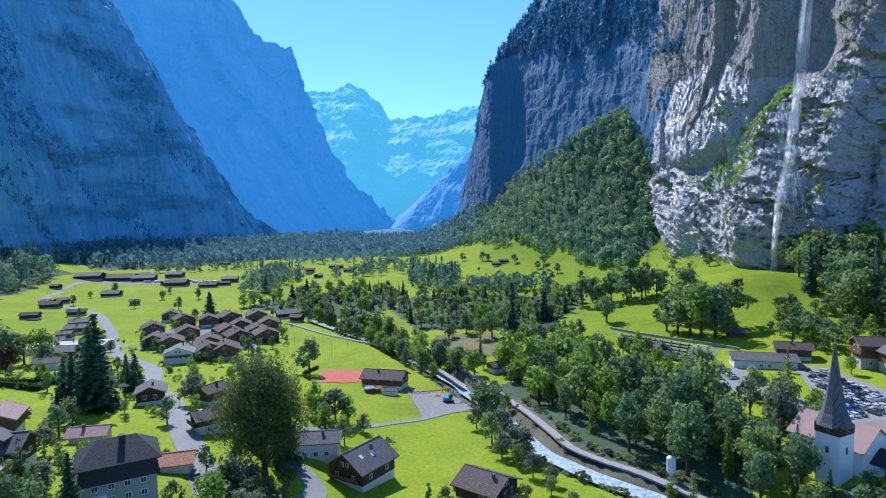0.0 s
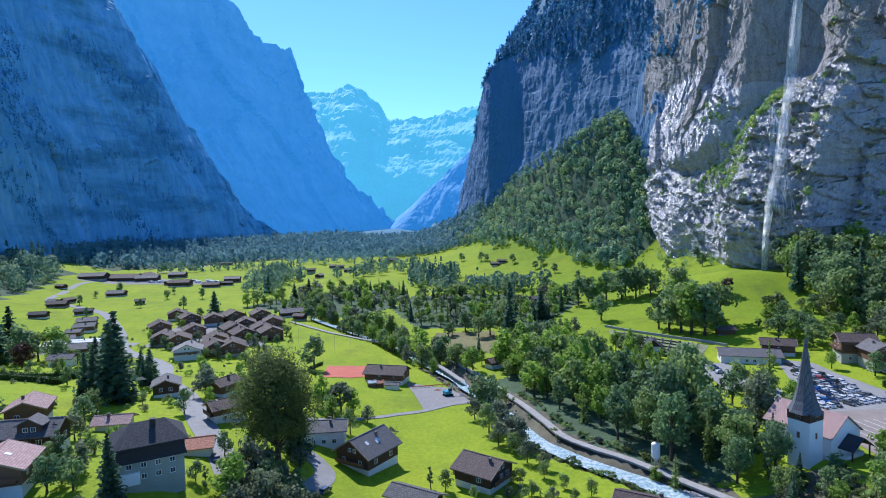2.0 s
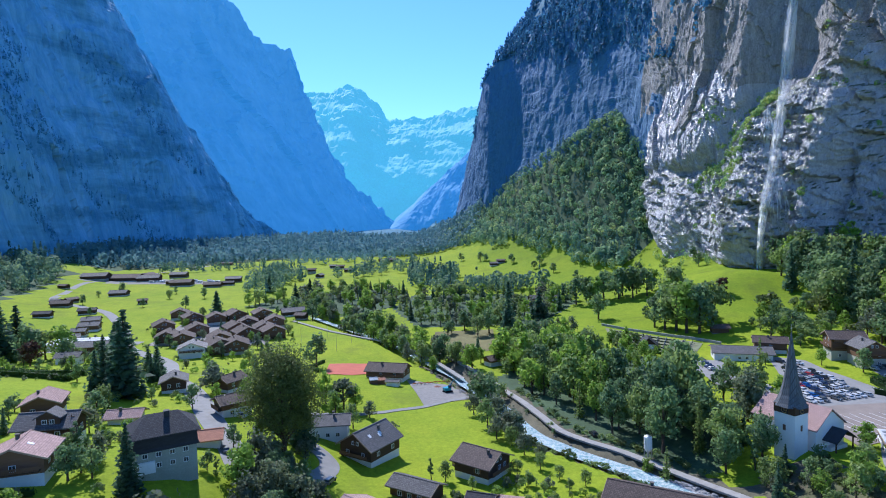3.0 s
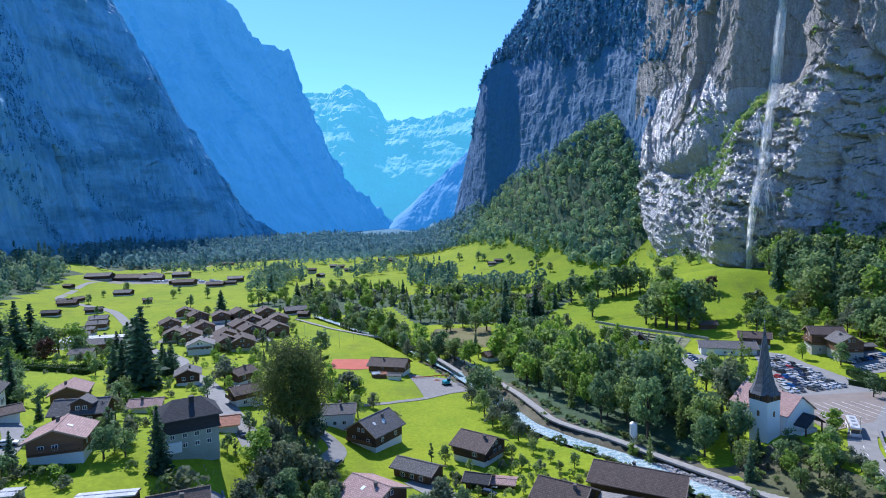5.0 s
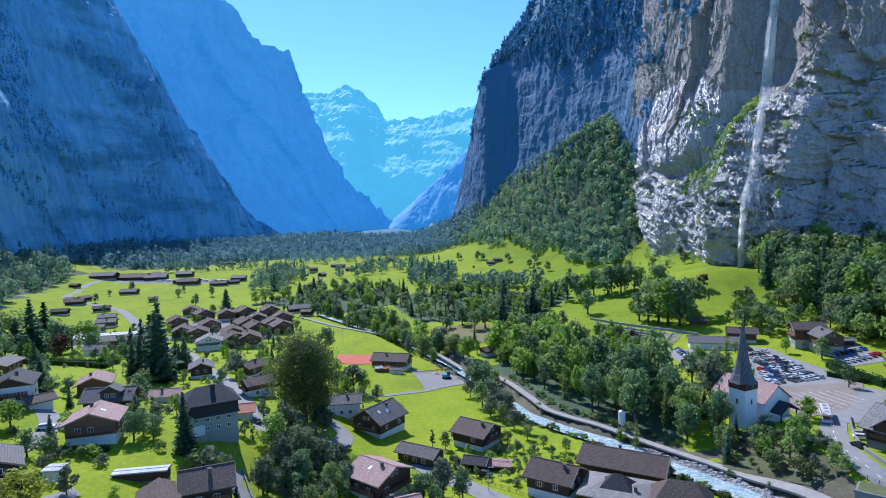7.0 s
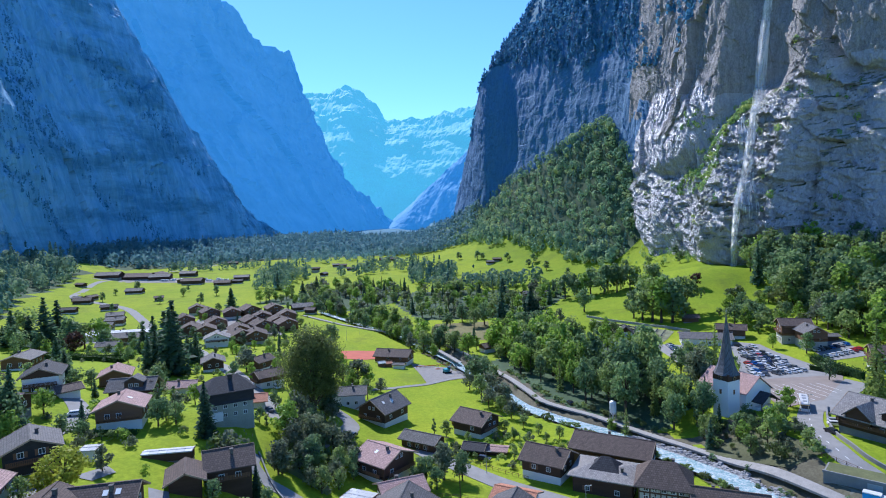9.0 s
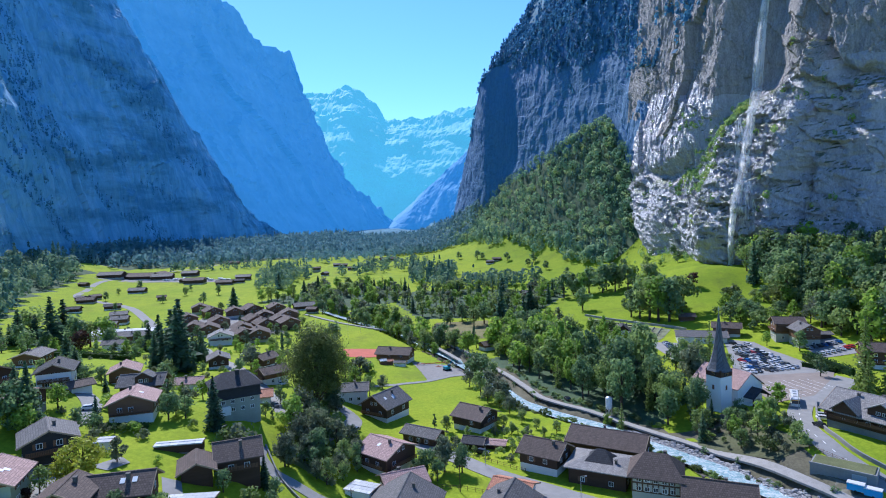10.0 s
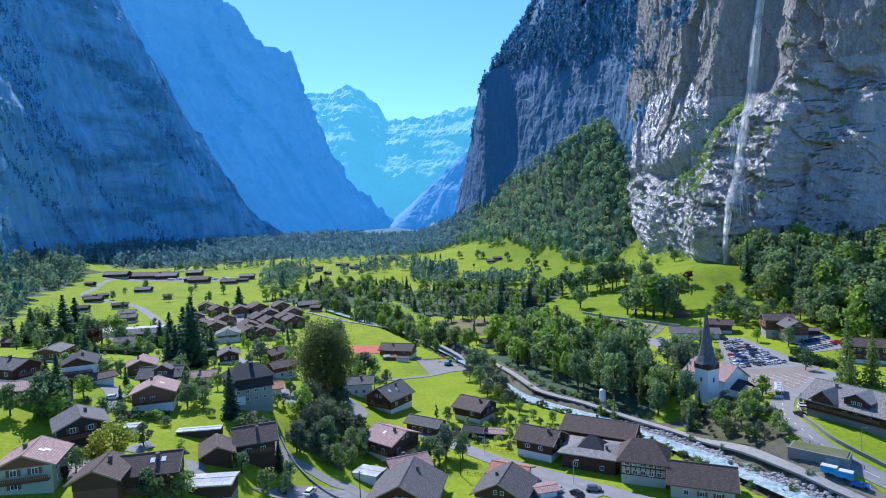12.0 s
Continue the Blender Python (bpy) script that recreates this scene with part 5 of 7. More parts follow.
# ---- church ----
def church():
    e = new("church")
    z = ground_z(98, 142) + 0.2
    e.matrix_world = pose(0, 0, z)
    tagged(e, "white village church with a tall dark pointed spire", "church")
    white = simple("church_plaster", (0.78, 0.78, 0.76), 0.85, 0.6, 0.06)
    nave = pose(104.9, 140.5, 0, 0, 0, 116.8) @ pose(9, 0, 0)
    bm = gable_bm(18, 13, -4, 6.0, 10.6)
    bm.transform(nave)
    n = part("nave", bm, white, e)
    bm = roof_bm(18, 13, 6.05, 10.65, 0.6)
    bm.transform(nave)
    part("roof", bm, ROOF_PINK, e)
    for i in range(4):
        for s in (-1, 1):
            p = nave @ pose(-6 + i * 4, s * 6.52, 1.6, 0, 0, 0 if s < 0 else 180)
            bm = solid([[(x, y, zz) for x, zz in [(-0.55, 0), (0.55, 0), (0.55, 2.3), (0.35, 2.75), (0, 2.95), (-0.35, 2.75), (-0.55, 2.3)]] for y in (-0.06, 0.1)])
            bm.transform(p)
            part("arched_window", bm, BUILDING_GLASS, n)
    porch = pose(104.9, 140.5, 0, 0, 0, 116.8) @ pose(-1.8, -1.0, 0)
    bm = roof_bm(3.6, 8.5, 3.0, 5.6, 0.4)
    bm.transform(porch)
    part("porch_roof", bm, ROOF_DARK, e)
    for sy in (-3.9, 3.9):
        bm = box(-1.6, -1.3, sy - 0.15, sy + 0.15, -3, 3.2)
        bm.transform(porch)
        part("porch_post", bm, TIMBER, e)
    bm = box(-0.1, 1.8, -3.9, 3.9, -3, 0.9)
    bm.transform(porch)
    part("porch_wall", bm, white, e)
    tw = pose(93.7, 139.8, 0, 0, 0, 26.8)
    bm = box(-2.9, 2.9, -2.9, 2.9, -5, 12.6, 0.06)
    bm.transform(tw)
    t = part("tower", bm, white, e)
    bm = box(-3.0, 3.0, -3.0, 3.0, 10.6, 12.9, 0.05)
    bm.transform(tw)
    part("belfry", bm, TIMBER, t)
    loops = [[tw @ Vector(p) for p in ring(r, h, 8, math.pi / 8)] for r, h in ((4.3, 12.5), (3.7, 13.4), (2.8, 15.5), (2.05, 18.6), (1.35, 23.0), (0.7, 28.0), (0.12, 32.2), (0.08, 32.8))]
    part("spire", solid(loops), roof_material("blue_slate_spire", (0.12, 0.128, 0.145), 0.8, 0.2), e, "dark slate spire with flared eaves")
    bm = box(-0.06, 0.06, -0.06, 0.06, 32.6, 34.6)
    add_box(bm, -0.5, 0.5, -0.05, 0.05, 33.5, 33.65)
    bm.transform(tw)
    part("cross", bm, METAL, e)
    gold = simple("gilded_metal", (0.55, 0.36, 0.12), 0.4, 2, 0.1, metal=0.6)
    for a in range(4):
        m = tw @ pose(0, 0, 0, 0, 0, 90 * a)
        bm = bmesh.new()
        add_box(bm, -1.15, 1.15, -3.08, -3.0, 10.7, 12.5, m)
        c = part("clock_face", bm, SHINGLE, t)
        bm = bmesh.new()
        for k in range(12):
            an = k * math.pi / 6
            add_box(bm, math.sin(an) * 0.72 - 0.08, math.sin(an) * 0.72 + 0.08, -3.11, -3.08, 11.6 + math.cos(an) * 0.72 - 0.08, 11.6 + math.cos(an) * 0.72 + 0.08, m)
        add_box(bm, -0.05, 0.05, -3.12, -3.08, 11.6, 12.2, m)
        add_box(bm, 0.0, 0.45, -3.12, -3.08, 11.55, 11.65, m)
        part("clock_marks", bm, gold, c)["kind"] = "stuff"
        bm = bmesh.new()
        add_box(bm, -0.4, 0.4, -2.94, -2.9, 6.0, 7.6, m)
        part("louvre", bm, TIMBER_L, t)
    return e


church()

# ---- houses ----
house("chalet", -130.4, 104.6, -20, 13, 11, 2.7, 3.0, "dark timber chalet with a grey roof and plastered gable", upper=TIMBER, roof=ROOF_GREY, balconies=((1, 2.8),))
house("chalet", -165.2, 173.6, 100, 14, 12, 2.6, 2.8, "brown timber house under a flat-pitched grey roof", upper=TIMBER_L, pitch=17)
house("chalet", -119.8, 118.5, 115, 14, 12, 5.2, 0.6, "white plastered house with a dark slate roof", roof=ROOF_DARK, upper=TIMBER, balconies=((3, 2.7),))
house("garage", -111.5, 116, 48, 7, 6, 2.6, 0.0, "small white garage with a dark roof", roof=ROOF_BROWN, windows=False, chimneys=0, category="garage")
house("barn", -118.5, 93.1, 4, 24, 11, 0.0, 3.6, "long low timber building under a faded pink roof", roof=ROOF_PINK, pitch=16, upper=TIMBER, chimneys=0, category="barn")
house("chalet", -115.2, 148.4, 112, 12, 11, 2.7, 3.0, "timber chalet with a faded pink tile roof", roof=ROOF_PINK, upper=TIMBER_L, balconies=((3, 2.8),))
house("cottage", -62.5, 131, 15, 9, 7, 2.4, 0.3, "low annexe with a red-brown tile roof", roof=ROOF_ORANGE, upper=TIMBER_L, pitch=24, windows=False, chimneys=0)
house("chalet", -93.5, 119.1, 8, 15, 10, 2.6, 3.0, "grey-roofed timber house with a gabled dormer", roof=ROOF_GREY, pitch=30, dormer=(1.0, 5.0, 1.6, -1), balconies=())
house("chalet", -86.2, 98.8, 107, 12, 14, 2.9, 2.8, "timber chalet on a white base with a pink tile roof", roof=ROOF_PINK, upper=TIMBER_L, pitch=22, balconies=((3, 3.0),), skylights=1)
house("cottage", -93.3, 150.8, 10, 10, 7, 2.6, 0.2, "low outbuilding with a pale pink roof", roof=ROOF_PINK, category="shed", windows=False)
house("chalet", -91.1, 70.9, 126, 13, 13, 0.0, 5.6, "dark stained timber house with a grey slate roof", roof=ROOF_GREY, upper=SHINGLE, pitch=24, balconies=((3, 2.6),))
house("chalet", -86.7, 47.9, 106, 12, 13, 5.6, 0.4, "pale green plastered house with a pink tile roof", roof=ROOF_PINK, base=GREENISH, upper=TIMBER_L, skylights=2, balconies=((3, 2.8),))
house("farmhouse", -65.2, 51.5, 12, 15, 10, 2.6, 2.4, "timber farmhouse with weathered brown tiles", roof=ROOF_BROWN, pitch=30, skylights=2, upper=TIMBER, base=TIMBER_L)
house("farmhouse", -71.6, 46.2, 100, 10, 10, 2.6, 2.2, "timber cross-gabled wing with weathered brown tiles", roof=ROOF_BROWN, pitch=26, upper=TIMBER, chimneys=1, base=TIMBER_L)
house("chalet", -51, 77.5, 22, 11, 10, 2.6, 3.4, "timber house with brown tiles and a pink canopy", roof=ROOF_BROWN, pitch=32, upper=TIMBER, balconies=((0, 3.0),), base=TIMBER)
house("cottage", -57.8, 70.3, 112, 9, 8, 2.4, 0.6, "low timber wing with a grey-brown roof", roof=ROOF_BROWN, upper=TIMBER, pitch=26, chimneys=0, base=TIMBER)
house("shed", -53.3, 55.5, 4, 11, 7, 0.0, 3.0, "open shed with a pale metal roof", roof=ROOF_WHITE, pitch=6, chimneys=0, windows=False, over=0.5, category="shed")
house("garage", -81.5, 76.2, 5, 4.5, 4.5, 2.5, 0.0, "small white garage with a flat roof", roof=ROOF_WHITE, pitch=3, chimneys=0, windows=False, over=0.2, category="garage")
house("carport", -66, 80.3, 8, 13, 3.2, 0.0, 2.0, "long low shelter with a pale glazed roof", roof=ROOF_WHITE, pitch=5, chimneys=0, windows=False, over=0.2, category="shelter")
house("chalet", -100.7, 197.5, 112, 11, 10, 2.6, 2.6, "dark grey-roofed chalet with a gabled front", roof=ROOF_GREY)
house("chalet", -81, 200, 60, 10, 9, 2.6, 2.6, "brown timber chalet with a brown roof", roof=ROOF_BROWN, upper=TIMBER_L)
house("chalet", -67.6, 165.6, 40, 11, 9, 2.9, 2.2, "brown timber chalet on a white base", roof=ROOF_BROWN, upper=TIMBER_L, balconies=((3, 3.0),))
house("cottage", -197.9, 289.4, 12, 13, 9, 4.6, 0.2, "white cottage with a grey roof", roof=ROOF_GREY)
house("hall", -226, 352, 8, 50, 24, 4.6, 0.0, "wide flat commercial building with a pale roof", roof=ROOF_WHITE, pitch=5, windows=False, over=0.4, category="building")
house("chalet", -141, 308, 108, 14, 17, 3.2, 3.0, "bright white chalet with a pale roof and timber balcony", roof=ROOF_PALE, upper=PLASTER, pitch=23, balconies=((3, 4.3),))
house("chalet", -37.6, 165.7, 5, 13, 9, 5.0, 0.3, "white house with a grey roof", roof=ROOF_GREY, pitch=22, chimneys=2)
house("chalet", -23.5, 156.3, 56, 14, 13, 2.6, 3.4, "dark timber house with a steep grey roof", roof=ROOF_GREY, pitch=32, upper=TIMBER, skylights=3, balconies=((3, 2.8),))
house("chalet", -18.6, 107.1, -39, 12, 13, 2.9, 3.6, "dark timber chalet on a white base under a pink roof", roof=ROOF_PINK, pitch=22, skylights=1, balconies=((1, 3.0), (0, 3.0)))
house("barn", -8.6, 131.2, -32, 13, 7, 0.0, 3.6, "dark timber annexe with a grey roof", roof=ROOF_GREY, chimneys=0, category="barn")
house("chalet", 9.4, 144.4, -38, 12, 12, 2.7, 2.7, "dark brown timber chalet on a white base", roof=ROOF_BROWN, pitch=25, balconies=((1, 2.8), (3, 2.8)))
house("shed", 7.8, 124.0, -20, 6, 5, 0.0, 2.6, "small dark garden shed", roof=ROOF_DARK, chimneys=0, windows=False, category="shed")
house("shed", 13.8, 123.5, -15, 7, 4, 0.0, 1.8, "low shed with a pink roof", roof=ROOF_PINK, pitch=10, chimneys=0, windows=False, category="shed")
house("chalet", 27.2, 105.9, -34, 12, 11, 3.4, 2.6, "timber house with a white base and worn brown roof", roof=ROOF_BROWN, pitch=27, balconies=())
house("farmhouse", 48.4, 115.4, -30, 23, 14, 0.0, 5.0, "long dark timber house with a brown slate roof", roof=ROOF_BROWN, pitch=22, upper=TIMBER)
shop = house("shop", 41.0, 97.5, -27, 16, 13, 0.0, 5.2, "dark timber shop under a pale skirt roof and raised hip", roof=ROOF_PALE, pitch=11, hip=5.0, upper=TIMBER, chimneys=1, over=1.3, category="shop")
part("upper_roof", roof_bm(7.5, 6.5, 5.3, 8.0, 0.3, 3.0), ROOF_DARK, shop)
house("farmhouse", 63.9, 77.5, -22, 16, 11, 3.4, 0.8, "long house with a mossy brown tile roof", roof=ROOF_BROWN, pitch=34, chimneys=2, base=CREAM)
house("hall", 15.8, 88.3, -28, 10, 8, 2.8, 0.4, "small hall with an orange tile roof", roof=ROOF_ORANGE, pitch=20, windows=False, chimneys=0, category="building")
house("farmhouse", -12.3, 78.2, 80, 17, 18, 2.2, 1.6, "large timber house with a ribbed grey roof", roof=ROOF_GREY, pitch=28, upper=TIMBER, base=CREAM)
house("chalet", -13.1, 92.4, 22, 11, 9, 2.6, 1.6, "timber house with a pink tile roof", roof=ROOF_PINK, pitch=24, chimneys=2)
house("chalet", 13.2, 79.4, 68, 13, 14, 1.4, 1.2, "timber house with a dark grey slate roof", roof=ROOF_GREY, pitch=27, upper=TIMBER)
house("garage", -23.3, 88.4, -25, 8, 6, 2.4, 0.0, "garage with a flat white roof", roof=ROOF_WHITE, pitch=3, windows=False, chimneys=0, over=0.2, category="garage")
house("shed", 23.6, 78.2, 15, 5, 4, 2.2, 0.0, "small shed with a pink roof", roof=ROOF_PINK, pitch=8, windows=False, chimneys=0, category="shed")
house("schoolhouse", -27.8, 263.5, -16, 22, 13, 2.6, 2.6, "brown timber building with a red-brown roof beside the court", roof=ROOF_BROWN, upper=TIMBER_L, pitch=26, balconies=((0, 2.7),))
house("shed", -33.3, 248, 20, 4, 3.4, 0.0, 2.3, "small wooden garden hut beside the court", roof=ROOF_WHITE, windows=False, chimneys=0, over=0.4, upper=TIMBER_L, category="shed")
house("shed", -30, 250, 20, 4, 3.4, 0.0, 2.2, "small wooden garden hut beside the court", roof=ROOF_ORANGE, windows=False, chimneys=0, over=0.4, upper=TIMBER_L, category="shed")
house("shed", -24.2, 247.7, -12, 7, 4, 2.4, 0.0, "small hut with pale walls and a grey roof", roof=ROOF_GREY, windows=False, chimneys=0, over=0.5, base=PLASTER, category="shed")
house("chalet", 155.2, 259.9, -25, 16, 11, 2.6, 3.0, "brown timber chalet with a grey-brown roof", roof=ROOF_BROWN, upper=TIMBER_L, balconies=((0, 2.8),))
house("hotel", 176.5, 239, -15, 16, 12, 5.4, 4.4, "tall timber hotel with a brown roof", roof=ROOF_BROWN, upper=TIMBER_L, base=CREAM, pitch=26, balconies=((0, 5.5), (0, 8.2), (3, 5.5)), category="hotel")
house("hotel", 177.5, 226.5, 82, 13, 12, 5.4, 3.2, "stone and timber hotel with a grey gabled roof", roof=ROOF_GREY, upper=TIMBER_L, base=CREAM, pitch=30, balconies=((3, 5.5),), category="hotel")
house("hall", 138.5, 254.4, -18, 29, 17, 3.6, 0.4, "long low hall with a wide dark grey roof", roof=ROOF_GREY, pitch=15, chimneys=0, category="building")
house("shed", 188.0, 233.8, -10, 14, 7, 0.0, 3.0, "low timber shed beside parked cars", roof=ROOF_GREY, pitch=14, chimneys=0, windows=False, category="shed")
house("hotel", 186.1, 182.5, -25, 24, 14, 2.8, 5.6, "dark brown timber inn with balconies", roof=ROOF_BROWN, upper=TIMBER, pitch=22, balconies=((3, 3.0), (3, 5.8), (0, 3.0)), category="hotel")
house("cottage", 25.3, 289.8, 30, 9, 8, 2.4, 1.6, "small reddish timber house among trees", roof=ROOF_BROWN, upper=TIMBER_L)
house("chapel", 105.9, 285.6, 75, 10, 9, 3.0, 0.0, "small dark-roofed chapel in the cemetery", roof=ROOF_DARK, pitch=40, windows=False, chimneys=0, category="chapel")
house("shed", 150.6, 301.1, -10, 10, 7, 0.0, 3.2, "small timber barn beside the cemetery", roof=ROOF_BROWN, windows=False, chimneys=0, upper=TIMBER_L, category="barn")
house("cottage", 80.3, 483.0, 20, 16, 10, 2.6, 2.2, "grey-roofed house among trees", roof=ROOF_GREY)
house("cottage", 90.1, 462.2, -20, 12, 9, 3.6, 0.6, "white-walled house among trees", roof=ROOF_GREY)
HAMLET = (
    (-220.0, 470.0, 112),
    (-199.5, 446.1, 124),
    (-180, 361.9, 108),
    (-174.7, 395.4, 120),
    (-141.3, 348.1, 115),
    (-168.2, 454.7, 126),
    (-145.9, 417.4, 110),
    (-147.4, 456.6, 118),
    (-126.3, 391.3, 112),
    (-132.5, 371.2, 124),
    (-126.5, 419.2, 108),
    (-206.6, 412.6, 120),
    (-179.3, 442.5, 115),
    (-131.6, 320.6, 126),
    (-120.7, 319.5, 110),
    (-115.2, 373.9, 118),
    (-166, 352.7, 112),
    (-147.8, 395.9, 124),
)
FARMS = (
    (-368.0, 547.0, 12),
    (-380.0, 558.0, -15),
    (-374.0, 572.0, 70),
    (-344.0, 485.0, 8),
    (-298.2, 563.2, 25),
    (-355.0, 625.0, 5),
    (-446.9, 674.3, -15),
    (-380.0, 1000.8, 70),
    (-365.9, 995.6, 5),
    (-403.1, 934.1, 10),
    (-276.5, 687.3, 5),
    (-318.0, 505.0, 18),
)
FARMSTEAD = (
    (-466, 772, 6, 38, 24),
    (-430, 784, -4, 46, 28),
    (-396, 776, 10, 32, 22),
    (-418, 812, 80, 30, 20),
    (-372, 812, 5, 26, 18),
    (-321, 705, 3, 29, 19),
    (-268, 735, 8, 22, 15),
)
UPPER_FARMS = (
    (-362.4, 633.7, 5),
    (73.2, 815.3, 10),
    (84.3, 822.9, -15),
    (-94.4, 964.4, 25),
    (-81.9, 971.5, 70),
    (-167.8, 885.9, 5),
    (-156.1, 882.1, 10),
    (-134.1, 830.9, -15),
    (-112.9, 850.0, 25),
    (-162.8, 761.5, 70),
    (-191.6, 843.7, 5),
    (159.1, 485.8, 10),
    (-113.8, 449.4, -15),
    (-125.9, 469.7, 25),
    (-343.0, 723.7, 70),
    (-263.1, 702.0, 5),
    (-275.1, 299, 10),
    (-273.1, 322.2, -15),
    (-270.8, 330, 25),
)
for i, (hx, hy, ht) in enumerate(HAMLET):
    house("chalet", hx, hy, ht, 17 + i % 3, 16 + i % 2, 3.0, 3.4, "brown timber chalet in a close-built hamlet", roof=ROOF_BROWN, upper=TIMBER_L, pitch=24, balconies=((3, 2.7),), group="hamlet chalets", base=(PLASTER, TIMBER_L, CREAM, TIMBER)[i % 4])
for i, (hx, hy, ht) in enumerate(FARMS + UPPER_FARMS):
    house("barn", hx, hy, ht, 10 + i % 4 * 2 + (9 if i % 5 == 0 else 0), 8 + i % 2 + (5 if i % 5 == 0 else 0), 1.4, 2.8, "small weathered timber barn in the meadows", roof=(ROOF_BROWN, ROOF_GREY, ROOF_BROWN, ROOF_DARK)[i % 4], upper=TIMBER, pitch=23, group="meadow barns", windows=False, chimneys=0, base=(CREAM, PLASTER)[i % 2], category="barn")


for i, (hx, hy, ht, hl, hw) in enumerate(FARMSTEAD):
    house("barn", hx, hy, ht, hl, hw, 1.6, 4.2, "wide dark-roofed farm building in the meadows", roof=(ROOF_GREY, ROOF_BROWN)[i % 2], upper=TIMBER, pitch=20, group="farmstead", windows=False, chimneys=0, base=(CREAM, PLASTER)[i % 2], category="barn")
for hx, hy, ht, hl, hw in ((-283, 452, 20, 15, 12), (-270, 428, 15, 16, 12), (-264, 405, 10, 11, 9), (-206, 326, 8, 24, 13), (-250, 372, 30, 13, 10)):
    house("chalet", hx, hy, ht, hl, hw, 2.6, 2.8, "timber house with a weathered grey roof by the road", roof=ROOF_GREY, upper=TIMBER_L, pitch=22, balconies=((3, 2.7),))


def caravan():
    e = new("caravan")
    tagged(e, "white touring caravan parked on the meadow", "caravan", "caravans on the camp site")
    part("body", solid([[(x * a, y * a, z) for x, y in ((-2.9, -1.15), (2.9, -1.15), (2.9, 1.15), (-2.9, 1.15))] for a, z in ((0.94, 0.5), (1, 0.8), (1, 2.4), (0.92, 2.75))]), WHITE_TRIM, e)
    part("window_band", box(-1.9, 1.9, -1.17, 1.17, 1.5, 2.1), BUILDING_GLASS, e)
    for q in (-1.05, 1.05):
        part("wheel", solid([[(0.34 * math.cos(w * math.pi / 5), q + d, 0.34 + 0.34 * math.sin(w * math.pi / 5)) for w in range(10)] for d in (-0.1, 0.1)]), RUBBER, e)
    part("drawbar", box(2.8, 4.2, -0.1, 0.1, 0.5, 0.62), METAL, e)
    return e


camp_rng = random.Random(15)
first_caravan = None
for i in range(20):
    x, y = -384 + i * 5.2 + camp_rng.uniform(-2, 2), 764 - i * 1.2 + camp_rng.uniform(-12, 10)
    m = pose(x, y, ground_z(x, y) + 0.02, 0, 0, camp_rng.choice((5, 20, 95, 110)) + camp_rng.uniform(-8, 8))
    if first_caravan is None:
        first_caravan = caravan()
        first_caravan.matrix_basis = m
    else:
        copy_thing(first_caravan, m)


def big_house():
    """The large house with the black shingled upper storey."""
    x, y = -62.5, 109
    e = new("guesthouse")
    e.matrix_world = pose(x, y, ground_z(x, y) + 1.9, 0, 0, 30) @ Matrix.Diagonal((0.86, 0.86, 0.82, 1))
    TAKEN.append((x, y, 10))
    tagged(e, "large house with black shingled top and pale lower floors", "house")
    part("base_wall", box(-7.2, 7.2, -5.5, 5.5, -4.5, 6.0), OLD_PLASTER, e)
    w = part("shingled_storey", solid([[(-a, -b, z), (a, -b, z), (a, b, z), (-a, b, z)] for a, b, z in ((7.9, 6.2, 5.4), (7.5, 5.8, 6.2), (7.4, 5.7, 9.6))]), SHINGLE, e)
    part("roof", roof_bm(14.8, 11.4, 9.6, 13.2, 0.9, 4.6), ROOF_DARK, e)
    part("porch", box(-7.4, -2.4, -6.2, -5.4, 0, 2.9), PLASTER, e)
    rng = random.Random(3)
    facade(e, 14.4, 11.0, [(0.9, 0.85), (3.7, 0.85)], rng, shutters=False, skip=0.05, gap_l=2.6)
    chimney(e, 1.0, -1.2, 12.6, 1.4, SHINGLE, 0.6)


big_house()


def half_timbered():
    x, y = (52.2, 86.7)
    e = house("inn", x, y, -22, 12, 11, 2.8, 5.0, "half-timbered house with a steep brown hipped roof", ROOF_BROWN, CREAM, CREAM, 36, 1.3, 4.0, 4, (), 1, True, False)
    rng = random.Random(6)
    facade(e, 12 * 0.84 * 1.12, 11 * 0.82 * 1.12, [(2.9, 0.9), (5.2, 0.9)], rng, 1.9, 1.9, 0.9, False, 0.0)
    bm = bmesh.new()
    for s, run, off in ((0, 11.29, 5.05), (90, 10.1, 5.645), (180, 11.29, 5.05), (270, 10.1, 5.645)):
        m = pose(0, 0, 0, 0, 0, s)
        for z in (2.55, 4.7, 6.8):
            add_box(bm, -run / 2, run / 2, -off - 0.05, -off, z, z + 0.42, m)
        n = 9
        for i in range(n + 1):
            x0 = -run / 2 + run * i / n
            add_box(bm, x0 - 0.17, x0 + 0.17, -off - 0.045, -off, 2.6, 7.0, m)
    part("timber_frame", bm, TIMBER, e)


half_timbered()


def chalet_restaurant():
    e = house("restaurant", 126, 107, -62, 24, 18, 3.0, 3.4, "big timber restaurant with a grey slate roof and terrace", ROOF_PALE, STONE, TIMBER, 26, 1.8, 0, 9, ((3, 3.5), (0, 3.5)), 2, category="restaurant", dormer=(3, 7, 1.4, -1))
    bm = gable_bm(9, 6, 4.2, 6.6, 9.2)
    bm.transform(pose(-5.5, -5.2, 0, 0, 0, -90))
    g = part("cross_gable", bm, TIMBER, e)
    bm = roof_bm(9, 6, 6.62, 9.22, 0.9)
    bm.transform(pose(-5.5, -5.2, 0, 0, 0, -90))
    part("gable_roof", bm, ROOF_PALE, g)
    return e


chalet_restaurant()


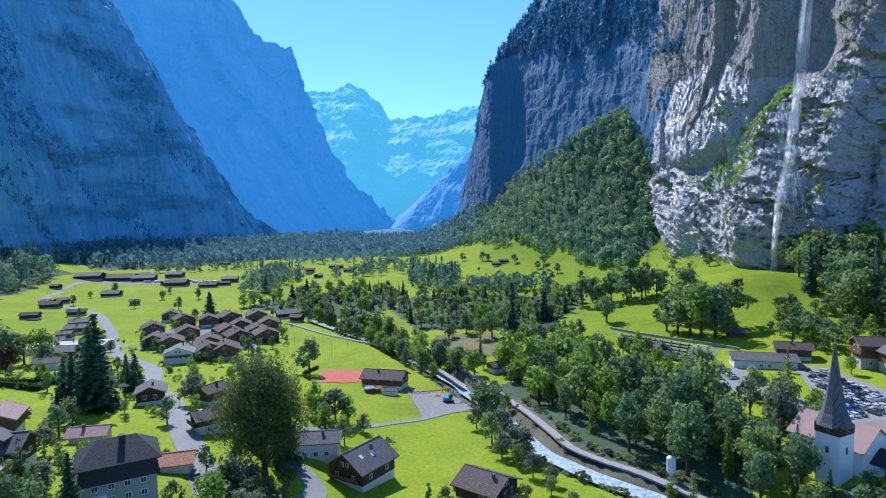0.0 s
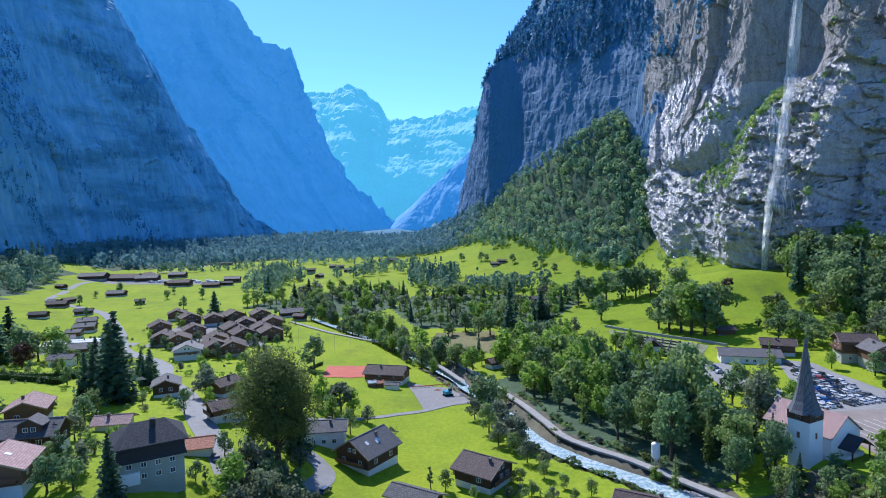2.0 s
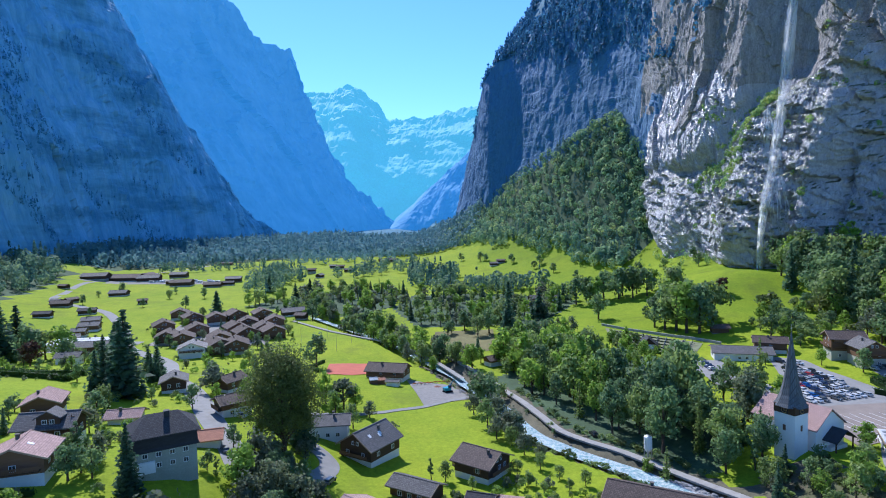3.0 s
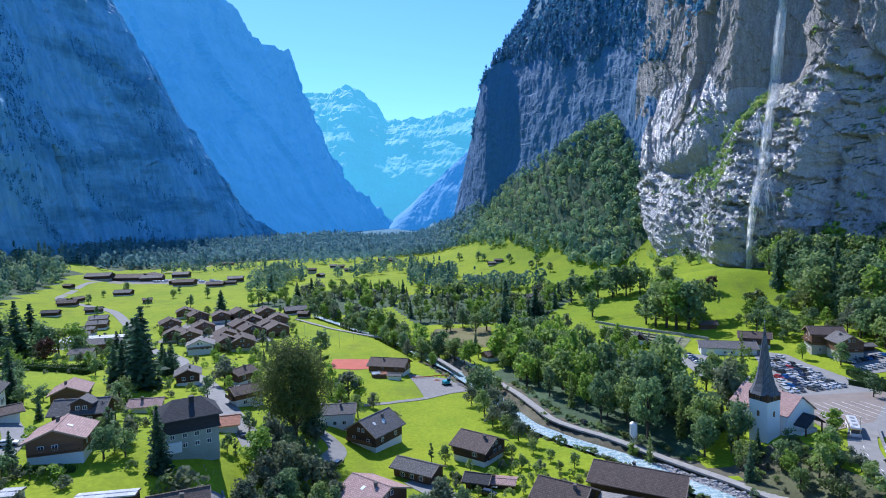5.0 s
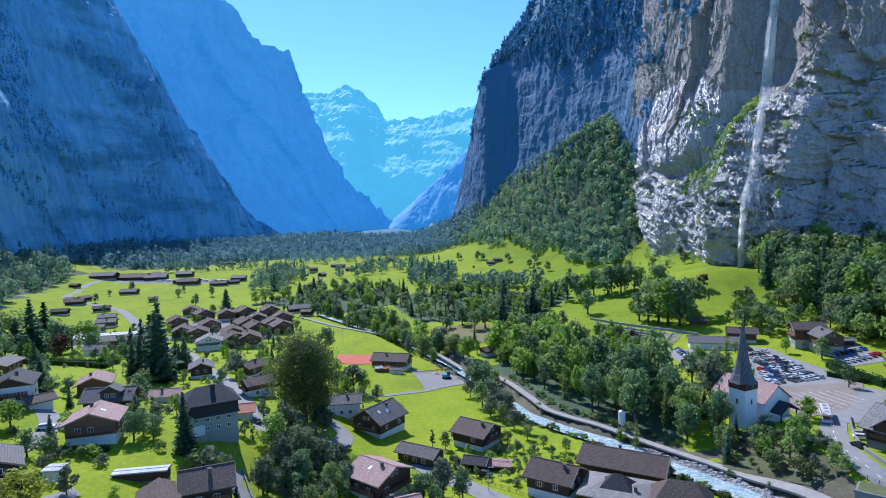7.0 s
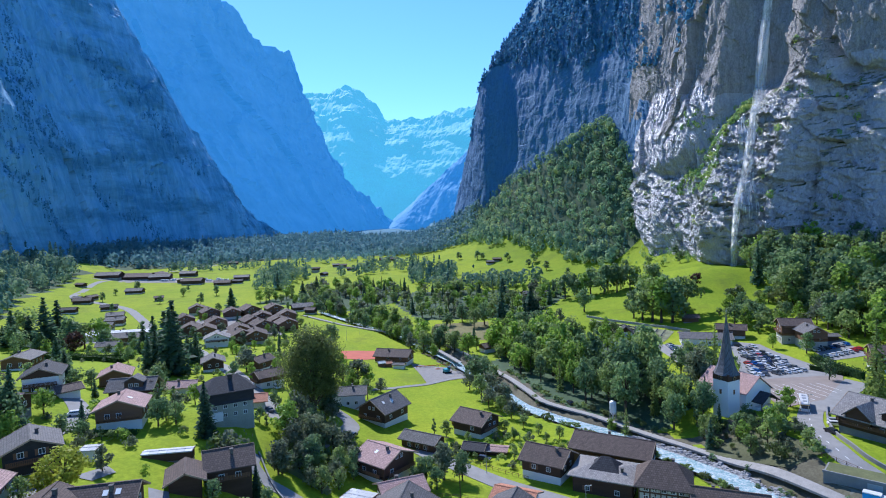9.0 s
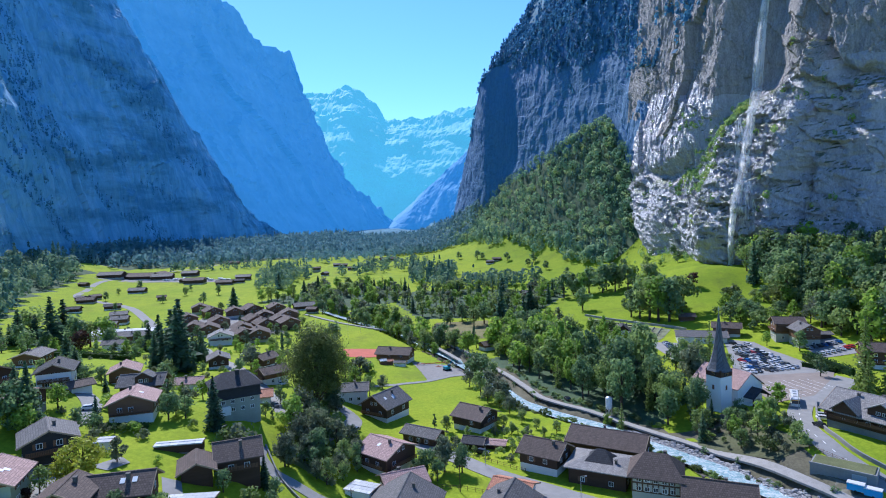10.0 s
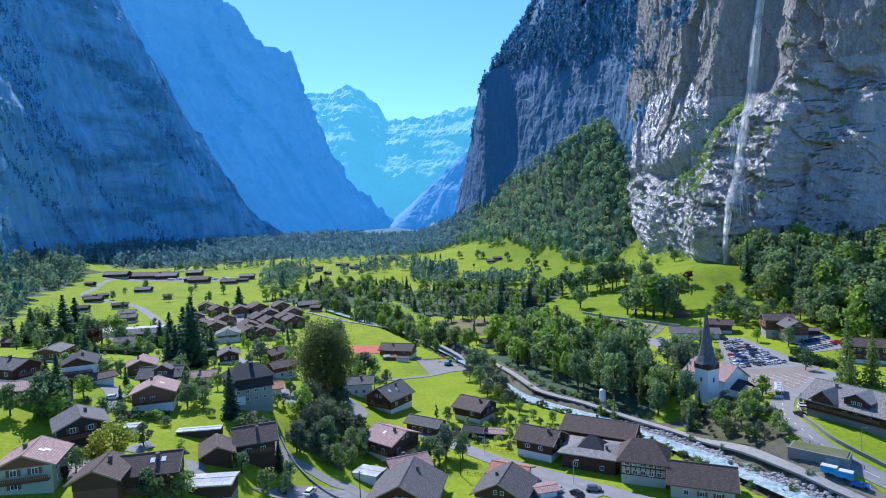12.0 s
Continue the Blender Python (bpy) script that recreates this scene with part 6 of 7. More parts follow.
# ---- vehicles ----
def paint(name, col):
    m, nt, b = material(name, 0.3, 0.1, 0.5)
    dirt = tex(nt, scale=1.5, detail=5)
    nt.links.new(ramp(nt, dirt, (0.3, tuple(c * 0.88 for c in col)), (0.7, col)), b.inputs["Base Color"])
    b.inputs["Coat Weight"].default_value = 0.4
    return m


PAINTS = [paint("car_paint_" + n, c) for n, c in (("white", (0.75, 0.75, 0.76)), ("silver", (0.42, 0.43, 0.45)), ("black", (0.02, 0.02, 0.023)), ("grey", (0.12, 0.125, 0.13)), ("red", (0.45, 0.02, 0.03)), ("blue", (0.02, 0.12, 0.42)), ("dark_blue", (0.02, 0.04, 0.12)))]
WORDS = ("white", "silver", "black", "grey", "red", "blue", "dark blue")


def car_template(mat, word):
    e = new("car")
    tagged(e, word + " parked car on the asphalt", "car")
    prof = [(-2.1, 0.35), (2.1, 0.35), (2.15, 0.6), (1.95, 0.82), (1.0, 0.95), (-1.75, 1.0), (-2.1, 0.85)]
    bm = solid([[(x, y * (1.0 if z < 0.9 else 0.94), z) for x, z in prof] for y in (-0.86, 0.86)])
    bmesh.ops.recalc_face_normals(bm, faces=bm.faces[:])
    b = part("body", bm, mat, e)
    bm = solid([[(x * a, y * a, z) for x, y in ((-1.72, -0.78), (0.95, -0.78), (0.95, 0.78), (-1.72, 0.78))] for a, z in ((1, 0.94), (0.86, 1.32))])
    part("glasshouse", bm, BUILDING_GLASS, e)
    bm = solid([[(x * a - 0.06, y * a, z) for x, y in ((-1.5, -0.68), (0.7, -0.68), (0.7, 0.68), (-1.5, 0.68))] for a, z in ((1, 1.3), (0.9, 1.44))])
    part("roof", bm, mat, e)
    for x in (-1.3, 1.3):
        for y in (-0.8, 0.8):
            bm = solid([[(x + 0.32 * math.cos(a * math.pi / 5), y + s, 0.32 + 0.32 * math.sin(a * math.pi / 5)) for a in range(10)] for s in (-0.1, 0.1)])
            part("wheel", bm, RUBBER, e)
    for y in (-0.6, 0.6):
        part("headlight", box(2.02, 2.13, y - 0.18, y + 0.18, 0.62, 0.76), WHITE_TRIM, e)
    return e


CARS = {}
car_rng = random.Random(8)


def car(x, y, turn, colour=None, group="cars in the car park", z=None):
    i = colour if colour is not None else car_rng.choice((0, 0, 0, 0, 0, 0, 1, 1, 1, 1, 2, 2, 3, 3, 4, 5, 6))
    m = pose(x, y, (ground_z(x, y) + 0.16) if z is None else z, 0, 0, turn)
    if i not in CARS:
        CARS[i] = car_template(PAINTS[i], WORDS[i])
        CARS[i].matrix_basis = m
        c = CARS[i]
    else:
        c = copy_thing(CARS[i], m)
    c["group"] = group
    return c


for row in range(10):
    y0 = 181 + row * 6.6 + (row % 2) * -0.8
    left = 124 + (y0 - 181) * 0.4
    right = 152 + (y0 - 188) * 0.08
    n = int((right - left) / 2.6)
    for i in range(n):
        if car_rng.random() < (0.10 if row < 7 else 0.5):
            continue
        x = left + 1.4 + i * 2.6
        car(x, y0 + (x - left) * 0.25 + car_rng.uniform(-0.3, 0.3), 104 + (180 if car_rng.random() < 0.5 else 0) + car_rng.uniform(-3, 3))
for i in range(14):
    car(175 + (i % 7) * 2.7, 210 + (i // 7) * 9 + (i % 7) * 0.5, 98 + car_rng.uniform(-3, 3), None, "cars by the hotel")
for i in range(5):
    car(113 + i * 1.2, 228 + i * 5.4, 15 + car_rng.uniform(-4, 4), None, "cars by the hall")
for x, y, t, c in ((-41, 68.4, 60, 3), (-35.9, 71.6, 75, 0), (26.5, 80.5, 140, 0), (25.2, 79.4, 140, 5), (31.5, 77, 120, 2), (36.5, 79.5, -8, 3), (116.5, 119, -20, 0), (118.5, 122, -20, 1), (111, 112.5, 100, 2), (-102.1, 85, 40, 0), (-98.9, 86.7, 40, 1), (-100.1, 101.4, 20, 0), (-56.5, 128.5, 120, 3), (-63.8, 162.6, -55, 0), (48, 172, 100, 2), (10, 118, -30, 2), (-100.7, 155.3, 60, 0), (-31.3, 133.1, 70, 3)):
    car(x, y, t, c, "cars about the village")


def bus(x, y, turn, lower, label, stripe=None):
    e = new("bus")
    e.matrix_world = pose(x, y, ground_z(x, y) + 0.18, 0, 0, turn)
    tagged(e, label, "bus")
    part("lower_body", box(-6, 6, -1.25, 1.25, 0.35, 1.3, 0.08), lower, e)
    part("window_band", box(-5.95, 5.95, -1.2, 1.2, 1.3, 2.5, 0.05), BUILDING_GLASS, e)
    r = part("roof", box(-6, 6, -1.25, 1.25, 2.5, 3.0, 0.12), PAINTS[0], e)
    for k in (-3, 0.5, 3.5):
        part("roof_hatch", box(k - 0.6, k + 0.6, -0.6, 0.6, 3.0, 3.14), METAL, r)
    for a in (-3.7, 3.6):
        for b in (-1.15, 1.15):
            part("wheel", solid([[(a + 0.5 * math.cos(q * math.pi / 6), b + s, 0.5 + 0.5 * math.sin(q * math.pi / 6)) for q in range(12)] for s in (-0.14, 0.14)]), RUBBER, e)
    if stripe:
        part("stripe", box(-6.02, 6.02, -1.27, 1.27, 2.45, 2.62), stripe, e)
    return e


YELLOW = paint("bus_yellow", (0.75, 0.42, 0.02))
bus(119.5, 139, 62, WHITE_TRIM, "long white bus with a yellow stripe on the road", YELLOW)


def excavator():
    x, y = 0.6, 234
    e = new("excavator")
    e.matrix_world = pose(x, y, ground_z(x, y) + 0.16, 0, 0, 30)
    tagged(e, "turquoise excavator with raised arm on the gravel", "excavator")
    tq = paint("turquoise_paint", (0.02, 0.3, 0.34))
    for s in (-1.1, 1.1):
        part("track", box(-2, 2, s - 0.3, s + 0.3, 0, 0.8, 0.2), RUBBER, e)
    part("body", box(-1.8, 1.2, -1.3, 1.3, 0.9, 2.2, 0.12), tq, e)
    part("cab", box(0.0, 1.4, -1.3, -0.1, 2.1, 3.2, 0.1), BUILDING_GLASS, e)
    bm = bmesh.new()
    limb(bm, (1.0, 0.3, 1.9), (3.4, 0.3, 5.0), 0.28, 0.22, 6)
    limb(bm, (3.4, 0.3, 5.0), (5.4, 0.3, 2.6), 0.22, 0.16, 6)
    part("arm", bm, tq, e)
    part("bucket", box(5.0, 5.9, -0.3, 0.9, 1.7, 2.7, 0.1), METAL, e)


excavator()


def trailer(x, y, turn):
    e = new("trailer")
    e.matrix_world = pose(x, y, ground_z(x, y) + 0.3, 0, 0, turn)
    tagged(e, "bright blue and white covered trailer on the verge", "trailer")
    blue = paint("bright_blue", (0.03, 0.3, 0.7))
    part("box", box(-1.8, 1.8, -1.0, 1.0, 0.5, 2.1, 0.06), blue, e)
    part("cover", box(-1.85, 1.85, -1.05, 1.05, 2.1, 2.3, 0.05), PAINTS[0], e)
    for b in (-0.95, 0.95):
        part("wheel", solid([[(0.35 * math.cos(q * math.pi / 5), b + s, 0.35 + 0.35 * math.sin(q * math.pi / 5)) for q in range(10)] for s in (-0.1, 0.1)]), RUBBER, e)


trailer(97.8, 78.6, -42)
trailer(100.3, 76.2, -42)
car(102, 73.2, -40, 5, "cars about the village")

# ---- walls, hedges, fences, lamps ----
def hedge(pts, width, height, seed, label, leaves=None):
    """A clipped hedge: leaf faces filling a long box, over a core of stems."""
    rng = np.random.default_rng(seed)
    e = new("hedge")
    x0, y0 = pts[0]
    e.matrix_world = pose(x0, y0, ground_z(x0, y0))
    tagged(e, label, "hedge")
    run = sum(math.dist(a, b) for a, b in zip(pts, pts[1:]))
    n = int(run * 26)
    cs = []
    for _ in range(n):
        p = along([(x, y, 0) for x, y in pts], rng.uniform(0, 1))
        x, y = p.x + rng.uniform(-width, width) / 2, p.y + rng.uniform(-width, width) / 2
        cs.append((x - x0, y - y0, ground_z(x, y) - ground_z(x0, y0) + height * rng.uniform(0.05, 1.0) ** 0.6))
    me = quads_mesh("foliage", np.array(cs), rng.uniform(0.45, 0.8, n), rng, leaves or HEDGE_M)
    o = new("foliage", me)
    o.parent = e
    core = strip("core", pts, width * 0.6, leaves or HEDGE_M, height * 0.75, skirt=height)
    for key in ("category", "kind"):
        if key in core:
            del core[key]
    core.parent = e
    core.matrix_parent_inverse = e.matrix_world.inverted()


hedge(((-206, 224), (-172, 216), (-146, 206)), 2.4, 2.6, 1, "long clipped dark green garden hedge")
hedge(((-146, 206), (-148, 217), (-158, 240)), 2.2, 2.4, 2, "clipped dark green garden hedge corner")
hedge(((153.3, 189), (158, 181), (160, 177)), 1.8, 2.6, 3, "tall dark hedge beside the car park")
hedge(((163.7, 205), (160, 190), (160, 178)), 1.8, 2.6, 4, "tall dark hedge behind the car park")
hedge(((92, 296), (103, 276), (115, 257)), 1.2, 1.2, 5, "low clipped hedge round the cemetery")
hedge(((-48, 96.8), (-41.4, 93.9), (-35.2, 92.0), (-31, 90.2)), 1.8, 1.9, 7, "silvery grey-green hedge above the lane", LEAF_GREY)
hedge(((-88, 88.6), (-83.5, 90.2), (-79, 91.6)), 1.4, 1.5, 8, "clipped round garden hedge below the chalet")
hedge(((-118, 176), (-110, 170), (-104, 158)), 1.2, 1.3, 9, "low dark hedge at the foot of the lawn")
hedge(((0.5, 131), (4, 127), (6.5, 121)), 1.2, 1.4, 10, "low garden hedge beside the yard")
hedge(((-72, 128), (-68, 121), (-72, 114)), 1.3, 1.6, 11, "clipped hedge beside the guesthouse")
hedge(((-60, 256), (-66, 270), (-64, 290)), 1.2, 1.6, 12, "dark hedge behind the sports court")
hedge(((-112, 88), (-106, 84), (-101, 78)), 1.2, 1.3, 6, "low garden hedge above the lane")


def low_wall(name, pts, height, mat, label, thick=0.5):
    return strip(name, pts, thick, mat, height, label, "structure", "wall", skirt=height + 1.2)


hedge(((162, 170), (162.5, 185), (163, 200)), 2.4, 4.2, 71, "tall dark hedge beside the car park", leaf_material("dark_hedge_leaves", (0.02, 0.05, 0.02), (0.06, 0.12, 0.035)))
hedge(((-197, 232), (-182, 225), (-166.5, 219.5), (-146, 218.6)), 2.6, 2.4, 72, "long dark hedge along the garden")
for k in (0.18, 0.36, 0.54, 0.72, 0.88):
    a, b = Vector((92, 298)).lerp(Vector((100, 345)), k), Vector((116, 258)).lerp(Vector((134, 284)), k)
    hedge(tuple(tuple(a.lerp(b, u)) for u in (0.1, 0.45, 0.75)), 0.5, 0.6, int(60 + 10 * k), "low clipped hedge between the graves")
low_wall("wall_cemetery", ((100, 352), (112, 330), (128, 302), (141, 279)), 1.4, STONE, "grey stone cemetery wall")
low_wall("wall_road", ((127, 139), (117, 123), (111.2, 111), (109, 101), (109, 92), (114.5, 80)), 1.1, STONE, "rubble retaining wall along the road")
low_wall("wall_lane", ((-50, 96), (-41, 81.5), (-32, 75), (-22, 71.5)), 0.6, CONCRETE, "low concrete kerb wall beside the lane", 0.4)


def fence(pts, label, step=2.0):
    e = new("fence")
    x0, y0 = pts[0]
    e.matrix_world = pose(x0, y0, ground_z(x0, y0))
    tagged(e, label, "fence")
    run = sum(math.dist(a, b) for a, b in zip(pts, pts[1:]))
    n = max(2, int(run / step))
    ps = []
    for i in range(n + 1):
        p = along([(x, y, 0) for x, y in pts], i / n)
        p.z = ground_z(p.x, p.y)
        ps.append(p - Vector((x0, y0, ground_z(x0, y0))))
        part("post", box(ps[-1].x - 0.06, ps[-1].x + 0.06, ps[-1].y - 0.06, ps[-1].y + 0.06, ps[-1].z - 0.4, ps[-1].z + 1.1), TIMBER_L, e)
    for h in (0.5, 0.95):
        for a, b in zip(ps, ps[1:]):
            bm = bmesh.new()
            limb(bm, a + Vector((0, 0, h)), b + Vector((0, 0, h)), 0.045, 0.045, 4)
            part("rail", bm, TIMBER_L, e)


fence(((2.8, 119), (12, 111), (21, 103)), "weathered wooden garden fence by the street")
fence(((-4, 95), (6, 92), (14, 86)), "weathered wooden fence round the lawn")
fence(((98, 97), (103, 89), (108, 80)), "wooden fence beside the stepped path")


def lamp(x, y, h, label):
    e = new("street_lamp")
    e.matrix_world = pose(x, y, ground_z(x, y))
    tagged(e, label, "lamp")
    part("pole", solid([ring(0.09, -0.4), ring(0.08, h * 0.5), ring(0.05, h)]), METAL, e)
    a = part("arm", box(0, 1.1, -0.04, 0.04, h - 0.1, h), METAL, e)
    part("head", box(0.8, 1.5, -0.14, 0.14, h - 0.16, h - 0.02, 0.03), METAL, a)


for x, y in ((32.3, 84.5), (10, 108.5), (113, 88), (116.5, 132), (-70, 162), (-90, 195)):
    lamp(x, y, 6.5, "slim grey street lamp on its post")
for x, y in ((-63, 321), (-58, 345), (-88, 340), (-78, 372)):
    lamp(x, y, 11.0, "tall floodlight mast beside the pitch")
for x, y in ((-24.3, 76.4), (-88, 118), (2, 92)):
    e = new("utility_pole")
    e.matrix_world = pose(x, y, ground_z(x, y))
    tagged(e, "dark wooden utility pole on the lawn", "pole")
    part("pole", solid([ring(0.14, -0.5), ring(0.12, 4), ring(0.1, 7.5)]), TIMBER, e)
    part("crossbar", box(-0.7, 0.7, -0.06, 0.06, 6.9, 7.05), TIMBER, e)


def grave():
    e = new("gravestone")
    tagged(e, "small grey gravestone in the cemetery", "gravestone", "cemetery graves")
    prof = [(-0.4, 0), (0.4, 0), (0.4, 0.8), (0.22, 1.05), (-0.22, 1.05), (-0.4, 0.8)]
    part("headstone", solid([[(x, y, z) for x, z in prof] for y in (-0.1, 0.1)]), STONE, e)
    part("bed", box(-0.5, 0.5, -1.7, -0.1, -0.2, 0.16), STONE_DARK, e)
    return e


first_grave = None
for row in range(9):
    for i in range(11):
        u, v = (i + 0.5) / 11, (row + 0.5) / 9
        p = Vector((93, 299)).lerp(Vector((116, 262)), u).lerp(Vector((102, 340)).lerp(Vector((132, 286)), u), v)
        if car_rng.random() < 0.15:
            continue
        m = pose(p.x, p.y, ground_z(p.x, p.y) + 0.1, 0, 0, 28 + car_rng.uniform(-5, 5))
        if first_grave is None:
            first_grave = grave()
            first_grave.matrix_basis = m
        else:
            copy_thing(first_grave, m)
for x, y in scatter([(92, 300), (115, 262), (131, 286), (100, 342)], 26, 4.0, 77):
    plant("shrub", x, y, tree_rng.uniform(1.2, 2.6), 0.7, "cemetery bushes")


def silo():
    e = new("silo")
    e.matrix_world = pose(59.2, 153, ground_z(59.2, 153), 0, 0, 20)
    tagged(e, "tall pale metal silo on legs under the trees", "silo")
    part("tank", solid([ring(r, h, 14) for r, h in ((0.25, 1.3), (1.2, 2.6), (1.2, 6.2), (0.95, 6.5))]), PLASTER, e)
    part("lid", solid([ring(r, h, 14) for r, h in ((1.0, 6.48), (0.5, 6.75), (0.2, 6.8))]), METAL, e)
    for a in range(4):
        x, y = 1.05 * math.cos(a * math.pi / 2 + 0.8), 1.05 * math.sin(a * math.pi / 2 + 0.8)
        part("leg", box(x - 0.08, x + 0.08, y - 0.08, y + 0.08, -0.4, 3.2), METAL, e)
    part("ladder", box(1.16, 1.24, -0.25, 0.25, 0.4, 6.3), METAL, e)


silo()


def barrier(x, y, turn):
    e = new("barrier")
    e.matrix_world = pose(x, y, ground_z(x, y) + 0.16, 0, 0, turn)
    tagged(e, "orange and white site barrier on the gravel", "barrier", "site barriers")
    part("board", box(-0.9, 0.9, -0.04, 0.04, 0.55, 1.0), ORANGE, e)
    for q in (-0.7, 0.7):
        part("foot", box(q - 0.06, q + 0.06, -0.3, 0.3, 0, 0.6), METAL, e)


ORANGE = simple("orange_paint", (0.62, 0.16, 0.05), 0.6, 2.0, 0.15)
for i in range(9):
    barrier(-14.5 + i * 1.9, 250 + i * 0.5 + (i % 2) * 0.4, 20)


def heap(x, y, r, h, mat, seed, label):
    """A loose pile of gravel: a low cone with an uneven skin."""
    rng = random.Random(seed)
    loops = [[(x + r * f * rng.uniform(0.85, 1.1) * math.cos(a * math.pi / 9), y + r * f * rng.uniform(0.85, 1.1) * math.sin(a * math.pi / 9), ground_z(x, y) - 0.2 + h * g * rng.uniform(0.9, 1.1)) for a in range(18)] for f, g in ((1, 0), (0.72, 0.4), (0.4, 0.78), (0.12, 1.0))]
    bm = solid(loops)
    me = bpy.data.meshes.new("gravel_heap")
    bm.to_mesh(me)
    bm.free()
    me.materials.append(mat)
    tagged(new("gravel_heap", me), label, "heap")


heap(9.5, 232, 4.2, 1.3, simple("dark_gravel", (0.10, 0.10, 0.10), 0.95, 2.0, 0.35, relief=0.7), 1, "dark gravel heap on the building site")
heap(6, 240, 2.6, 1.1, GRAVEL, 2, "small grey gravel heap on the building site")
heap(-4, 245, 2.2, 0.9, simple("red_sand", (0.28, 0.13, 0.09), 0.95, 2.0, 0.25, relief=0.5), 3, "small heap of reddish sand by the barriers")


def bunker():
    e = new("service_building")
    e.matrix_world = pose(100.2, 86.2, ground_z(100.2, 86.2) - 1.4, 0, 0, -42)
    tagged(e, "low concrete service building with a grassed roof", "building")
    part("wall", box(-7, 7, -3.5, 3.5, -2, 3.0), CONCRETE, e)
    part("roof_turf", box(-6.6, 6.6, -3.1, 3.1, 3.0, 3.25, 0.08), simple("dry_turf", (0.13, 0.14, 0.06), 0.95, 0.8, 0.4, relief=0.6), e)
    part("parapet", box(-7.2, 7.2, -3.7, -3.3, 2.9, 3.4), CONCRETE, e)
    part("gate", box(2.0, 5.0, -3.62, -3.5, 0.0, 2.5), METAL, e)


bunker()

patch("scrub_slope", ((77, 120), (89.5, 97), (100, 98), (96, 126)), simple("rough_scrub", (0.10, 0.105, 0.05), 0.95, 0.5, 0.45, relief=0.6), 0.12, "rough brown and green scrub on the bank")
patch("scrub_slope", ((88, 82), (104, 62), (110, 66), (95, 86)), simple("stony_verge", (0.17, 0.16, 0.12), 0.95, 0.6, 0.4, relief=0.6), 0.1, "stony verge beside the track")
for i in range(13):
    pts = [along([(124, 55, 0), (108.5, 78, 0), (103.8, 91, 0), (104, 101, 0), (106.5, 112, 0), (112, 124, 0), (120, 136, 0)], (i + q) / 13) for q in (0.0, 0.35)]
    strip("road_marking", [(p.x, p.y) for p in pts], 0.18, WHITE_TRIM, 0.2, "white dashed centre line on the road", "structure", "marking", skirt=0.05)
for i in range(11):
    x = 122 + i * 3.2
    strip("road_marking", ((x, 143 + i * 1.9), (x - 2.2, 168)), 0.15, WHITE_TRIM, 0.2, "faint white parking line", "structure", "marking", skirt=0.02) if i < 8 else None

# ---- trees ----
plant("great_maple", -45.4, 142, 32, 1.0)
plant("spruce_tree", -43, 152.4, 26, 1.0)
for x, y, h in ((-111.1, 181.1, 27), (-119, 184.8, 17), (-123.4, 187.2, 15), (-244.8, 317.1, 30), (-276.3, 319.9, 24), (-282.3, 320.1, 14), (-290.5, 321.5, 16), (-268.3, 324.5, 20), (-63.5, 96, 15), (-106.2, 86.3, 17), (-115.1, 214.8, 14), (-121.9, 221.5, 12), (71, 417, 22), (-192, 478, 22), (-132, 564, 20), (-153, 590, 16), (-190, 624, 18), (9, 533, 12), (15, 532, 13), (32, 490, 10), (-92.1, 91, 8)):
    plant("spruce_tree", x, y, h, 1.15 if y < 120 else 1.4 if y < 200 else 1.8)
for x, y, h in ((-39.7, 95.9, 8), (-43.8, 91.1, 9), (-27.4, 107, 8), (-39.3, 110.6, 12), (-34.1, 112.9, 11), (-37, 100, 10), (-46.5, 121.4, 12), (-30.6, 97.6, 7), (-35.5, 90.6, 6), (-42.2, 102.4, 11)):
    plant(tree_rng.choice(("willow_tree", "willow_tree", "ash_tree")), x, y, h)
for x, y, h in ((-2, 105, 11), (3, 104, 9), (-7, 103, 10), (-4, 99, 7), (-10, 101.7, 6)):
    plant(tree_rng.choice(("willow_tree", "ash_tree")), x, y, h)
plant("poplar", -5, 142, 7)
for x, y, h, k in ((98, 170, 15, "ash_tree"), (103, 178, 16, "broadleaf_tree"), (97, 185, 14, "elm_tree"), (109, 171, 13, "lime_tree"), (104, 161, 12, "broadleaf_tree"), (99, 157, 13, "ash_tree"), (119, 202, 19, "larch_tree"), (94, 163, 17, "willow_tree"), (87, 131, 9, "spruce_tree"), (91, 150, 10, "spruce_tree"), (83, 133, 7, "broadleaf_tree"), (89, 124, 8, "ash_tree"), (96, 131, 6, "elm_tree")):
    plant(k, x, y, h)
for x, y, h in ((-1, 140, 6), (19, 143, 5), (26, 146, 5.5), (21, 136, 4.5), (30, 139, 4.5), (36, 134, 5), (42, 128, 4)):
    plant("broadleaf_tree", x, y, h)
plant("maple_tree", -76.9, 59.4, 10, 1.4)
plant("elm_tree", -105.2, 81.7, 16, 1.1)
for x, y, h, w in ((-109, 86, 15, 1.3), (-112.5, 186.7, 30, 1.5), (-118.7, 193, 25, 1.6), (-128, 141, 12, 1.5), (-147, 166, 14, 1.5)):
    plant("spruce_tree", x, y, h, w)
for x, y, h in ((-122, 137, 7), (-131, 147, 8), (-141, 160, 9), (-125, 150, 6), (-104, 133, 6), (-152, 176, 9), (-100, 128, 5)):
    plant("elm_tree", x, y, h, 1.2)
plant("lime_tree", -101.5, 79, 10, 1.1)
for x, y, h in ((-79, 113.1, 8), (-83, 111.7, 9), (-85.5, 108, 6)):
    plant("poplar", x, y, h, 1.1)
plant("maple_tree", -80.3, 57.2, 6)
plant("copper_beech", -81.7, 49.6, 4)
plant("ash_tree", -237.1, 320.2, 17)
plant("copper_beech", 178.6, 356.4, 12.6)
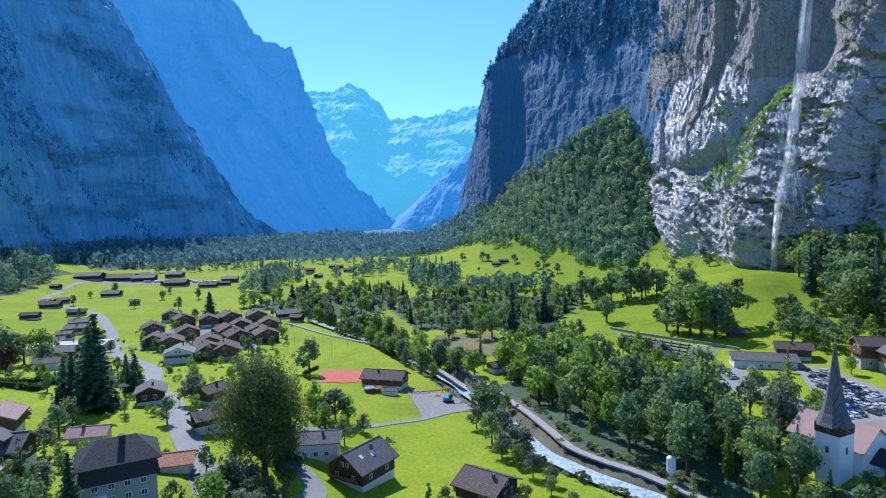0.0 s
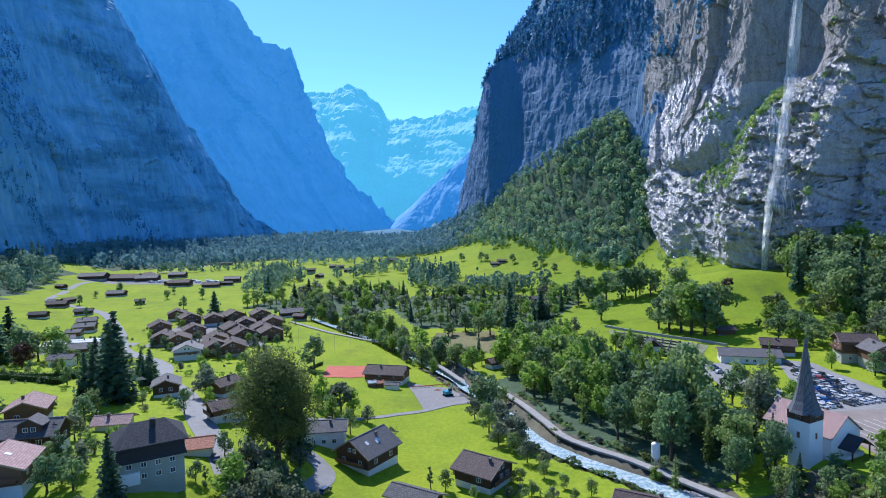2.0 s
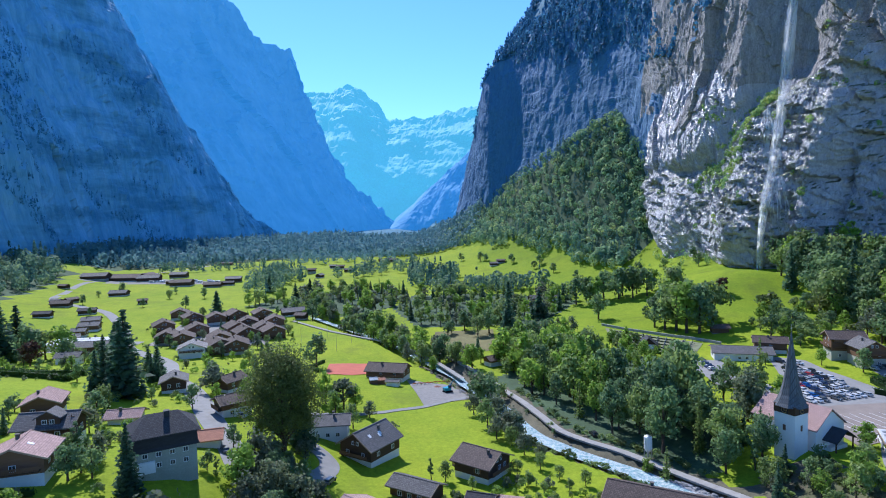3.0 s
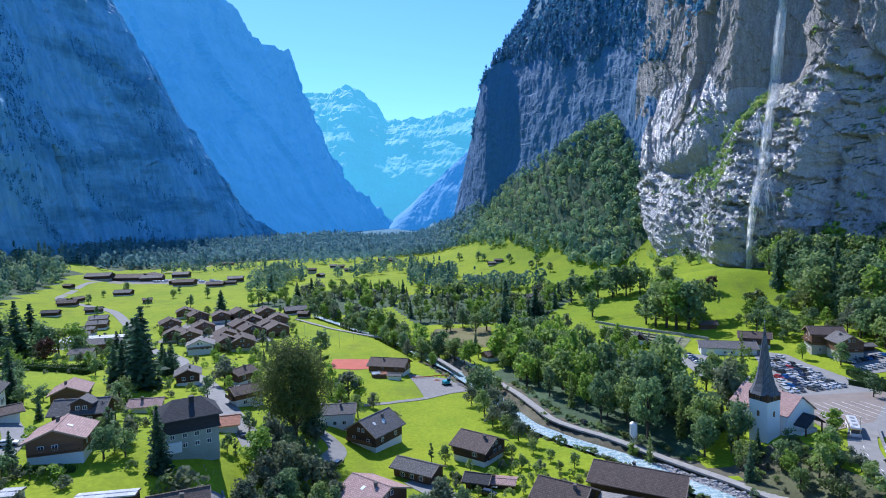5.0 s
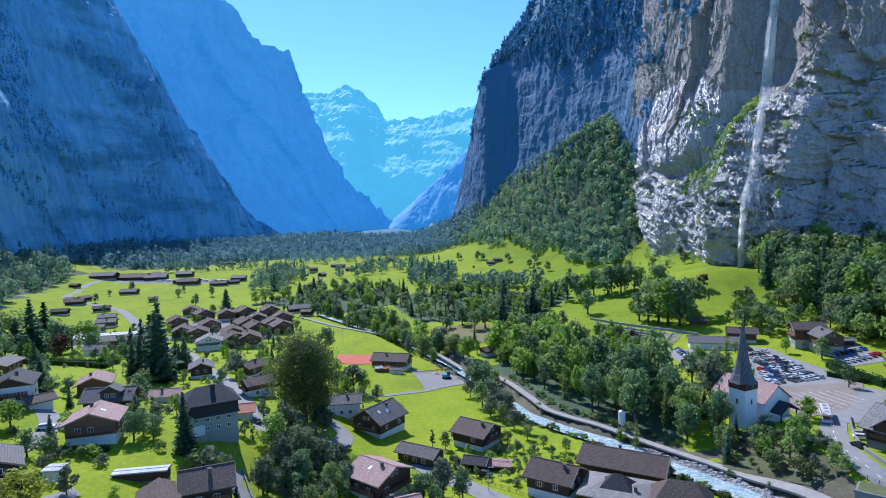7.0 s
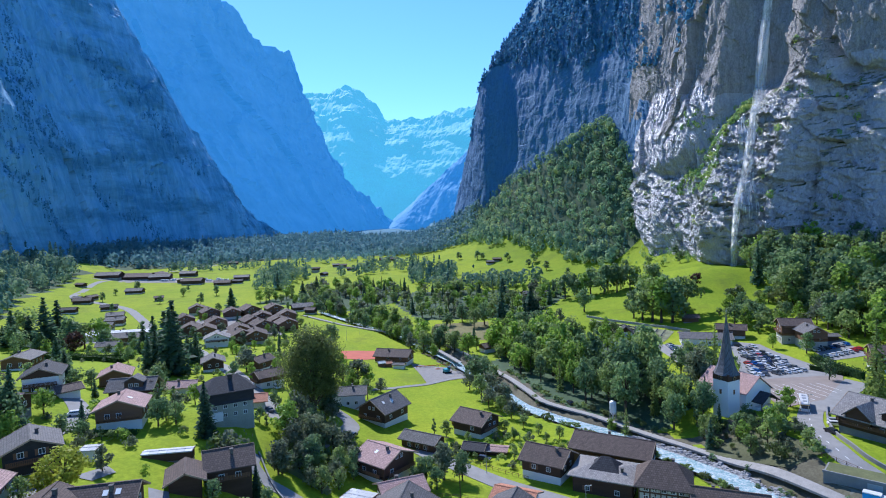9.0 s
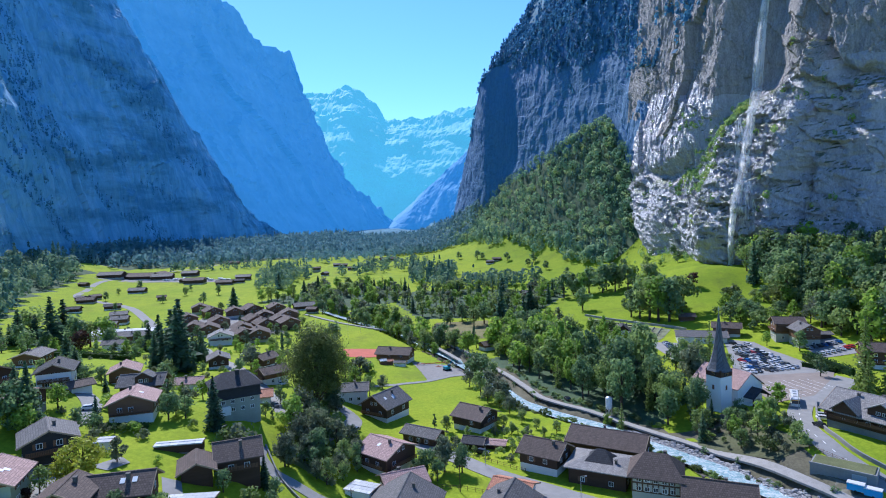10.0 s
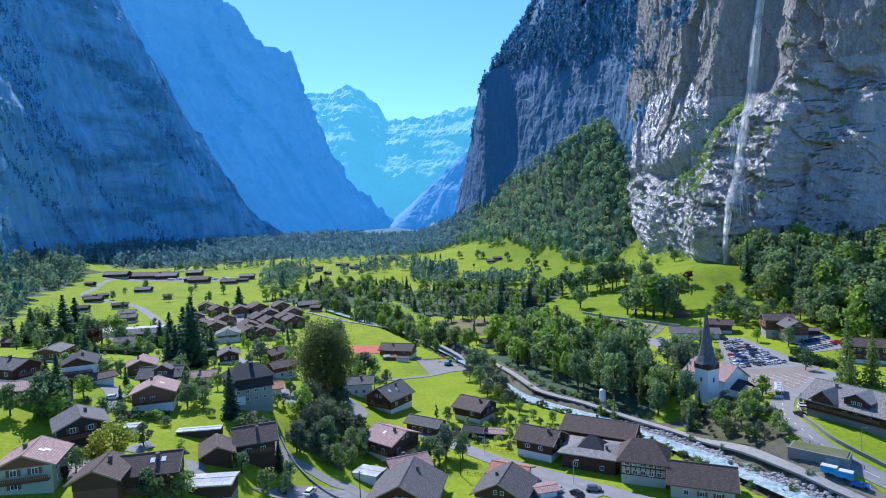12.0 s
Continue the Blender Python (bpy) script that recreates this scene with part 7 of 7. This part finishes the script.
plant("copper_beech", -212, 280, 15)
for x, y, h in ((-250, 290, 15), (-262, 302, 17), (-236, 286, 13), (-228, 302, 16), (-203, 296, 14), (-192, 306, 11), (-271, 312, 15), (-258, 280, 10), (-243, 276, 9), (-282, 305, 14)):
    plant(tree_rng.choice(("elm_tree", "ash_tree")), x, y, h, 1.1)
for x, y, h in ((-44.5, 64.6, 7), (-40.5, 66.9, 6), (-81.7, 53.6, 6), (-60.6, 45.3, 6), (-108.7, 83.6, 9), (-114.4, 79.6, 9), (-130.9, 307, 7), (-92.1, 212, 10), (-82, 169.2, 9), (-84, 110.5, 6), (-76.7, 102.4, 6), (-56.2, 133.4, 7), (-53, 143.3, 6), (-223.2, 333.3, 10), (-38.2, 180.8, 11), (-32, 178.3, 9), (-45.3, 199.6, 13), (-40.9, 190.3, 9), (-77.5, 123.1, 7), (-51.1, 67.6, 6), (-53.9, 161.7, 8), (-59.9, 174.2, 8), (-140, 475, 8)):
    plant(tree_rng.choice(("broadleaf_tree", "lime_tree", "ash_tree")), x, y, h)
WOODS = [(71, 148), (76, 150), (84, 176), (91, 197), (95, 240), (98, 285), (60, 305), (36, 266), (35, 238), (40, 212), (45, 191), (52, 176), (62, 159)]
for x, y in scatter(WOODS, 100, 5.6, 12):
    lit = ("lime_tree", "lime_tree", "broadleaf_tree") if y > 215 else ("broadleaf_tree", "ash_tree", "elm_tree", "lime_tree", "willow_tree", "larch_tree", "ash_tree")
    plant(tree_rng.choice(lit), x, y, tree_rng.uniform(11, 17) if x < 50 else tree_rng.uniform(8, 13) if x > 68 and y > 195 else tree_rng.uniform(13, 27), tree_rng.uniform(0.72, 1.0), "riverside wood")
for x, y in scatter([(40, 238), (36, 264), (24, 300), (62, 312), (54, 255)], 26, 5, 14):
    plant(tree_rng.choice(("lime_tree", "ash_tree", "broadleaf_tree", "lime_tree")), x, y, tree_rng.uniform(14, 23), 1.0, "riverside wood")
for x, y, h, k in ((82, 153, 15, "elm_tree"), (79, 161, 18, "ash_tree"), (86, 150, 11, "spruce_tree"), (80, 122, 10, "spruce_tree"), (76, 140, 14, "ash_tree"), (84, 128, 8, "broadleaf_tree"), (88, 118, 8, "lime_tree"), (92, 112, 9, "broadleaf_tree"), (96, 116, 10, "lime_tree"), (100, 120, 8, "broadleaf_tree"), (104, 126, 7, "ash_tree"), (86, 110, 7, "broadleaf_tree"), (113, 138, 9, "lime_tree"), (116, 141, 7, "lime_tree"), (98, 104, 5, "poplar"), (86, 140, 15, "ash_tree"), (79, 147, 16, "broadleaf_tree"), (83, 138, 9, "poplar"), (110, 190, 15, "larch_tree"), (106, 200, 13, "broadleaf_tree"), (120, 186, 8, "broadleaf_tree"), (60.3, 141.5, 11, "larch_tree"), (57, 147, 6, "lime_tree"), (152, 150, 27, "larch_tree"), (158, 145, 23, "larch_tree"), (148, 143, 15, "larch_tree"), (140, 139, 6, "lime_tree"), (150, 172, 9, "ash_tree"), (163, 192, 5, "ash_tree"), (170, 218, 11, "ash_tree"), (141, 238, 6, "broadleaf_tree"), (162, 232, 8, "lime_tree")):
    plant(k, x, y, h)
for x, y, h in ((103, 371, 20), (102, 431, 22), (124, 434, 24), (133, 425, 25), (142, 420, 25), (151, 415, 22), (129, 323, 26), (133, 316, 30), (136, 309, 31), (141, 304, 30), (155, 319, 27), (146, 356, 31), (130, 358, 8), (173, 284, 12), (177, 282, 10), (185, 280, 9), (197, 285, 8), (169, 302, 6), (5, 378, 10), (14, 384, 16)):
    plant(tree_rng.choice(("ash_tree", "elm_tree", "broadleaf_tree", "lime_tree")), x, y, h, 1.05, "trees on the hillside")
for x, y, h in ((22, 367, 15), (30, 373, 20), (40, 388, 23), (63, 438, 16), (75, 440, 13), (84, 438, 18), (126, 331, 21), (149, 326, 24), (139, 345, 27), (151, 341, 25), (112, 440, 20), (118, 428, 21), (138, 432, 22), (148, 429, 20), (158, 424, 18), (112, 428, 17), (180, 292, 9), (190, 274, 8)):
    plant(tree_rng.choice(("ash_tree", "elm_tree", "broadleaf_tree", "lime_tree")), x, y, h, 1.05, "trees on the hillside")
plant("spruce_tree", 41.2, 355.7, 33, 1.2)
for y in range(286, 520, 7):
    for s in (1, 1, -1):
        x = river_x(y) + (tree_rng.uniform(5, 16) if s > 0 else -tree_rng.uniform(4.5, 6.5))
        if s < 0 and tree_rng.random() < 0.35:
            continue
        plant(tree_rng.choice(("willow_tree", "broadleaf_tree", "ash_tree", "lime_tree")), x, y + tree_rng.uniform(-3, 3), tree_rng.uniform(9, 16), 1.0, "trees along the river")
for x, y, h in ((23, 157, 8), (14, 184, 11), (18, 190, 12), (10, 200, 9), (16, 172, 9), (22, 178, 10), (20, 165, 7), (27, 152, 6), (16, 236, 9), (23, 228, 9), (20, 243, 10), (36, 244, 9), (40, 236, 8), (30, 270, 9), (45, 262, 12)):
    plant(tree_rng.choice(("willow_tree", "willow_tree", "broadleaf_tree")), x, y, h, 1.0, "trees along the river")
BAND = [(-185, 525), (-150, 600), (-60, 625), (-40, 580), (-45, 505), (-75, 450), (-130, 490)]
for x, y in scatter(BAND, 92, 7, 21, lambda x, y: abs(x - river_x(y)) > 8):
    plant(tree_rng.choice(("spruce_tree", "broadleaf_tree", "willow_tree", "lime_tree", "lime_tree", "larch_tree")), x, y, tree_rng.uniform(8, 16), 1.15, "trees in the valley wood")
BAND2 = [(-45, 500), (-30, 570), (70, 560), (108, 440), (62, 392), (40, 400), (-20, 400)]
for x, y in scatter(BAND2, 100, 6.8, 22):
    plant(tree_rng.choice(("spruce_tree", "broadleaf_tree", "willow_tree", "lime_tree", "lime_tree", "larch_tree")), x, y, tree_rng.uniform(8, 17), 1.1, "trees in the valley wood")
RIGHT_WOOD = [(205, 200), (232, 190), (330, 330), (300, 370), (262, 430), (238, 405), (216, 362), (207, 295), (210, 255), (196, 225)]
for x, y in scatter(RIGHT_WOOD, 130, 6.0, 23):
    plant(tree_rng.choice(("broadleaf_tree", "ash_tree", "elm_tree", "lime_tree", "spruce_tree")), x, y, tree_rng.uniform(16, 32), 1.0, "wood below the cliff")
for x, y in scatter([(-13.6, 287.2), (40, 300), (85, 330), (84, 370), (36, 392), (32, 322), (-10, 318)], 34, 6.5, 24):
    plant(tree_rng.choice(("willow_tree", "broadleaf_tree", "lime_tree", "spruce_tree")), x, y, tree_rng.uniform(6, 13), 0.95, "trees by the rough meadow")
LEFT_WOOD = [(-335, 345), (-370, 440), (-425, 540), (-462, 660), (-520, 800), (-640, 820), (-600, 560), (-480, 380), (-400, 300)]
for x, y in scatter([(200, 270), (217, 280), (246, 258), (224, 215), (202, 196), (197, 225)], 44, 5.0, 63, lambda x, y: not any(math.hypot(x - a, y - b) < r for a, b, r in TAKEN)):
    plant(tree_rng.choice(("broadleaf_tree", "elm_tree", "lime_tree", "larch_tree", "willow_tree")), x, y, tree_rng.uniform(10, 22), 1.0, "wood below the cliff")
for x, y in scatter([(95, 470), (225, 440), (245, 520), (190, 560), (100, 610)], 20, 13.0, 71):
    plant(tree_rng.choice(("ash_tree", "broadleaf_tree", "elm_tree", "lime_tree")), x, y, tree_rng.uniform(7, 16), 1.05, "trees on the hillside")
for x, y in scatter([(170, 258), (205, 262), (218, 320), (190, 335), (165, 292)], 34, 5.0, 72, lambda x, y: not any(math.hypot(x - a, y - b) < r for a, b, r in TAKEN)):
    plant(tree_rng.choice(("bush", "elm_tree", "ash_tree", "broadleaf_tree", "lime_tree")), x, y, tree_rng.uniform(4, 14), 1.1, "trees on the hillside")
for x, y, h in ((128, 752, 15), (119, 742, 12), (98, 806, 14), (58, 868, 15), (66, 858, 12), (136, 700, 13), (150, 640, 11), (30, 900, 14), (88, 690, 9)):
    plant("ash_tree", x, y, h, 1.15, "trees on the hillside")
left_spots = scatter(LEFT_WOOD, 300, 8, 25)
forest("forest", left_spots[::3], FOREST_C, "tall spruces at the foot of the rock wall", True, 27, 60, 4.6, 25)
forest("forest", left_spots[1::3] + left_spots[2::3], FOREST_L, "mixed broadleaf wood at the foot of the rock wall", False, 20, 90, 4.3, 26)
for x, y in scatter([(-300, 480), (-420, 600), (-380, 700), (-250, 600), (-230, 520)], 9, 30, 27):
    plant(tree_rng.choice(("ash_tree", "broadleaf_tree")), x, y, tree_rng.uniform(8, 14))

MEADOWS = ([(-27.3, 137.5), (-29.9, 214.2), (26, 215), (26, 160), (12, 140), (0, 130)], [(-47.6, 194.4), (-12, 214.4), (-20, 262.2), (-44.6, 251.6)], [(-110, 440), (-88.2, 302), (-29.9, 299.2), (-10, 305.1), (-57.4, 369.7)], [(-108.7, 84.7), (-58.3, 71.8), (-56.8, 86.8), (-88.1, 90.1)], [(-55.3, 102.7), (-78.6, 99.9), (-76.5, 106.2), (-55.7, 110.9)], [(-209.7, 163.4), (-118.9, 130.8), (-127.3, 175), (-176.3, 171)], [(-205, 218), (-148, 203), (-116, 168), (-112, 150), (-122, 172), (-190, 170)])
LANES = ([(-50.3, 121.5), (-59.9, 138.5), (-74.5, 162.8), (-94.9, 199.3), (-117.5, 231.8), (-148.2, 292), (-191.5, 337.6)], [(-115.8, 119.7), (-111, 116.1), (-102.2, 106.3), (-97.6, 95.4), (-97.6, 87.6)], [(-39.2, 116.1), (-33.1, 140.8), (-46.3, 157.4)], [(-10, 128.7), (3, 113.5), (13.3, 101.7), (25, 91.7), (36, 82.5), (52, 70)], [(-51, 94.9), (-43.2, 84.7), (-24.3, 78.8), (-8, 62)])


def free_spot(x, y):
    """Neither on a house, a lane nor an open meadow."""
    if any(math.hypot(x - a, y - b) < r for a, b, r in TAKEN) or any(inside(m, x, y) for m in MEADOWS):
        return False
    for l in LANES:
        for (xa, ya), (xb, yb) in zip(l, l[1:]):
            k = max(0, min(1, ((x - xa) * (xb - xa) + (y - ya) * (yb - ya)) / ((xb - xa) ** 2 + (yb - ya) ** 2)))
            if math.hypot(x - xa - k * (xb - xa), y - ya - k * (yb - ya)) < 4.5:
                return False
    return abs(x - river_x(y)) > 6


VILLAGE = [(-123.3, 73.4), (-163.8, 148.7), (-254, 320.7), (-215, 480), (-120, 470), (-82.6, 289.2), (-46, 188.6), (-30.3, 132.3), (-8, 60)]
for x, y in scatter(VILLAGE, 340, 3.8, 41, free_spot):
    k = tree_rng.random()
    kind, h = ("shrub", tree_rng.uniform(1.3, 3.4)) if k < 0.62 else (tree_rng.choice(("broadleaf_tree", "ash_tree", "lime_tree", "willow_tree", "spruce_tree")), tree_rng.uniform(4, 9.5))
    plant(kind, x, y, h, 1.0, "village gardens")
for x, y in scatter([(-47, 132), (-45, 104), (-40, 94), (-31, 88), (-26, 104), (-36, 130)], 34, 3.6, 47, lambda x, y: free_spot(x, y) or -46 < x < -30):
    plant(tree_rng.choice(("willow_tree", "elm_tree", "ash_tree", "broadleaf_tree")), x, y, tree_rng.uniform(5, 10), 1.0, "trees on the bank")
for x, y in scatter([(-5, 125), (10, 150), (45, 120), (60, 92), (40, 100), (10, 112)], 44, 3.2, 42, free_spot):
    plant(tree_rng.choice(("shrub", "shrub", "broadleaf_tree")), x, y, tree_rng.uniform(1.6, 4), 1.0, "village gardens")
for x, y in scatter([(81, 114), (88, 103), (97, 95), (101, 104), (104, 114), (98, 132), (80, 130)], 46, 3.2, 43):
    plant(tree_rng.choice(("bush", "bush", "broadleaf_tree", "elm_tree", "willow_tree")), x, y, tree_rng.uniform(1.5, 6.0), 1.1, "bushes on the bank")
for y in range(60, 290, 5):
    for s in (-1, 1):
        if tree_rng.random() < 0.6:
            plant("bush", river_x(y) + s * tree_rng.uniform(6, 9), y, tree_rng.uniform(1.2, 3), 1.0, "bushes on the bank")

TALUS = [(238, 650), (255, 680), (242, 776), (192, 903), (152, 1003), (124, 1068), (105, 1170), (75, 1320), (10, 1500), (-60, 1480), (-10, 1230), (52, 1040), (92, 930), (128, 850), (165, 760), (180, 690), (204, 640)]
spots = scatter(TALUS, 2400, 6.9, 31)
spots += scatter([(248, 660), (255, 690), (242, 776), (192, 903), (172, 890), (206, 800), (226, 700), (232, 665)], 330, 5.0, 39)
edge_rng = random.Random(66)
for i in range(190):
    p = along([(x, y, 0) for x, y in ((20, 1130), (52, 1040), (92, 930), (128, 850), (165, 760), (180, 690), (206, 635))], edge_rng.random())
    w = 10 + 24 * max(0, noise.noise((p.y / 45, 4, 1)))
    spots.append((round(p.x + edge_rng.uniform(-w, 6), 2), round(p.y + edge_rng.uniform(-10, 10), 2)))
random.Random(2).shuffle(spots)
cut = int(len(spots) * 0.8)
forest("forest", spots[:cut], FOREST_T, "dense broadleaf forest on the steep slope under the cliff", False, 13, 76, 2.9, 31)
forest("forest", spots[cut:], FOREST_C, "spruces standing among the forest on the slope", True, 20, 60, 2.8, 32)
FAR_WOOD = [(-560, 830), (-495, 925), (-300, 1120), (-120, 1130), (-30, 1180), (60, 1300), (30, 1700), (-80, 2100), (-300, 2100), (-560, 1750), (-640, 1400), (-700, 1150), (-680, 900)]
far_spots = scatter(FAR_WOOD, 3000, 8.5, 33)
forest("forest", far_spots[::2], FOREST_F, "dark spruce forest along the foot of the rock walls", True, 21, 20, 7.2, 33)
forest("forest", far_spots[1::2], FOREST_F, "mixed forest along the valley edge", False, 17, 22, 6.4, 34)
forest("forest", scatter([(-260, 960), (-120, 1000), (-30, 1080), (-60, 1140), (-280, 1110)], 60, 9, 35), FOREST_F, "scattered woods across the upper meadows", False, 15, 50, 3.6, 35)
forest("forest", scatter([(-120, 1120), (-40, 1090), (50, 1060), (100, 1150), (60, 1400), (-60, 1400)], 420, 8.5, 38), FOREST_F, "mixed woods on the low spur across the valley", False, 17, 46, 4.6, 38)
riverside = scatter([(-212, 610), (-178, 605), (-186, 800), (-230, 870), (-262, 820)], 70, 6.5, 81) + scatter([(-150, 720), (-50, 760), (-20, 880), (-110, 880)], 36, 8, 82) + scatter([(-430, 862), (-255, 930), (-255, 956), (-435, 884)], 26, 9, 83) + scatter([(-20, 575), (70, 560), (110, 600), (40, 625)], 44, 6.5, 84)
forest("forest", riverside[::2] + riverside[1::4], FOREST_L, "rows of broadleaf trees along the upper river", False, 14, 80, 3.0, 81)
forest("forest", riverside[3::4], FOREST_C, "dark spruces among the trees of the upper river", True, 19, 56, 3.2, 82)
hill_spots = scatter([(-30, 620), (14, 640), (18, 760), (-16, 790), (-44, 740), (-40, 660)], 60, 6.5, 36)
forest("forest", hill_spots[::2], FOREST_C, "clump of spruces on the hill meadow", True, 19, 60, 3.6, 36)
forest("forest", hill_spots[1::2], FOREST_L, "broadleaf trees among spruces on the hill meadow", False, 15, 80, 3.2, 37)

for x, y in scatter([(78, 100), (84, 96), (88, 86), (96, 68), (90, 66), (85, 82)], 46, 1.8, 51):
    plant("bush", x, y, tree_rng.uniform(0.8, 2.6), 1.2, "bushes on the bank")
for i in range(46):
    y = 96 + i * 1.9
    plant("bush", river_x(y) - tree_rng.uniform(6.5, 11), y, tree_rng.uniform(1.2, 3.4), 1.15, "bushes on the bank")
for k in range(70):
    p = along([(66.4, 137, 0), (54.2, 156, 0), (45, 167, 0), (38.2, 179, 0), (34.8, 195.5, 0), (30.2, 216, 0), (26, 234, 0)], tree_rng.random())
    plant("bush", p.x + tree_rng.uniform(2.6, 6), p.y + tree_rng.uniform(1, 3), tree_rng.uniform(0.9, 2.8), 1.2, "bushes on the bank")
foot_spots = []
frng = random.Random(61)
for i in range(420):
    p = along([(x, y, 0) for x, y in R_PLAN[3:8]], frng.random())
    foot_spots.append((round(p.x - frng.expovariate(1 / 9.0), 2), round(p.y + frng.uniform(-8, 8), 2)))
forest("scrub", foot_spots, FOREST_B, "bushes and young trees crowding the foot of the cliff", False, 6, 34, 1.5, 61)
for x, y, h in ((-242.5, 301.2, 33.0), (-158.1, 251.9, 16.1), (-152.5, 251.7, 20.6), (-115.4, 210.3, 11.5), (-112.0, 209.1, 10.1), (53.7, 464.3, 25.0), (39.3, 351.9, 19.4), (-45.0, 77.5, 8.2)):
    plant("spruce_tree", x, y, h, 1.7 if h > 15 else 1.2)
for x, y, h in ((-225.6, 298.3, 22.6), (-104.2, 154.8, 9.2), (-73.1, 100.3, 7.2), (-93.7, 85.3, 6.8), (-90.1, 85.8, 6.0), (-55.3, 114.0, 4.9), (-83.1, 115.1, 3.6), (-64.8, 274.9, 17.9), (2.4, 372.3, 11.1), (13.5, 223.3, 16.4), (-55.8, 408.8, 14.2), (-41.1, 72.8, 6.4), (-81.5, 121.2, 4.4)):
    plant("elm_tree", x, y, h, 1.15)
for x, y, h in ((-211.5, 304.9, 20.6), (-47.3, 110.8, 13.0), (-41.9, 200.0, 9.7), (-34.4, 200.4, 10.3), (-12.9, 316.5, 18.3), (-23.4, 332.3, 12.5), (36.4, 229.1, 16.9), (35.0, 241.4, 11.4), (-108.1, 100.4, 8)):
    plant("lime_tree", x, y, h, 1.15)
for x, y, h in ((-222.0, 306.2, 18.1), (-276.3, 332.1, 25.8), (-56.0, 92.9, 4.0), (-102.1, 285.4, 8.7), (-46.5, 395.8, 16.7), (-57.1, 48.8, 7.1)):
    plant("broadleaf_tree", x, y, h, 1.15)
for x, y, h in ((-76.9, 98.4, 8.3), (16.7, 218.9, 15.0), (-62.6, 46.5, 7.2)):
    plant("ash_tree", x, y, h, 1.15)
for x, y, h in ((-87.5, 86.3, 3.2), (-83.2, 87.2, 3.0), (-81.0, 88.0, 3.5), (-76.7, 83.7, 3.3), (-55.7, 90.5, 7.8), (-58.2, 88.2, 5.1), (-164.7, 337.8, 5.7), (-100.9, 316.9, 4.3), (-97.2, 122.7, 2.6), (-96.2, 104.1, 4.8), (-149.4, 225.7, 3.5), (-93.8, 183.4, 3.4), (-19.1, 182.4, 4.0)):
    plant("shrub", x, y, h, 1.15)
for x, y, h in ((-85.1, 86.7, 4.2), (-53.4, 114.7, 4.5)):
    plant("poplar", x, y, h, 1.15)
for x, y, h in ((-86.5, 79.8, 4.1), (-85.6, 195.0, 12.1), (-60.8, 134.7, 4.2), (-38.4, 198.4, 12.9), (-28.3, 193.8, 6.3), (14.3, 391.3, 14.5), (20.3, 175.0, 9.6), (22.4, 168.6, 10.2), (-30.8, 340.6, 12.8)):
    plant("willow_tree", x, y, h, 1.15)
# ---- woodland floor under the trees ----
ground.data.materials.append(FOREST_FLOOR)
ground.data.materials.append(PASTURE)
ground.data.materials.append(CAP_FLOOR)
WOOD_EDGE = [(67, 138), (80, 144), (92, 197), (98, 285), (60, 305), (21, 262), (26.8, 234), (31, 216), (35.6, 196), (39, 180), (45.8, 168), (55, 157)]
ground.data.materials.append(simple("bank_scrub", (0.12, 0.11, 0.07), 0.95, 0.6, 0.5, relief=0.7))
BANKS = [(76, 132), (82, 112), (87, 96), (95, 72), (107, 54), (113, 58), (105, 74), (98, 88), (95, 100), (97, 116), (100, 134), (92, 136)]
floor_of = (TALUS, FAR_WOOD, LEFT_WOOD, WOOD_EDGE, BAND, BAND2)
boxes_of = [(min(p[0] for p in w), max(p[0] for p in w), min(p[1] for p in w), max(p[1] for p in w)) for w in floor_of]
for p in ground.data.polygons:
    c = p.center
    if c.y > 300 + 40 * noise.noise(c / 50) and c.x > 60 + 30 * noise.noise(c / 40):
        p.material_index = 2
    for w, (x0, x1, y0, y1) in zip(floor_of, boxes_of):
        if x0 < c.x < x1 and y0 < c.y < y1 and inside(w, c.x - (9 if w is TALUS else 0), c.y):
            p.material_index = 1
            break
    # Distant ground takes the floor colour with haze in it.
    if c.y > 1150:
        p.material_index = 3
    if 40 < c.y < 300:
        d = c.x - river_x(c.y) + 2.5 * noise.noise(c / 6)
        if -8.5 < d < 13 or inside(BANKS, c.x, c.y):
            p.material_index = 4
